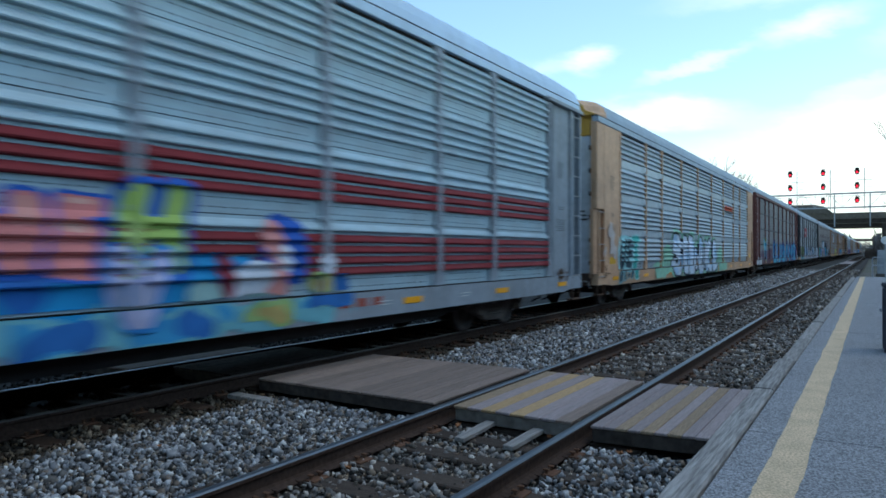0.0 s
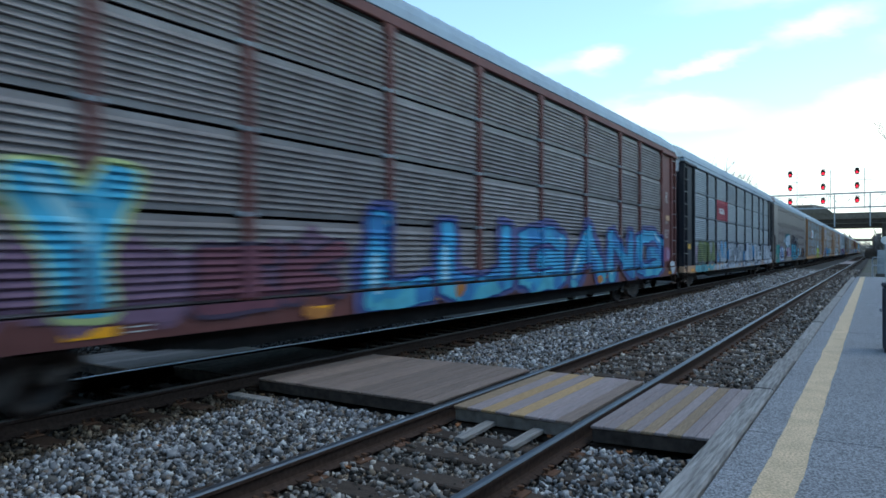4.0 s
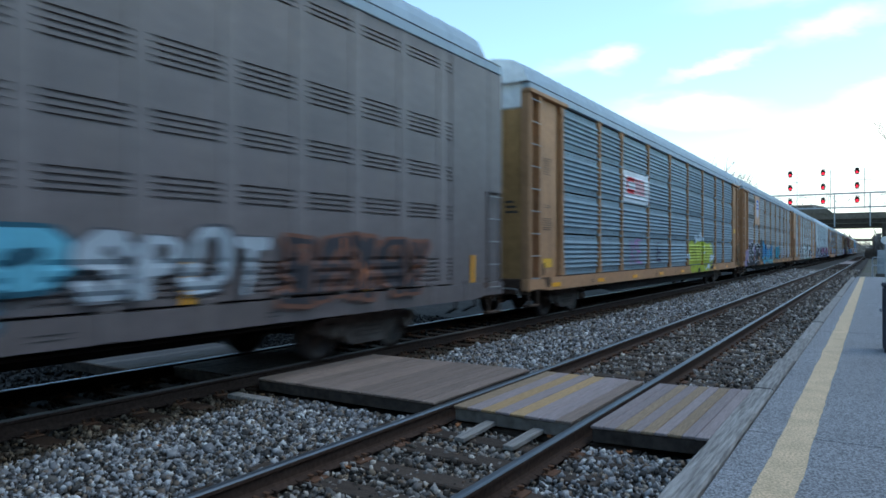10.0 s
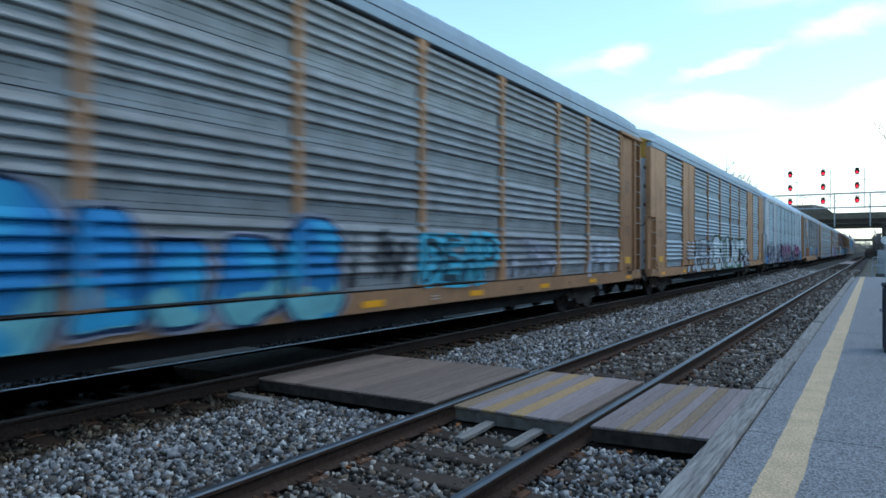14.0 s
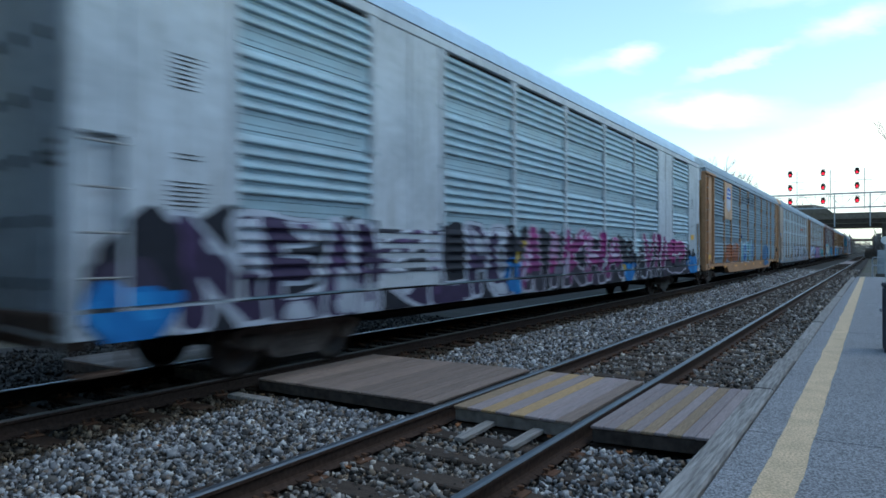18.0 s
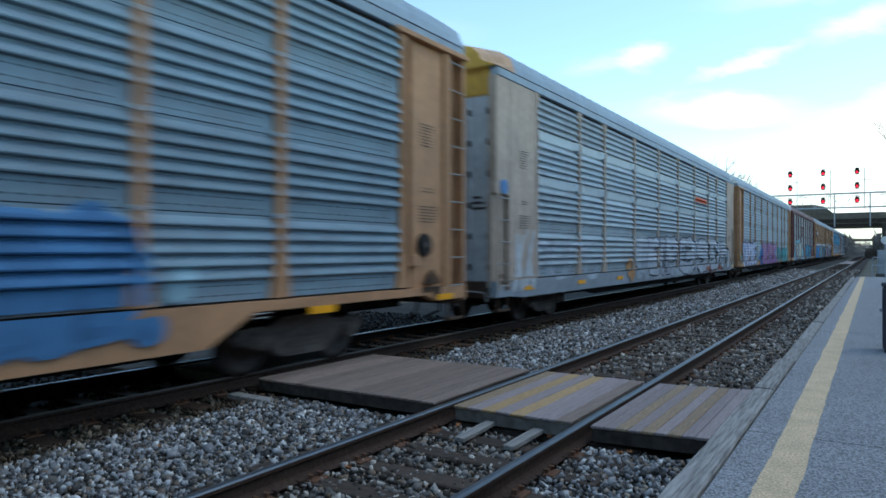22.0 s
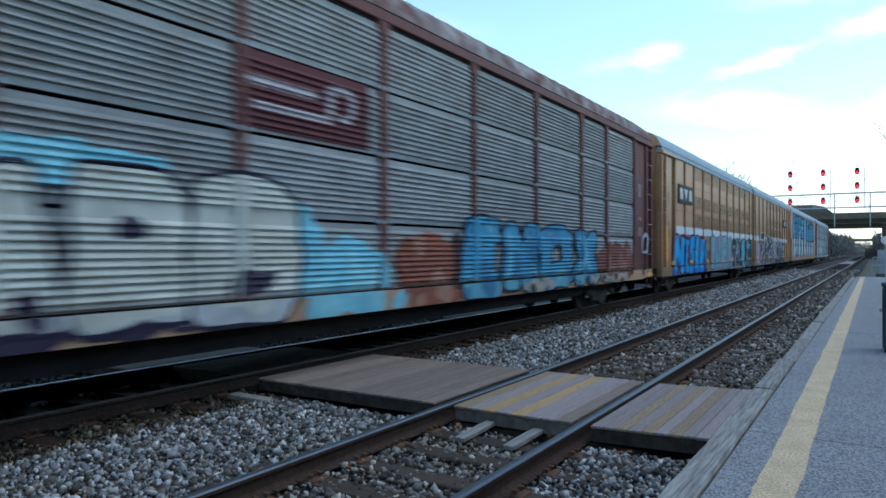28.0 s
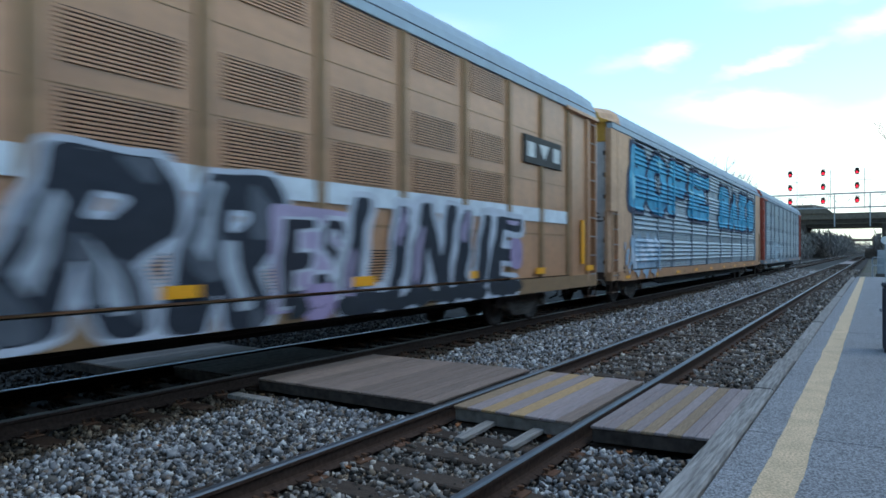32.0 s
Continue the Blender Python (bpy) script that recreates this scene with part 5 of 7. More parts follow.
c = build(3, kind="F", label="silver auto carrier with navy posts and a red sign", panel=M_GALVN, body=M_NAVY, sill=M_TAN2, end_low=M_NAVY)
band(c, 6.62, 9.14, FLOOR + 2 * RH + 0.02, FLOOR + 3 * RH - 0.03, (0.32, 0.05, 0.065), "red company field", "sign_field", 0.004)
for q in range(6):
    band(c, 7.35 + q * 0.2, 7.5 + q * 0.2, 3.4, 3.66, (0.72, 0.7, 0.7), "white sign stroke", "sign_stroke", 0.008)
blobs(c, (0.27, 0.21, 0.28), [(3.6, 1.5, 1.6, 0.42), (6.0, 1.4, 0.4, 0.4)], "mauve grey sprayed field", 2, (0.2, 0.17, 0.22), 0.1)
graffiti(c, "OBLA", [2.6, 3.7, 4.6, 5.4, 6.3], 1.1, 2.1, (0.15, 0.19, 0.07), (0.05, 0.06, 0.05), None, (0.3, 0.38, 0.2), 0.21, seed=21, label="olive green graffiti letters", tone=(0.09, 0.12, 0.05))
blobs(c, (0.14, 0.36, 0.40), [(3.2, 0.88, 1.4, 0.2), (5.0, 0.9, 0.8, 0.14)], "turquoise sprayed sill", 6, (0.07, 0.2, 0.24))
blobs(c, (0.44, 0.48, 0.55), [(9.5, 0.88, 3.6, 0.15), (15.0, 0.88, 2.2, 0.14), (18.8, 0.88, 2.0, 0.14), (23.5, 0.88, 1.7, 0.14)], "white sprayed sill", 7, (0.12, 0.14, 0.18), 0.1)
graffiti(c, "COR", [6.6, 7.3, 8.2, 9.05], 1.0, 2.15, (0.36, 0.40, 0.46), (0.05, 0.06, 0.09), None, (0.08, 0.3, 0.55), 0.19, seed=23, label="pale grey graffiti letters with blue spots", tone=(0.10, 0.30, 0.5))
graffiti(c, "PLAOA", [9.4, 10.3, 11.1, 11.8, 12.6, 13.6], 0.98, 2.1, (0.40, 0.44, 0.50), (0.04, 0.05, 0.07), None, None, 0.17, seed=24, label="white and grey graffiti letters with dark outline", tone=(0.20, 0.23, 0.27))
blobs(c, (0.04, 0.22, 0.45), [(14.2, 1.3, 0.25, 0.3), (17.5, 1.5, 0.25, 0.35), (9.2, 1.4, 0.2, 0.3)], "blue dabs", 8)
graffiti(c, "AULIA", [14.5, 17.5], 0.95, 2.1, (0.48, 0.51, 0.58), (0.04, 0.05, 0.08), None, (0.05, 0.25, 0.5), 0.13, seed=25, label="white graffiti letters with blue shine")
graffiti(c, "DEJUK", [17.7, 20.9], 0.95, 2.1, (0.48, 0.51, 0.57), (0.03, 0.04, 0.06), None, (0.3, 0.5, 0.6), 0.13, seed=26, label="white graffiti letters with dark outline")
graffiti(c, "LLDAF", [22.0, 25.3], 0.78, 2.05, (0.48, 0.51, 0.57), (0.04, 0.05, 0.07), None, None, 0.13, seed=27, label="white graffiti letters on the last bays")
blobs(c, (0.5, 0.55, 0.62), [(25.6, 1.4, 0.22, 0.16), (25.3, 1.0, 0.5, 0.2)], "white dabs on the navy end", 9)
notices(c, True, zw=1.7), notices(c, False, zw=1.7)

ny = 22
c = build(4, shade_skirt=False, kind="C", label="taupe louvred auto carrier with many graffiti tags", panel=M_TAUPE, body=M_TAUPE, post=M_TAUPEP, sill=M_TAUPE, end_low=M_TAUPE, posts=[0.95 + 1.13 * i for i in range(23)], post_w=0.26, front_end="plain", rear_end="plain", cap=M_TAUPE, roof=M_ROOF, rail=M_ROOF)
for q in range(6):
    band(c, 4.7 + q * 0.55, 5.1 + q * 0.55, 1.6, 1.88, (0.02, 0.02, 0.02), "black stencil square", "stencil_square", 0.012)
    band(c, 4.78 + q * 0.55, 5.02 + q * 0.55, 1.65, 1.83, (0.5, 0.52, 0.55), "illegible white stencil", "stencil_mark", 0.016)
band(c, 25.0, 25.5, 1.7, 2.1, (0.03, 0.03, 0.03), "black stencil square on the end bay", "stencil_square", 0.006)
blobs(c, (0.04, 0.27, 0.26), [(1.9, 1.5, 1.15, 0.62), (2.0, 0.9, 1.2, 0.2)], "teal graffiti field", 4, (0.05, 0.38, 0.36))
graffiti(c, "EX", [0.9, 1.9, 3.1], 0.95, 2.1, (0.05, 0.33, 0.31), (0.015, 0.07, 0.08), None, None, 0.12, seed=41, label="teal graffiti letters with dark outline", edge_w=0.05)
graffiti(c, "CIHF", [3.2, 4.1, 4.6, 5.3, 6.1], 0.85, 1.95, (0.50, 0.58, 0.68), (0.06, 0.16, 0.42), (0.24, 0.20, 0.30), None, 0.14, lean=-0.1, seed=42, label="white and blue graffiti arrows", back_w=0.1)
blobs(c, (0.30, 0.37, 0.44), [(7.0, 2.65, 0.6, 0.16), (6.6, 2.45, 0.35, 0.12)], "faded white sprayed cloud", 4, (0.45, 0.52, 0.6), 0.14)
blobs(c, (0.36, 0.33, 0.30), [(9.6, 0.92, 1.7, 0.17), (13.5, 0.95, 2.0, 0.1)], "pale sprayed sill between the stakes", 9, (0.2, 0.13, 0.1))
graffiti(c, "EWR", [7.5, 8.5, 9.5, 10.55], 1.98, 2.98, (0.50, 0.58, 0.68), (0.015, 0.18, 0.21), (0.02, 0.2, 0.23), None, 0.23, seed=44, label="white bubble letters with teal outline", back_w=0.09, tone=(0.60, 0.67, 0.75))
graffiti(c, "DLEMA", [7.8, 8.5, 9.1, 9.8, 10.5, 11.5], 1.08, 1.98, (0.30, 0.17, 0.30), (0.42, 0.40, 0.42), None, None, 0.19, seed=45, label="mauve graffiti letters with pale outline", tone=(0.24, 0.15, 0.26), low=(0.36, 0.33, 0.33, 1.22))
graffiti(c, "NHAS", [11.4, 13.4, 14.5, 15.9, 17.3], 1.2, 3.15, (0.045, 0.045, 0.055), (0.30, 0.30, 0.36), None, None, 0.16, lean=0.0, seed=46, label="tall black letters with grey outline", slope=0.05, edge_w=0.045)
graffiti(c, "OHML", [11.8, 13.0, 14.0, 15.0, 15.7], 0.88, 2.25, (0.07, 0.36, 0.52), (0.02, 0.09, 0.15), (0.03, 0.14, 0.2), (0.3, 0.6, 0.66), 0.17, seed=47, label="cyan graffiti letters", tone=(0.05, 0.24, 0.36), back_w=0.1)
graffiti(c, "LAP", [15.9, 16.6, 17.4, 18.3], 0.95, 1.95, (0.14, 0.42, 0.54), (0.03, 0.1, 0.14), None, None, 0.11, seed=50, label="pale cyan graffiti letters")
graffiti(c, "SPOT", [18.3, 20.7], 1.1, 1.9, (0.42, 0.46, 0.5), (0.1, 0.1, 0.11), None, None, 0.08, seed=48, label="pale grey graffiti letters", edge_w=0.03)
graffiti(c, "?????", [20.8, 24.1], 0.95, 1.85, (0.05, 0.045, 0.05), (0.20, 0.09, 0.06), None, (0.36, 0.12, 0.05), 0.08, seed=49, label="black and orange scrawl")
part("marker_board", MB().cbox(SIDE, SIDE + 0.01, 1.05, 1.22, 1.1, 1.95, 0.003), M_REFL, c["ob"], "tall yellow marker board")
part("marker_board", MB().cbox(SIDE, SIDE + 0.01, 1.05, 1.22, 1.95, 2.2, 0.003), M_RED, c["ob"], "red top of the marker board")

c = build(5, kind="B", label="blue-grey auto carrier with tan posts and a white sign", panel=M_GALVC, body=M_TANB, sill=M_TAN, end_low=M_GOLD)
band(c, 6.62, 9.14, FLOOR + 2 * RH + 0.04, FLOOR + 3 * RH - 0.03, (0.66, 0.68, 0.71), "white company field", "sign_field", 0.004)
for y0, y1, z0, z1 in ((6.9, 7.05, 3.36, 3.86), (6.9, 7.7, 3.36, 3.5), (6.9, 7.7, 3.72, 3.86), (7.85, 8.0, 3.36, 3.86), (8.18, 8.34, 3.36, 3.86), (8.5, 8.66, 3.36, 3.86)):
    band(c, y0, y1, z0, z1, (0.50, 0.03, 0.04), "red bar of a company mark", "sign_stroke", 0.008)
blobs(c, (0.42, 0.47, 0.05), [(17.2, 1.4, 2.4, 0.62), (16.9, 0.92, 2.0, 0.2)], "yellow-green sprayed field", 2, (0.36, 0.42, 0.05))
graffiti(c, "CYES", [14.8, 16.0, 17.1, 18.2, 19.4], 0.95, 2.0, (0.46, 0.52, 0.07), (0.27, 0.31, 0.05), None, (0.5, 0.56, 0.55), 0.19, seed=51, label="yellow-green graffiti letters", edge_w=0.05)
blobs(c, (0.52, 0.60, 0.70), [(16.8, 2.12, 0.75, 0.10), (16.9, 2.28, 0.35, 0.12), (14.75, 1.38, 0.3, 0.1), (19.3, 1.32, 0.5, 0.12), (18.3, 0.92, 0.5, 0.07)], "pale blue graffiti crown and wings", 5)
blobs(c, (0.03, 0.035, 0.03), [(16.4, 0.84, 0.3, 0.06), (19.0, 0.9, 0.35, 0.07)], "black dabs under the letters", 6)
graffiti(c, "KE", [7.2, 7.8, 8.4], 1.15, 2.0, (0.30, 0.17, 0.32), None, None, None, 0.045, seed=53, label="thin mauve scrawl")
graffiti(c, "E", [10.05, 10.75], 1.2, 1.95, (0.08, 0.08, 0.12), None, None, None, 0.05, seed=54, label="thin black scrawl")
blobs(c, (0.16, 0.09, 0.04), [(27.0 - 0.85, 1.7, 0.3, 0.3), (25.8, 1.0, 0.5, 0.2)], "rust stain on the end", 8, (0.10, 0.06, 0.04), 0.14)
notices(c, True), notices(c, False, zw=2.55)

def shield(car, y0, y1, z0, z1):
    """Company shield: tan board, blue top, pale lower field."""
    w = y1 - y0
    part("sign_board", MB().cbox(SIDE - 0.03, SIDE + 0.004, y0, y1, z0, z1, 0.005), M_TAN2, car["ob"], "tan painted sign board")
    zt = z1 - 0.18
    a, b, zb = y0 + 0.22 * w, y1 - 0.22 * w, z0 + 0.35
    out = [(a, zt - 0.12), ((a + b) / 2, zt), (b, zt - 0.12), (b, zb + 0.25), ((a + b) / 2, zb), (a, zb + 0.25)]
    part("shield", MB().plate(out, SIDE + 0.004, SIDE + 0.008), paint((0.45, 0.47, 0.55)), car["ob"], "faded pale shield")
    zm = zt - 0.62
    part("shield_top", MB().plate([(a + 0.05, zm), (b - 0.05, zm), (b - 0.05, zt - 0.16), ((a + b) / 2, zt - 0.05), (a + 0.05, zt - 0.16)], SIDE + 0.008, SIDE + 0.011), paint((0.05, 0.12, 0.42)), car["ob"], "blue shield top")
    for q in range(2):
        part("shield_bar", MB().box(SIDE + 0.011, SIDE + 0.014, a + 0.12, b - 0.12, zm + 0.1 + 0.2 * q, zm + 0.2 + 0.2 * q), paint((0.6, 0.62, 0.68)), car["ob"])


c = build(6, label="silver and tan auto carrier with shield and black graffiti", panel=M_GALVD, body=M_TANC, post=M_TAN, sill=M_TANB, end_low=M_TANB)
shield(c, 4.6, 6.4, 3.25, 5.02)
band(c, 2.1, 4.5, 4.5, 4.75, (0.10, 0.10, 0.10), "dark scorched patch", "dark_patch", 0.004)
band(c, 2.1, 4.5, 3.55, 3.8, (0.10, 0.10, 0.10), "dark scorched patch", "dark_patch", 0.004)
blobs(c, (0.34, 0.27, 0.42), [(4.0, 1.5, 2.5, 0.5), (1.35, 1.3, 0.4, 0.32), (3.6, 2.0, 0.6, 0.2), (1.4, 0.9, 0.7, 0.2)], "lilac graffiti cloud", 3, (0.26, 0.2, 0.34))
blobs(c, (0.03, 0.03, 0.036), [(3.8, 0.9, 2.4, 0.18), (3.4, 1.4, 1.0, 0.4)], "black sprayed ground", 4)
graffiti(c, "FFOB", [2.0, 3.0, 4.3, 5.3, 6.5], 0.95, 2.1, (0.02, 0.02, 0.026), (0.50, 0.50, 0.55), None, (0.45, 0.45, 0.5), 0.2, seed=61, label="black graffiti letters with white outline", edge_w=0.065)
blobs(c, (0.045, 0.045, 0.05), [(7.5, 1.9, 0.32, 0.6), (7.7, 1.3, 0.28, 0.3)], "black smear", 6, (0.12, 0.12, 0.13), 0.14)
graffiti(c, "OnaeS", [8.0, 9.15, 9.95, 10.8, 11.85, 13.0], 0.74, 2.36, (0.03, 0.21, 0.46), (0.015, 0.03, 0.07), (0.26, 0.26, 0.31), None, 0.27, lean=0.05, seed=62, label="fat blue bubble letters fading to teal", tone=(0.04, 0.30, 0.52), low=(0.16, 0.42, 0.46, 1.2), edge_w=0.055, back_w=0.06, slope=0.05)
graffiti(c, "HN", [13.2, 13.9, 14.5], 1.15, 1.9, (0.06, 0.06, 0.07), None, None, None, 0.05, seed=66, label="thin black scrawl")
graffiti(c, "DEAP", [14.9, 17.5], 1.08, 1.9, (0.03, 0.06, 0.08), (0.08, 0.45, 0.60), (0.08, 0.40, 0.55), None, 0.055, seed=63, label="small cyan graffiti tag", edge_w=0.07, back_w=0.05)
graffiti(c, "????", [17.9, 20.4], 1.1, 1.9, (0.36, 0.36, 0.42), None, None, None, 0.04, seed=64, label="grey scrawled tag")
graffiti(c, "HHF", [22.4, 24.8], 1.0, 1.9, (0.45, 0.48, 0.55), None, None, None, 0.06, seed=65, label="white scrawled tag")
notices(c, True), notices(c, False)

c = build(7, label="silver auto carrier with tan door panel and white graffiti", panel=M_GALV, body=M_TAN, sill=M_TAN, end_low=M_WHITE, end_top=M_ORANGE, front_end="plain", rear_end="plain", flat_bays=(1, 7), solid=M_TAN)
blobs(c, (0.06, 0.045, 0.075), [(14.6, 1.6, 0.6, 0.58), (17.3, 1.3, 0.6, 0.5), (18.6, 1.05, 0.7, 0.35), (16.3, 0.9, 0.6, 0.2)], "dark purple graffiti shadow", 3, (0.03, 0.02, 0.04), 0.08)
blobs(c, (0.52, 0.57, 0.60), [(14.2, 0.86, 2.4, 0.18)], "white painted foot of the letters", 9)
graffiti(c, "SIILNT", [10.3, 11.9, 12.75, 13.55, 14.85, 16.95, 18.9], 0.70, 2.36, (0.55, 0.60, 0.63), (0.02, 0.10, 0.05), (0.02, 0.025, 0.03), None, 0.29, lean=0.0, seed=71, wide=0.95, edge_w=0.075, back_w=0.07, label="large white graffiti letters with green and black outline", slope=0.015)
blobs(c, (0.02, 0.13, 0.05), [(14.6, 0.78, 0.5, 0.1), (17.0, 0.82, 0.4, 0.12), (13.25, 1.4, 0.09, 0.7), (14.85, 1.75, 0.1, 0.4), (18.0, 1.5, 0.2, 0.14)], "dark green graffiti patches", 5)
graffiti(c, "iM", [18.9, 19.5, 20.6], 0.85, 1.75, (0.5, 0.55, 0.6), (0.03, 0.03, 0.05), (0.05, 0.04, 0.07), None, 0.12, seed=72, label="small white graffiti tag", back_w=0.08)
graffiti(c, "????", [5.0, 10.0], 0.8, 2.1, (0.5, 0.54, 0.58), (0.04, 0.04, 0.05), None, None, 0.10, seed=73, label="white scrawled letters")
notices(c, True, y=1.0), notices(c, False, y=1.0)

c = build(8, shade_skirt=False, roof=M_ROOFW, cap=M_ROOFW, label="white auto carrier with black, white and pink graffiti", panel=M_GALVW, body=M_WHITE, sill=M_WHITE, end_low=M_GREY, end_top=M_WHITE, front_end="plain", rear_end="plain", flat_bays=(1, 7), solid=M_WHITE, rail=M_WHITE)
graffiti(c, "NEAKLPO", [1.05, 2.3, 3.35, 4.1, 5.9, 7.2, 8.0, 9.0], 0.74, 2.14, (0.045, 0.03, 0.065), (0.48, 0.50, 0.57), None, (0.09, 0.05, 0.12), 0.17, lean=-0.1, seed=81, edge_w=0.085, wide=0.95, under=(0.022, 0.022, 0.03), label="black and purple graffiti letters with white outline", tone=(0.40, 0.42, 0.48))
blobs(c, (0.02, 0.02, 0.028), [(13.0, 1.3, 4.2, 0.68), (10.0, 1.6, 1.2, 0.45), (21.5, 1.2, 4.4, 0.6), (15.5, 1.7, 1.4, 0.3)], "black sprayed ground of the graffiti", 6, (0.05, 0.04, 0.065), 0.1)
blobs(c, (0.02, 0.02, 0.028), [(0.7, 1.5, 0.45, 0.5), (0.4, 1.15, 0.3, 0.4)], "black sprayed ground on the end", 12, (0.05, 0.04, 0.065), 0.1)
blobs(c, (0.02, 0.16, 0.42), [(0.55, 1.0, 0.5, 0.3), (9.05, 1.15, 0.4, 0.4), (16.6, 1.0, 0.6, 0.3), (25.0, 1.05, 0.9, 0.35)], "bright blue graffiti bubbles", 5, (0.03, 0.24, 0.55))
blobs(c, (0.5, 0.33, 0.03), [(9.15, 1.5, 0.1, 0.1), (9.5, 1.75, 0.08, 0.08), (16.4, 1.15, 0.12, 0.1), (24.6, 1.2, 0.12, 0.1)], "yellow graffiti stars", 7)
graffiti(c, "AIKHA", [9.35, 10.5, 11.6, 13.1, 14.5, 16.15], 0.78, 2.2, (0.25, 0.035, 0.15), (0.46, 0.44, 0.5), None, (0.42, 0.34, 0.44), 0.21, lean=0.15, seed=82, edge_w=0.05, wide=0.95, low=(0.045, 0.04, 0.055, 1.28), label="magenta and black graffiti letters with white outline", tone=(0.17, 0.03, 0.12), slope=0.02)
graffiti(c, "OO", [17.3, 18.9, 20.0], 0.4, 1.55, (0.03, 0.03, 0.04), (0.48, 0.48, 0.54), None, (0.4, 0.4, 0.45), 0.16, seed=85, edge_w=0.06, label="arched black letters with white outline")
graffiti(c, "VN", [18.0, 19.6, 20.9], 1.0, 2.2, (0.20, 0.03, 0.12), (0.46, 0.45, 0.5), None, None, 0.14, lean=0.2, seed=86, label="magenta graffiti flames with white outline")
graffiti(c, "O", [20.8, 23.9], 0.85, 2.1, (0.26, 0.035, 0.14), (0.5, 0.47, 0.54), None, (0.05, 0.03, 0.06), 0.32, seed=88, label="round magenta graffiti letter with white outline", low=(0.05, 0.045, 0.06, 1.35))
notices(c, True, False, y=1.0), notices(c, False, True, y=1.0, zw=2.07)

c = build(9, label="grey and tan auto carrier with shield and orange graffiti", panel=M_GALVC, body=M_TAN, sill=M_TAN, end_low=M_GOLD, recess=M_TANB, notched=True, low=0.66)
shield(c, 4.5, 6.45, 3.2, 5.02)
graffiti(c, "JOAR", [4.4, 5.4, 6.6, 7.6, 8.7], 1.08, 2.05, (0.34, 0.10, 0.035), (0.22, 0.08, 0.045), None, None, 0.22, seed=91, label="faded orange graffiti letters", edge_w=0.03, tone=(0.26, 0.085, 0.04))
graffiti(c, "SOKnI", [9.1, 10.2, 11.2, 12.0, 12.8, 13.75], 1.05, 2.2, (0.17, 0.36, 0.42), (0.48, 0.58, 0.66), (0.48, 0.58, 0.66), (0.45, 0.6, 0.66), 0.16, lean=0.05, seed=92, edge_w=0.04, back_w=0.07, label="white and teal bubble letters", tone=(0.10, 0.28, 0.46))
graffiti(c, "O", [10.25, 11.2], 1.12, 2.05, (0.025, 0.10, 0.36), None, None, None, 0.13, seed=96, label="dark blue round letter")
graffiti(c, "I", [13.1, 13.7], 1.15, 2.1, (0.025, 0.11, 0.38), None, None, None, 0.12, seed=97, label="dark blue letter stroke")
blobs(c, (0.07, 0.18, 0.34), [(19.1, 1.45, 1.2, 0.58), (19.1, 0.85, 1.3, 0.17)], "dull blue sprayed field", 5, (0.055, 0.14, 0.27))
blobs(c, (0.28, 0.42, 0.48), [(20.7, 1.3, 0.2, 0.2)], "pale teal dab", 3)
graffiti(c, "??????", [9.5, 13.5], 4.4, 4.75, (0.08, 0.09, 0.1), None, None, None, 0.03, seed=94, label="thin black tag below the roof")
blobs(c, (0.05, 0.09, 0.25), [(9.5, 2.42, 0.3, 0.07)], "small blue tag", 2)
notices(c, True), notices(c, False, False)

wy = c["length"] - 1.3
wheel = part("brake_wheel", MB().cyl((SIDE - 0.03, wy, 1.72), (SIDE + 0.02, wy, 1.72), 0.2, 0.17, n=18), M_DARK, c["ob"], "black hand brake wheel")
part("hub", MB().cyl((SIDE + 0.02, wy, 1.72), (SIDE + 0.05, wy, 1.72), 0.05, n=10), M_TRUCK, wheel)
part("brake_box", MB().cbox(SIDE - 0.05, SIDE + 0.03, wy - 0.42, wy - 0.2, 1.38, 1.56, 0.01), M_TAN, c["ob"])

c = build(10, low=0.66, label="silver auto carrier with faded yellow posts and outlined graffiti", body=M_PALE, sill=M_GREY, end_low=M_WHITE, end_top=M_ORANGE, front_end="plain", rear_end="plain", cap=M_TAN2)
for a, b in zip(c["posts"], c["posts"][1:]):
    for r in (2, 3):
        band(c, a + 0.08, b - 0.08, FLOOR + r * RH + 0.03, FLOOR + r * RH + 0.22, (0.6, 0.66, 0.72), "bright strip with rows of holes", "bright_strip", 0.002, M_BAND)
part("route_disc", MB().cyl((SIDE - 0.02, 0.3, 2.9), (SIDE + 0.012, 0.3, 2.9), 0.15, n=20), paint((0.10, 0.22, 0.42)), c["ob"], "faded blue disc")
band(c, 17.5, 19.7, 3.66, 3.86, (0.52, 0.09, 0.03), "red lettering strip", "red_strip", 0.005)
band(c, 17.4, 19.7, 3.52, 3.58, (0.03, 0.03, 0.03), "thin black strip under the red one", "black_strip", 0.005)
graffiti(c, "nOnO", [1.8, 2.7, 3.7, 4.8, 5.9], 0.95, 1.95, (0.40, 0.44, 0.50), None, None, None, 0.05, seed=101, label="thin white outlined bubbles")
graffiti(c, "XX", [0.7, 1.2, 1.8], 0.8, 2.1, (0.5, 0.51, 0.53), None, None, None, 0.07, seed=106, label="white scrawl on the end")
blobs(c, (0.42, 0.22, 0.10), [(8.6, 1.05, 0.4, 0.3), (12.1, 1.75, 0.1, 0.25), (14.2, 1.7, 0.16, 0.25)], "orange sprayed dabs", 4, (0.36, 0.08, 0.05), 0.1)
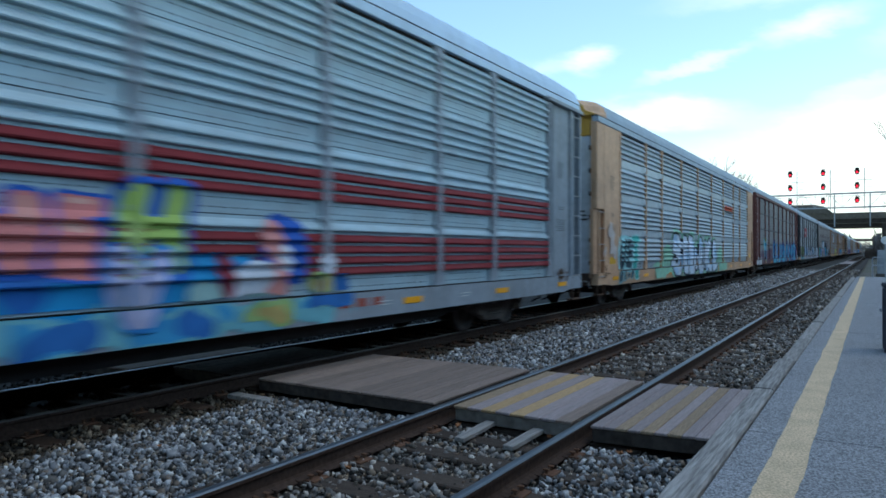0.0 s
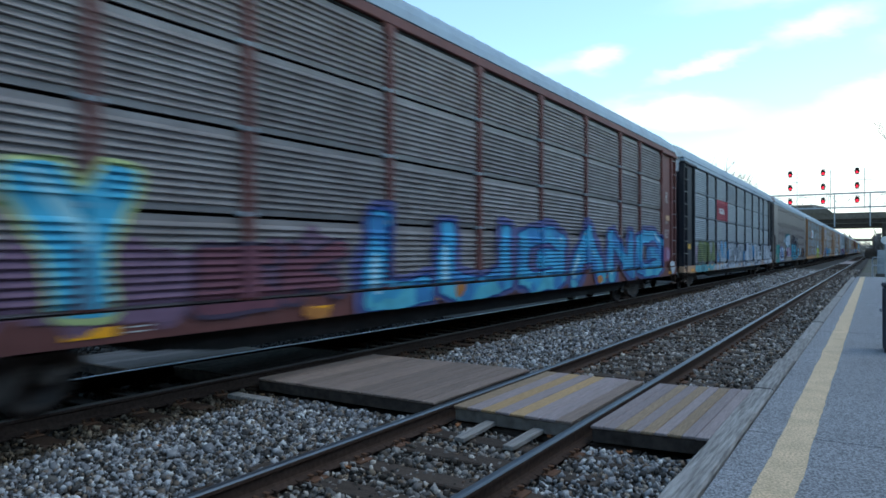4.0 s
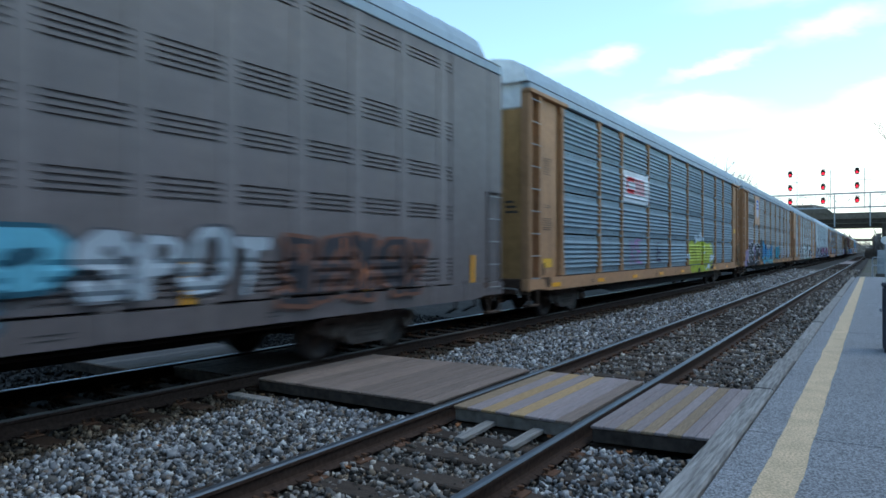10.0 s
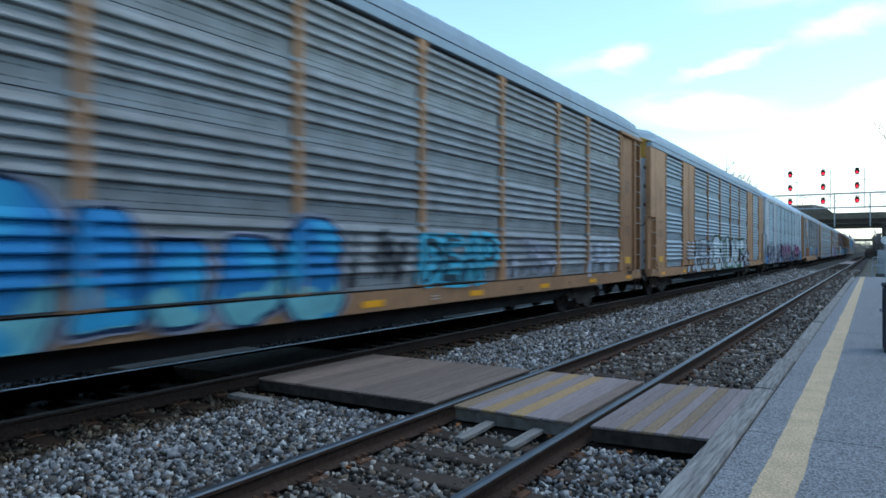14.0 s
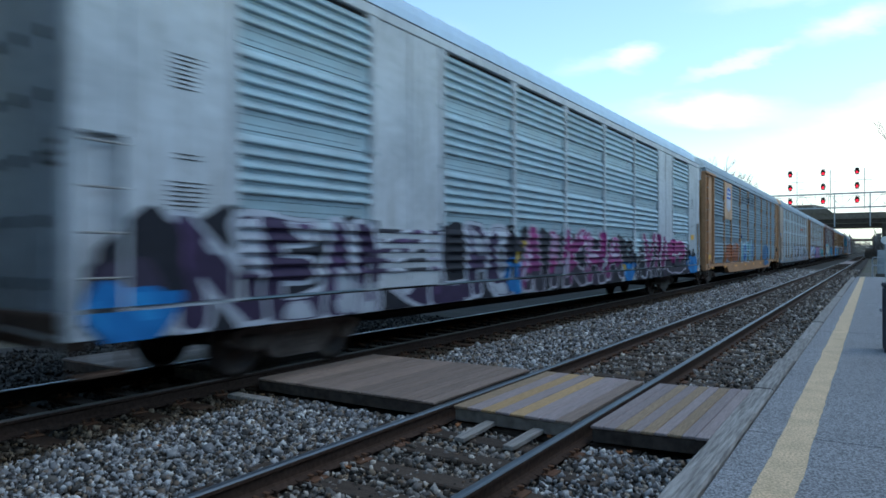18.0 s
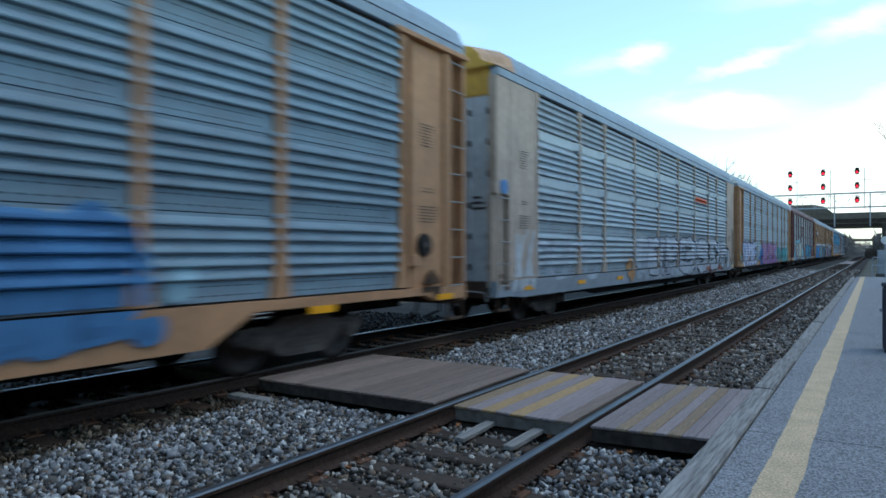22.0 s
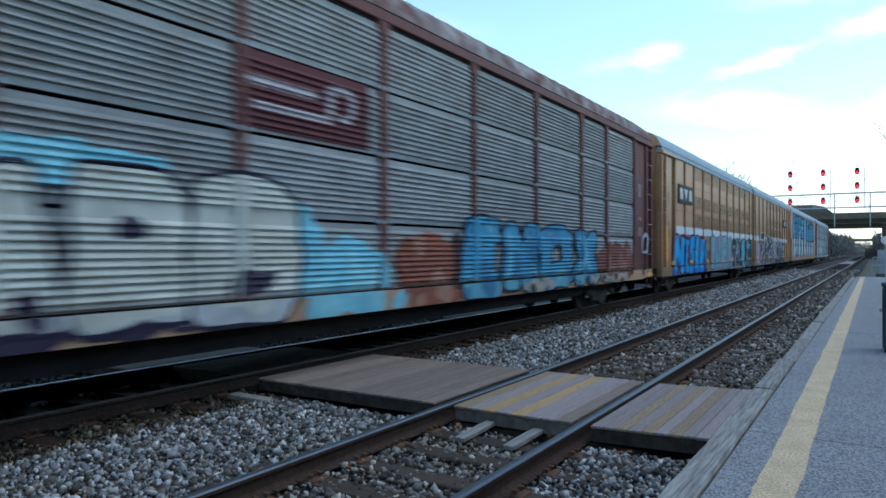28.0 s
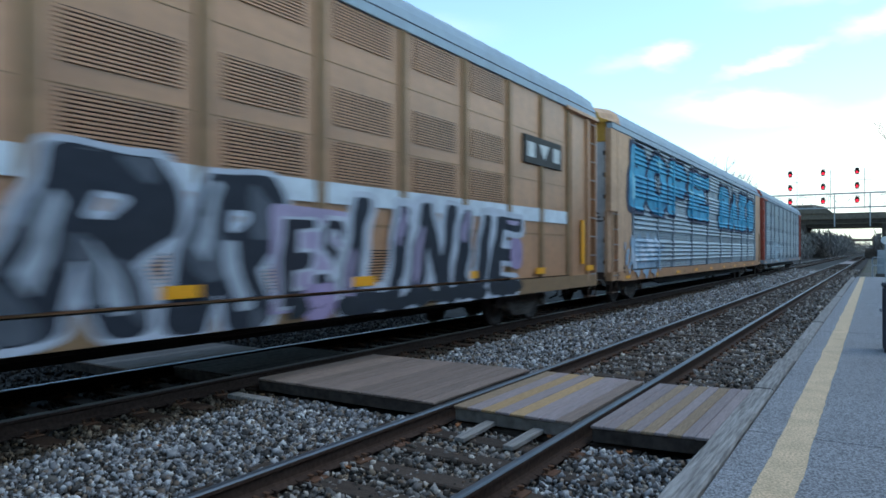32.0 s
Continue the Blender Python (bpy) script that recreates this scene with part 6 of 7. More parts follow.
blobs(c, (0.36, 0.39, 0.43), [(9.8, 1.5, 0.75, 0.62), (13.0, 0.86, 3.6, 0.15), (18.0, 1.4, 1.8, 0.5)], "pale grey sprayed ground", 6, (0.30, 0.33, 0.37), 0.06)
graffiti(c, "EVPG", [10.4, 11.75, 12.6, 14.4, 17.4], 0.74, 2.2, (0.39, 0.42, 0.47), (0.03, 0.03, 0.045), None, None, 0.24, seed=102, label="grey graffiti letters with black outline", edge_w=0.055, tone=(0.33, 0.35, 0.4))
graffiti(c, "S", [17.4, 20.0], 0.74, 2.2, (0.39, 0.42, 0.47), (0.03, 0.03, 0.04), None, None, 0.24, seed=103, label="large grey outlined letter", edge_w=0.055)
blobs(c, (0.28, 0.085, 0.05), [(20.4, 0.86, 1.0, 0.14), (22.3, 0.86, 0.7, 0.13)], "rust red sprayed patch", 5)
graffiti(c, "Dh", [20.1, 22.6, 24.9], 0.74, 2.2, (0.39, 0.42, 0.47), (0.03, 0.03, 0.04), None, None, 0.24, seed=104, label="grey outlined letters over a rusty patch", edge_w=0.055)
notices(c, True, False, y=1.0), notices(c, False, False, y=1.0)

c = build(11, label="silver auto carrier with tan posts and lilac graffiti", panel=M_GALV, body=M_TANB, sill=M_TANB, end_low=M_TANB)
graffiti(c, "YOSHE", [1.6, 2.75, 3.65, 4.75, 5.75, 6.75], 0.72, 2.18, (0.52, 0.54, 0.66), (0.04, 0.02, 0.05), None, (0.14, 0.36, 0.62), 0.25, lean=0.05, seed=111, label="white and lilac graffiti letters with dark outline", edge_w=0.07, tone=(0.38, 0.44, 0.62), rim=(0.3, 0.26, 0.36))
blobs(c, (0.24, 0.28, 0.25), [(7.0, 1.4, 0.5, 0.5), (7.4, 1.7, 0.25, 0.3)], "dull green sprayed patch", 4, (0.32, 0.33, 0.4), 0.12)
blobs(c, (0.03, 0.16, 0.42), [(8.9, 1.15, 0.6, 0.5), (9.2, 1.6, 0.3, 0.4)], "blue graffiti wedge", 5, (0.03, 0.22, 0.5))
graffiti(c, "ZUNOE", [9.2, 10.6, 11.8, 13.1, 14.7, 17.0], 0.73, 2.25, (0.40, 0.20, 0.33), (0.05, 0.03, 0.08), None, (0.55, 0.42, 0.5), 0.27, seed=113, label="pink and mauve graffiti letters", edge_w=0.05, tone=(0.33, 0.16, 0.34), low=(0.34, 0.18, 0.38, 1.2), rim=(0.4, 0.3, 0.4))
blobs(c, (0.03, 0.16, 0.45), [(11.75, 1.6, 0.1, 0.2), (13.9, 1.2, 0.22, 0.12), (16.0, 1.6, 0.35, 0.2), (9.9, 1.25, 0.15, 0.15)], "blue dabs between the letters", 7)
graffiti(c, "DINEK", [17.4, 24.4], 0.75, 1.98, (0.10, 0.36, 0.38), (0.02, 0.06, 0.09), None, (0.3, 0.5, 0.5), 0.32, seed=114, label="teal block graffiti letters", edge_w=0.06)
blobs(c, (0.20, 0.27, 0.26), [(1.0, 1.25, 0.4, 0.25)], "pale green scrape on the end", 8, None, 0.12)
notices(c, True), notices(c, False)

c = build(12, kind="F", label="weathered auto carrier with maroon posts, cream and cyan graffiti", panel=M_GALVB, body=M_MAROON, sill=M_TAN2, end_low=M_MAROON, rail=M_MAROON, roof=M_ROOFD, cap=M_ROOFD)
band(c, 8.9, 11.4, FLOOR + 2 * RH + 0.03, FLOOR + 3 * RH - 0.03, (0.12, 0.04, 0.045), "maroon company field", "sign_field", 0.004)
for y0, y1, z0, z1 in ((9.1, 10.3, 3.62, 3.74), (9.2, 10.6, 3.34, 3.44), (10.5, 10.65, 3.45, 3.85), (10.65, 11.0, 3.78, 3.9), (10.95, 11.1, 3.5, 3.85), (10.75, 11.0, 3.4, 3.5)):
    band(c, y0, y1, z0, z1, (0.42, 0.36, 0.38), "faded white sign stroke", "sign_stroke", 0.008)
blobs(c, (0.22, 0.44, 0.60), [(2.9, 1.2, 0.75, 0.5), (3.0, 0.85, 1.2, 0.17)], "pale blue sprayed field", 3, (0.27, 0.5, 0.62))
blobs(c, (0.20, 0.50, 0.60), [(6.0, 2.45, 2.2, 0.2), (9.8, 1.6, 0.7, 0.65), (11.0, 1.25, 0.8, 0.55), (11.0, 0.86, 1.1, 0.14), (3.9, 2.2, 0.25, 0.2)], "pale cyan sprayed field", 5, (0.26, 0.55, 0.62))
blobs(c, (0.04, 0.03, 0.055), [(3.85, 1.6, 0.28, 0.45), (4.1, 0.9, 0.35, 0.18), (7.2, 0.86, 1.6, 0.12)], "dark purple graffiti shadow", 6, (0.3, 0.25, 0.22))
graffiti(c, "nARB", [4.05, 5.85, 7.0, 8.35, 9.95], 0.76, 2.62, (0.54, 0.54, 0.48), (0.025, 0.02, 0.04), None, None, 0.36, lean=0.0, seed=122, wide=0.95, label="fat cream graffiti letters with black outline", edge_w=0.07, low=(0.44, 0.45, 0.46, 1.02), tone=(0.48, 0.47, 0.41))
blobs(c, (0.05, 0.04, 0.07), [(5.2, 1.9, 0.14, 0.22), (6.7, 1.1, 0.12, 0.22), (7.6, 1.85, 0.15, 0.12), (9.2, 1.25, 0.35, 0.12), (5.1, 1.05, 0.1, 0.25)], "dark holes of the letters", 7)
blobs(c, (0.28, 0.095, 0.06), [(13.0, 1.4, 0.95, 0.5), (13.2, 0.86, 1.0, 0.14)], "rust red sprayed field", 8, (0.40, 0.2, 0.14))
blobs(c, (0.07, 0.035, 0.035), [(13.85, 1.3, 0.2, 0.5)], "dark maroon gap", 9)
graffiti(c, "ENOX", [14.0, 15.5, 17.2, 19.3, 21.0], 0.74, 2.42, (0.07, 0.29, 0.45), (0.035, 0.03, 0.05), None, (0.14, 0.4, 0.52), 0.31, seed=125, label="blue graffiti letters with dark outline", tone=(0.06, 0.20, 0.34), low=(0.13, 0.36, 0.44, 1.1), slope=0.02)
blobs(c, (0.20, 0.075, 0.055), [(22.6, 1.35, 1.6, 0.5)], "rust red sprayed field on the last bays", 4, (0.3, 0.12, 0.1), 0.1)
blobs(c, (0.38, 0.33, 0.28), [(17.0, 0.86, 0.7, 0.13), (22.0, 0.9, 1.4, 0.1)], "cream dabs on the sill", 3, (0.06, 0.05, 0.06))
graffiti(c, "O", [24.85, 25.6], 1.45, 2.2, (0.45, 0.42, 0.5), None, None, None, 0.06, seed=127, label="white scrawl on the maroon end")
notices(c, True, False, mat=M_BARW), notices(c, False, False, mat=M_BARW)

DP = [1.93, 3.48, 5.05, 6.80, 8.70, 10.57, 12.45, 14.28, 16.10, 17.90, 19.60, 20.68]
c = build(13, shade_skirt=False, kind="D", length=20.75, label="golden brown louvred articulated auto carrier with blue graffiti", panel=M_BROWN, body=M_BROWN, post=M_BROWNP, sill=M_BROWNP, end_low=M_TAN, end_top=M_BROWN, posts=DP, post_w=0.15, rear_end="plain_bellows", trucks=(3.3, 19.2))
v, f = [], []
for q in range(13):
    w, y = 1.5 + 0.07 * (q % 2), 20.77 + q * 0.044
    v += [(-w, y, 0.6), (w, y, 0.6), (w, y, 5.3 + 0.04 * (q % 2)), (w * 0.72, y, 5.72 + 0.04 * (q % 2)), (-w * 0.72, y, 5.72 + 0.04 * (q % 2)), (-w, y, 5.3 + 0.04 * (q % 2))]
    if q:
        f += [(6 * q - 6 + i, 6 * q - 6 + (i + 1) % 6, 6 * q + (i + 1) % 6, 6 * q + i) for i in range(6)]
mb = MB().add(v, f)
part("bellows", mb, M_INNER, c["ob"], "black folded rubber bellows")


def name_board(car, y0, y1, z0, z1):
    part("name_board", MB().cbox(PANEL_X + 0.022, SIDE + 0.005, y0, y1, z0, z1, 0.004), M_BAR, car["ob"], "dark board with a worn white company mark")
    w, za, zb = (y1 - y0) / 3, z0 + 0.14, z1 - 0.14
    marks = [[(y0 + 0.14, za), (y0 + w - 0.16, za), (y0 + w - 0.16, zb), (y0 + 0.14, zb)],
             [(y0 + w + 0.06, zb), (y0 + 1.5 * w, za), (y0 + 2 * w - 0.06, zb)],
             [(y0 + 2 * w + 0.16, za), (y1 - 0.14, za), (y1 - 0.14, zb), (y0 + 2 * w + 0.16, zb)]]
    for q in marks:
        part("board_mark", MB().plate(q, SIDE + 0.005, SIDE + 0.009), M_BARW, car["ob"])


name_board(c, 2.45, 4.65, 3.45, 4.15)
part("warning_board", MB().cbox(SIDE - 0.03, SIDE + 0.005, 0.60, 0.82, 1.3, 2.45, 0.004), M_REFL, c["ob"], "tall yellow board on the end")
graffiti(c, "NESARI", [1.65, 3.4, 4.2, 5.1, 6.05, 7.0, 7.6], 0.66, 2.3, (0.012, 0.31, 0.68), (0.015, 0.015, 0.03), (0.30, 0.04, 0.11), (0.06, 0.48, 0.75), 0.26, lean=0.22, seed=131, label="bright blue graffiti letters with red shadow", low=(0.01, 0.17, 0.55, 1.15), edge_w=0.09, back_w=0.08, tone=(0.02, 0.37, 0.72))
graffiti(c, "NILEA", [8.3, 9.3, 10.0, 11.0, 12.2, 13.5], 0.74, 2.4, (0.28, 0.33, 0.40), (0.07, 0.09, 0.12), None, (0.10, 0.44, 0.50), 0.24, seed=132, label="pale grey and teal graffiti letters", tone=(0.10, 0.40, 0.44), under=(0.24, 0.34, 0.38), low=(0.22, 0.28, 0.36, 1.0))
graffiti(c, "BANDC", [13.5, 14.7, 15.8, 16.8, 18.2, 20.2], 0.74, 2.34, (0.035, 0.04, 0.05), (0.40, 0.43, 0.47), None, (0.30, 0.36, 0.42), 0.22, lean=0.25, seed=133, label="black wild graffiti letters with white edges", edge_w=0.06, under=(0.05, 0.055, 0.07), tone=(0.11, 0.13, 0.16))
blobs(c, (0.07, 0.42, 0.54), [(17.0, 1.5, 0.4, 0.75), (18.7, 1.9, 0.35, 0.2)], "cyan graffiti stroke", 4, (0.10, 0.5, 0.6))
notices(c, True, False)

DQ = sorted(20.3 - p for p in DP[:-1])
DQ.insert(0, 0.06)
c = build(14, shade_skirt=False, kind="D", length=20.3, label="golden brown louvred articulated auto carrier with black graffiti", panel=M_BROWN, body=M_BROWN, post=M_BROWNP, sill=M_BROWNP, end_low=M_TAN, end_top=M_BROWN, posts=DQ, post_w=0.15, front_end="plain_bellows", trucks=(17.0,))
name_board(c, 15.9, 17.9, 3.5, 4.1)
blobs(c, (0.36, 0.29, 0.46), [(1.95, 1.4, 0.9, 0.68)], "lilac sprayed field", 3, (0.42, 0.36, 0.52))
graffiti(c, "FARR", [2.7, 4.35, 5.8, 7.5, 9.0], 0.72, 2.78, (0.03, 0.034, 0.045), (0.50, 0.53, 0.60), None, (0.40, 0.43, 0.48), 0.27, lean=0.45, seed=142, label="tall black wild graffiti letters with white edges", edge_w=0.09, tone=(0.10, 0.11, 0.13), slope=0.03)
graffiti(c, "ES", [9.0, 9.6, 10.3], 0.95, 2.1, (0.03, 0.03, 0.04), (0.5, 0.51, 0.57), (0.40, 0.33, 0.46), None, 0.1, seed=144, label="small black graffiti letters on lilac")
graffiti(c, "LINUE", [10.2, 11.1, 11.8, 13.1, 14.4, 15.7], 0.74, 2.5, (0.03, 0.034, 0.045), (0.52, 0.54, 0.60), (0.50, 0.52, 0.58), (0.40, 0.33, 0.46), 0.17, lean=0.3, seed=143, label="black and white graffiti letters", edge_w=0.07, back_w=0.1, slope=0.03)
blobs(c, (0.34, 0.26, 0.4), [(9.7, 0.95, 0.3, 0.25), (15.5, 1.6, 0.3, 0.3)], "lilac dabs", 5)
blobs(c, (0.03, 0.034, 0.042), [(12.5, 0.88, 3.2, 0.12)], "black sprayed sill", 6)
part("warning_board", MB().cbox(SIDE - 0.03, SIDE + 0.005, 19.2, 19.4, 1.3, 2.4, 0.004), M_REFL, c["ob"], "tall yellow board on the end")

c = build(15, label="silver auto carrier with tan ends and high blue graffiti", panel=M_GALV, body=M_TAN2, post=M_GREY, sill=M_TAN, end_low=M_WHITE, end_top=M_ORANGE, front_end="plain", rear_end="plain", cap=M_TAN2)
graffiti(c, "BOPE", [1.6, 3.6, 6.2, 9.2, 13.4], 2.85, 4.95, (0.08, 0.33, 0.50), (0.03, 0.04, 0.08), (0.045, 0.05, 0.08), (0.25, 0.5, 0.6), 0.36, seed=151, label="large blue graffiti letters with dark shadow", tone=(0.06, 0.26, 0.42), edge_w=0.08)
graffiti(c, "BAES", [15.5, 26.5], 2.7, 4.8, (0.08, 0.33, 0.50), (0.03, 0.04, 0.08), (0.045, 0.05, 0.08), None, 0.4, seed=152, label="large blue graffiti letters with dark shadow", edge_w=0.08)
blobs(c, (0.30, 0.40, 0.50), [(3.4, 1.5, 2.0, 0.6)], "faded white and blue scrawl", 4, (0.5, 0.56, 0.63), 0.15)

c = build(16, label="silver auto carrier with red ends, last of the train", panel=M_GALV, body=M_RED, post=M_GREY, sill=M_GREY, end_low=M_RED, end_top=M_RED)
graffiti(c, "???", [4, 12], 0.8, 2.2, (0.45, 0.55, 0.62), None, None, None, 0.12, seed=161, label="pale blue scrawl")

# ---- signal gantry, bridges and what stands at the platform's end ----
M_STEEL = surface("gantry_steel", (0.40, 0.42, 0.45), 0.6, 0.4, spread=0.15, grain=4, patch=0.8, bump=0.05)
M_CONC = surface("bridge_concrete", (0.14, 0.12, 0.1), 0.85, spread=0.2, grain=1.5, patch=0.2, bump=0.3, tint=(0.1, 0.085, 0.07))
M_GIRD = surface("brown_girder", (0.06, 0.048, 0.04), 0.8, spread=0.2, grain=1.5, patch=0.3, bump=0.2)
M_BLACK = surface("signal_black", (0.02, 0.02, 0.022), 0.6, spread=0.2, grain=5, bump=0)
M_LAMP = glow("red_signal_light", (1.0, 0.01, 0.04), 2.2)
M_SIGNW = surface("white_sign", (0.7, 0.7, 0.7), 0.6, spread=0.1, grain=8, bump=0)
M_BIN = surface("dark_blue_box", (0.03, 0.035, 0.05), 0.5, spread=0.2, grain=6, bump=0.05)


def gantry():
    y0, y1 = 100.0, 101.3
    t = thing("signal_gantry", "grey steel truss bridge carrying red railway signals", "signal gantry", (0, 0, 0))
    zb, zt = 7.15, 8.95
    for y in (y0, y1):
        for z in (zb, zt):
            part("chord", MB().cbox(-26, 9, y - 0.045, y + 0.045, z - 0.05, z + 0.05, 0.01), M_STEEL, t)
    for i in range(24):
        x = -26 + i * 1.5
        w = MB().cbox(x - 0.02, x + 0.02, y0 - 0.02, y0 + 0.02, zb, zt, 0.005)
        part("upright", w, M_STEEL, t)
        a, b = ((x, y0, zb), (x + 1.5, y0, zt)) if i % 2 else ((x, y0, zt), (x + 1.5, y0, zb))
        if i < 23:
            part("diagonal", MB().cyl(a, b, 0.03, n=5), M_STEEL, t)
    part("handrail", MB().cbox(-26, 9, y0 - 0.08, y0 - 0.05, 8.55, 8.6, 0.005), M_STEEL, t)
    for x in (-25.5, 8.5):
        part("tower", MB().cbox(x - 0.3, x + 0.3, y0, y1, -0.4, zt, 0.03), M_STEEL, t)
    for x in (-9.37, -5.59, -1.86):
        h = part("signal_mast", MB().cbox(x + 0.75, x + 0.83, y0 - 0.2, y0 - 0.12, zb - 0.3, 12.0, 0.01).cbox(x, x + 0.8, y0 - 0.2, y0 - 0.14, 10.55, 10.6, 0.005).cbox(x + 0.8, x + 1.6, y0 - 0.2, y0 - 0.14, 9.6, 9.64, 0.005).cbox(x + 0.8, x + 1.6, y0 - 0.2, y0 - 0.14, 10.5, 10.54, 0.005), M_STEEL, t)
        for z in (11.65, 9.85, 8.05):
            hd = part("signal_head", MB().cyl((x, y0 - 0.25, z), (x, y0 - 0.3, z), 0.29, n=20).cbox(x - 0.2, x + 0.2, y0 - 0.31, y0 - 0.25, z - 0.42, z + 0.42, 0.05).cbox(x - 0.15, x + 0.15, y0 - 0.25, y0 + 0.05, z - 0.2, z + 0.2, 0.02), M_BLACK, h, "black signal head")
            v, f, n = [], [], 12
            for q in range(n + 1):
                a = math.pi * q / n
                for yq in (y0 - 0.3, y0 - 0.75):
                    v.append((x + 0.25 * math.cos(a), yq, z + 0.25 * math.sin(a)))
            f = [(2 * q, 2 * q + 1, 2 * q + 3, 2 * q + 2) for q in range(n)]
            tagged(part("signal_hood", MB().add(v, f), M_BLACK, h), "")
            tagged(part("signal_lamp", MB().cyl((x, y0 - 0.32, z - 0.12), (x, y0 - 0.36, z - 0.12), 0.13, n=16), M_LAMP, h), "glowing red lens")


gantry()


def road_bridge():
    t = thing("road_bridge", "brown steel and concrete road bridge over the tracks", "bridge", (0, 0, 0))
    part("parapet", MB().cbox(-60, 45, 189.4, 190.0, 9.3, 10.75, 0.03), M_CONC, t)
    part("girder", MB().cbox(-60, 45, 189.8, 190.2, 8.3, 9.28, 0.03), M_GIRD, t)
    part("deck", MB().cbox(-60, 45, 190.2, 203.0, 7.3, 9.4, 0.03), M_GIRD, t)
    part("lower_flange", MB().cbox(-60, 45, 189.6, 190.3, 8.15, 8.27, 0.01), M_CONC, t)
    for i in range(20):
        x = -60 + i * 5.2
        part("stiffener", MB().cbox(x - 0.05, x + 0.05, 189.65, 189.8, 8.3, 9.28, 0.01), M_GIRD, t)
    part("abutment", MB().cbox(-62, -14.2, 188.0, 204, -0.42, 8.14, 0.05), M_GIRD, t)
    part("abutment", MB().cbox(1.5, 46, 189.0, 204, -0.42, 8.14, 0.05), M_GIRD, t)
    wall = [(-60, 10.7), (-8.4, 10.7), (-10.4, 12.4), (-13, 12.9), (-60, 12.9)]
    part("wing_wall", MB().prism(wall, 189.0, 189.38), M_CONC, t, "tan concrete wing wall")
    for x in (-8.2, -0.9):
        part("lamp_post", MB().cbox(x - 0.13, x + 0.13, 189.2, 189.36, 7.4, 15.6, 0.02), M_STEEL, t)
    far = thing("far_bridge", "pale concrete bridge far down the line", "bridge", (0, 0, 0))
    part("span", MB().cbox(-60, 40, 400, 408, 6.4, 7.7, 0.05), M_CONC, far)
    for x in (-18, 6):
        part("pier", MB().cbox(x - 1, x + 1, 401, 407, -0.42, 6.4, 0.05), M_CONC, far)


road_bridge()


def platform_end():
    t = thing("railing", "grey tube railing at the platform's end", "railing", (0, 0, 0))
    for x in (-0.12, 1.2, 2.5):
        part("post", MB().cyl((x, 48.4, 0.03), (x, 48.4, 1.23), 0.035, n=8), M_STEEL, t)
    for z in (1.22, 0.75):
        part("rail_bar", MB().cyl((-0.12, 48.4, z), (2.5, 48.4, z), 0.03, n=8), M_STEEL, t)
    s = thing("round_sign", "round white sign on a steel post", "sign", (0.5, 45.0, 0.0))
    part("pole", MB().cyl((0, 0, 0.04), (0, 0, 2.4), 0.03, n=8), M_STEEL, s)
    part("disc", MB().cyl((0, -0.04, 2.22), (0, -0.06, 2.22), 0.22, n=24), M_SIGNW, s)
    b = thing("utility_box", "grey metal equipment cabinet beside the track", "cabinet", (0.75, 62.0, -0.42))
    part("cabinet", MB().cbox(-0.6, 0.6, -0.4, 0.4, 0.3, 2.1, 0.03), M_STEEL, b)
    part("base", MB().cbox(-0.7, 0.7, -0.5, 0.5, 0, 0.3, 0.03), M_CONC, b)
    k = thing("waste_bin", "tall dark blue metal box on the platform", "bin", (0.42, 12.75, PZ))
    part("body", MB().cbox(-0.32, 0.32, -0.28, 0.28, 0.05, 1.02, 0.03), M_BIN, k)
    part("lid", MB().cbox(-0.335, 0.335, -0.3, 0.3, 1.02, 1.09, 0.02), M_BIN, k)
    part("handle", MB().cbox(-0.36, -0.32, -0.1, 0.1, 0.62, 0.68, 0.01), M_STEEL, k)
    part("foot", MB().cbox(-0.3, 0.3, -0.25, 0.25, 0.0, 0.055, 0.01), M_BIN, k)


platform_end()

# ---- trees ----
M_BARK = surface("bare_bark", (0.12, 0.105, 0.10), 0.9, spread=0.3, grain=8, patch=1, bump=0.3)
M_WOOD = surface("bare_woods", (0.2, 0.18, 0.165), 0.95, spread=0.3, grain=0.6, patch=0.1, bump=0.0, island=True, rand=0.35)


def bare_tree(x, y, height, seed, label="leafless tree with fine bare twigs"):
    rg = random.Random(seed)
    t = thing("tree", label, "tree", (x, y, -0.45), group="bare trees by the line")
    trunk, crown = MB(), MB()

    def grow(p, d, ln, r, level):
        q = p + d * ln
        (trunk if level < 1 else crown).cyl(p, q, r, r * 0.68, n=7 if level < 1 else (5 if level < 3 else 3), caps=False)
        if level > 5:
            return
        for _ in range(3 if level in (0, 1, 4) else 2):
            e = (d + Vector((rg.uniform(-1, 1), rg.uniform(-1, 1), rg.uniform(-0.25, 0.75))) * 0.62).normalized()
            grow(q, e, ln * rg.uniform(0.62, 0.85), r * 0.62, level + 1)
    grow(Vector((0, 0, 0)), Vector((0.03, 0, 1)), height * 0.27, height * 0.018, 0)
    part("trunk", trunk, M_BARK, t)
    part("crown", crown, M_BARK, t, "spreading bare branches")
    return t


bare_tree(3.4, 56, 12.0, 3)
bare_tree(6.5, 176, 15, 5)
bare_tree(3.5, 214, 16, 7)
bare_tree(9, 230, 18, 9)
bare_tree(-17, 222, 17, 11)
bare_tree(-22, 230, 18, 13)
bare_tree(-15, 250, 16, 15)
bare_tree(-30, 240, 19, 17)
bare_tree(-27, 112, 17, 19)
bare_tree(-30, 150, 25, 21)
bare_tree(-26, 136, 22, 23)
bare_tree(-33, 172, 25, 25)


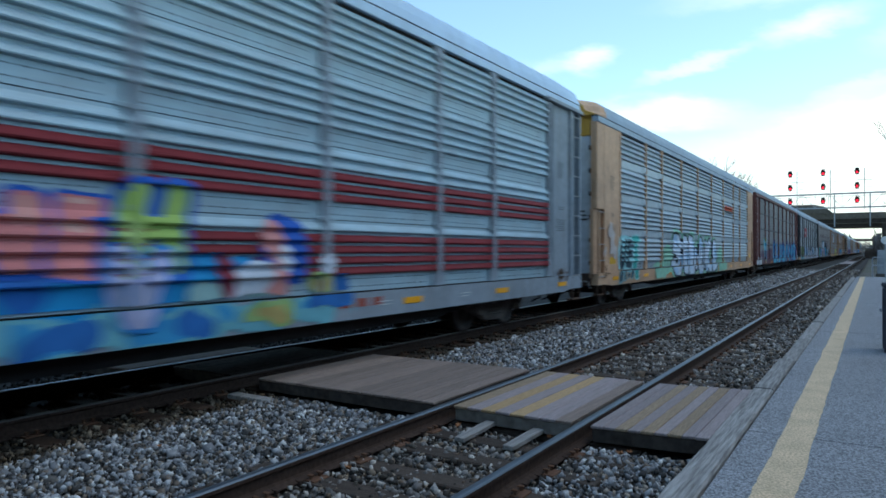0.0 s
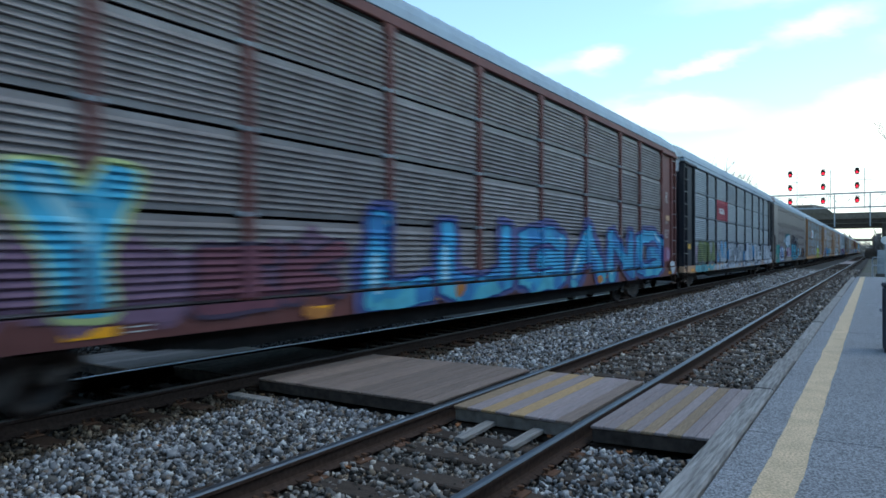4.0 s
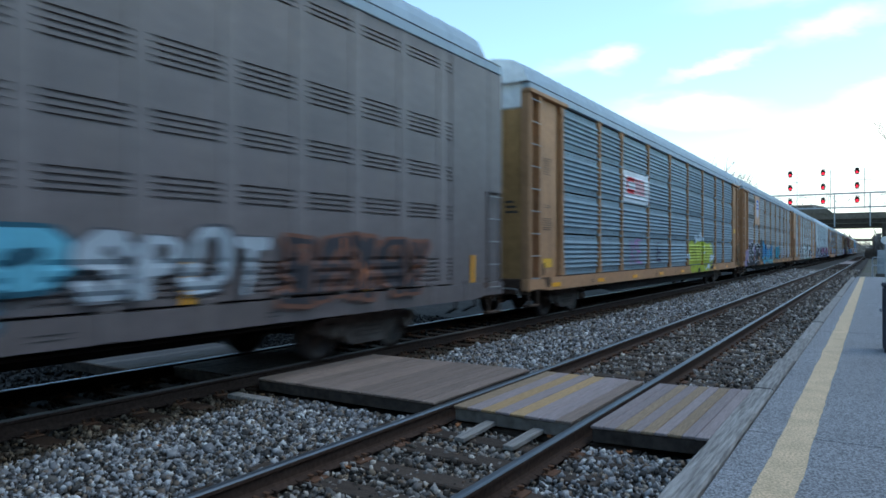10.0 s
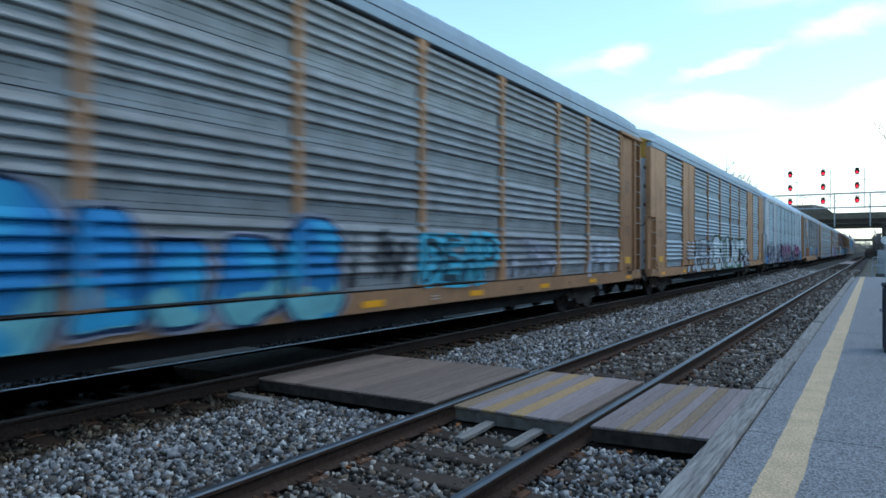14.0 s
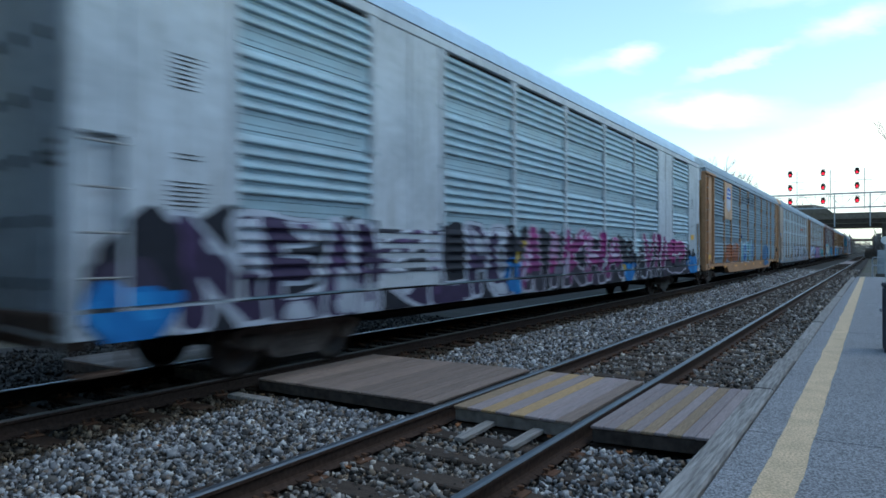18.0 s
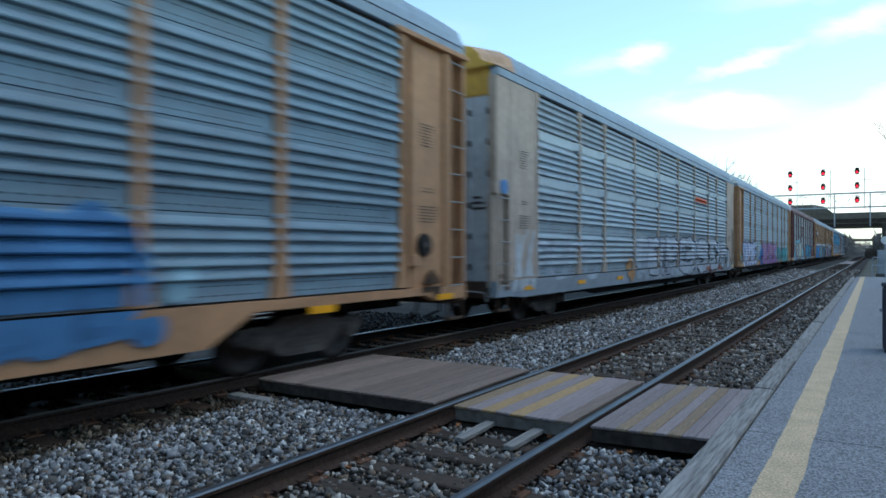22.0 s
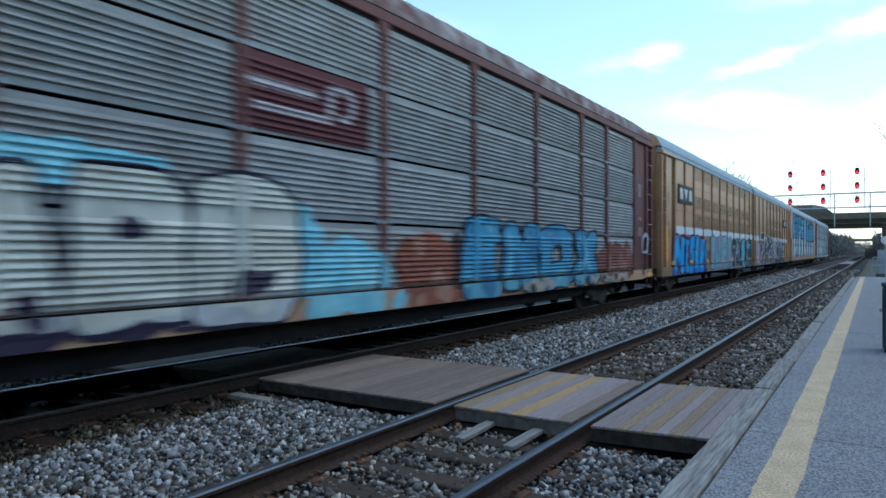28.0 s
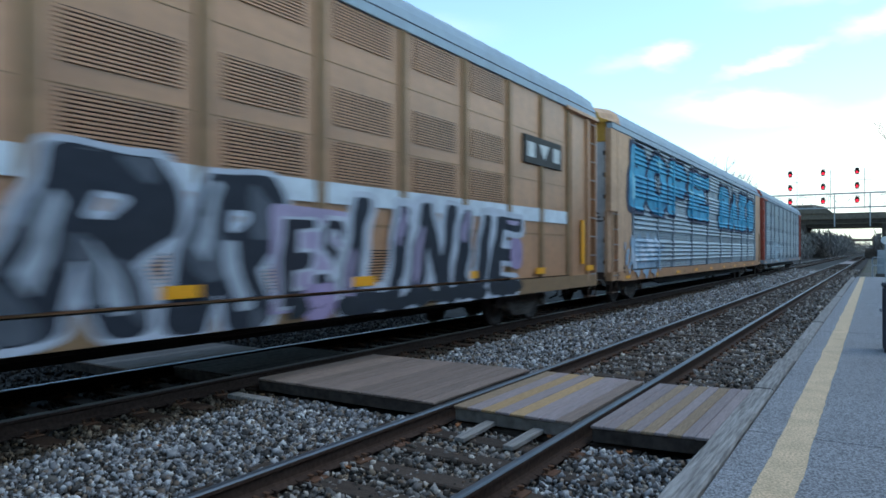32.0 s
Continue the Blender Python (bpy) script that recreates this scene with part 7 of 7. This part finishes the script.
def woods(name, rows, count, seed, label):
    """Leafless brush and far woods: thin upright twigs and clumps."""
    rg = np.random.default_rng(seed)
    v, f = [], []
    for x0, x1, y0, y1, h in rows:
        for _ in range(count):
            x, y, hh = rg.uniform(x0, x1), rg.uniform(y0, y1), h * rg.uniform(0.4, 1.0)
            z, n = -0.45 + rg.uniform(0, 0.8) * hh, len(v)
            w, l = rg.uniform(0.06, 0.2) * h / 6, rg.uniform(0.08, 0.22) * hh
            a, b = rg.uniform(-0.5, 0.5), rg.uniform(0, 3.14)
            c, s = w * math.cos(b), w * math.sin(b)
            v += [(x - c, y - s, z), (x + c, y + s, z), (x + c * 0.2 + a * l, y, z + l), (x + s, y - c, z + 0.3 * l)]
            f += [(n, n + 1, n + 2), (n, n + 3, n + 2), (n + 1, n + 3, n + 2)]
    me = bpy.data.meshes.new(name)
    me.from_pydata(v, [], f)
    me.materials.append(M_WOOD)
    tagged(new(name, me), label, "brush", kind="stuff")


woods("brush", [(-14, -11.2, 204, 216, 3.2), (-2.2, 1.4, 204, 232, 3.0), (-60, -12.0, 140, 187, 8), (-20, -9.9, 206, 300, 9.5), (-18, -9.9, 300, 480, 11), (1.5, 14, 95, 187, 6), (-0.4, 10, 206, 330, 8.5), (-0.2, 12, 330, 480, 10), (-60, 40, 520, 600, 10), (-60, 40, 640, 700, 12)], 6500, 5, "leafless brown brush along the railway")
# next two are out of view, added to cut low skylight and reflections
woods("line_side_woods", [(20, 40, -90, 120, 7)], 5000, 8, "unseen bare woods added behind the camera to block low light")
woods("platform_side_woods", [(9.5, 14.5, 36, 150, 11), (9.5, 16, 150, 290, 12)], 9000, 9, "unseen bare woods added on the right to darken reflections")
woods("far_woods", [(-400, -30, 330, 700, 15), (30, 400, 330, 700, 14)], 2500, 6, "bare woods in the distance")

# ---- clouds that drift across the sky ----
def cloud_material():
    m = bpy.data.materials.new("cloud")
    m.use_nodes = True
    n, l = m.node_tree.nodes, m.node_tree.links
    n.remove(n["Principled BSDF"])
    tc = n.new("ShaderNodeTexCoord")
    nz = n.new("ShaderNodeTexNoise")
    nz.inputs["Scale"].default_value, nz.inputs["Detail"].default_value, nz.inputs["Roughness"].default_value = 1.1, 6, 0.6
    st = n.new("ShaderNodeMapping")
    st.inputs["Scale"].default_value = (0.55, 1.5, 1)
    st.inputs["Rotation"].default_value = (0, 0, radians(-12))
    l.new(tc.outputs["Object"], st.inputs[0])
    l.new(st.outputs[0], nz.inputs["Vector"])
    off = n.new("ShaderNodeVectorMath")
    off.operation = "MULTIPLY_ADD"
    off.inputs[1].default_value, off.inputs[2].default_value = (1.3, 0.75, 0), (-0.65, -0.37, 0)
    l.new(nz.outputs["Color"], off.inputs[0])
    warp = n.new("ShaderNodeVectorMath")
    warp.operation = "ADD"
    l.new(tc.outputs["Object"], warp.inputs[0])
    l.new(off.outputs[0], warp.inputs[1])
    total = None
    for x, y, rx, ry, rot, wgt in CLOUDS:
        mp = n.new("ShaderNodeMapping")
        mp.vector_type = "TEXTURE"
        mp.inputs["Location"].default_value, mp.inputs["Rotation"].default_value, mp.inputs["Scale"].default_value = (x, y, 0), (0, 0, radians(rot)), (rx, ry, 1)
        l.new(warp.outputs[0], mp.inputs[0])
        ln = n.new("ShaderNodeVectorMath")
        ln.operation = "LENGTH"
        l.new(mp.outputs[0], ln.inputs[0])
        mr = n.new("ShaderNodeMapRange")
        mr.interpolation_type = "SMOOTHSTEP"
        mr.inputs[1].default_value, mr.inputs[2].default_value, mr.inputs[3].default_value, mr.inputs[4].default_value = 0.1, 1.25, wgt, 0.0
        l.new(ln.outputs["Value"], mr.inputs[0])
        if total is None:
            total = mr.outputs[0]
        else:
            ad = n.new("ShaderNodeMath")
            ad.operation, ad.use_clamp = "ADD", True
            l.new(total, ad.inputs[0])
            l.new(mr.outputs[0], ad.inputs[1])
            total = ad.outputs[0]
    tr, em, mx = n.new("ShaderNodeBsdfTransparent"), n.new("ShaderNodeEmission"), n.new("ShaderNodeMixShader")
    em.inputs["Color"].default_value, em.inputs["Strength"].default_value = (0.93, 1.0, 1.0, 1), CLOUD_LIGHT
    l.new(total, mx.inputs[0])
    l.new(tr.outputs[0], mx.inputs[1])
    l.new(em.outputs[0], mx.inputs[2])
    l.new(mx.outputs[0], n["Material Output"].inputs[0])
    return m


CLOUD_LIGHT = 1.3
# centre, radii, tilt and density, in units of 290 m on a sheet 3.5 km off
CLOUDS = [(8.2, 1.0, 6.5, 1.5, 4, 1.0), (3.9, 2.45, 1.7, 0.32, -2, 1.0), (7.4, 2.35, 2.8, 0.55, 14, 0.9), (4.5, 3.3, 1.1, 0.14, 20, 0.6), (2.6, 3.4, 0.45, 0.28, 10, 0.65), (1.9, 3.3, 0.9, 0.2, 10, 0.3), (6.6, 4.0, 1.1, 0.3, 18, 0.7),
          (5.4, 4.5, 1.8, 0.25, 8, 0.35), (8.8, 4.2, 1.3, 0.4, 25, 0.5), (7.6, 3.0, 1.2, 0.16, 18, 0.35), (-3.0, 3.5, 2.5, 0.5, 5, 0.4)]
CLOUD_AT = Vector(EYE) + Vector((-math.sin(YAW), math.cos(YAW), 0)) * 3500


def clouds():
    me = MB().add([(-14, -0.4, 0), (20, -0.4, 0), (20, 10, 0), (-14, 10, 0)], [(0, 1, 2, 3)]).mesh("cloud_bank", cloud_material())
    ob = new("cloud_bank", me)
    ob.scale = (291.7, 291.7, 291.7)
    ob.visible_shadow = False
    tagged(ob, "bright white evening clouds low over the line", "cloud", kind="structure")
    return ob


CLOUD = clouds()


# ---- what moves ----
def gone(t):
    """How far the train has run, in metres."""
    return 11.68492 * t - 0.004518 * t * t + 0.000218831 * t ** 3


def motions():
    for k, car in CARS:
        walk(car["ob"], [(t, pose(TB, FRONT[k] - gone(t), 0)) for t in range(0, 33, 4)])
    right = Vector((math.cos(YAW), math.sin(YAW), 0))
    rows = []
    for t in (0.0, 16.0, 32.0):
        p = CLOUD_AT + right * (t / 32 * 400) + Vector((0, 0, t / 32 * 25))
        rows.append((t, pose(p.x, p.y, p.z, 90, 0, math.degrees(YAW))))
    walk(CLOUD, rows)


motions()
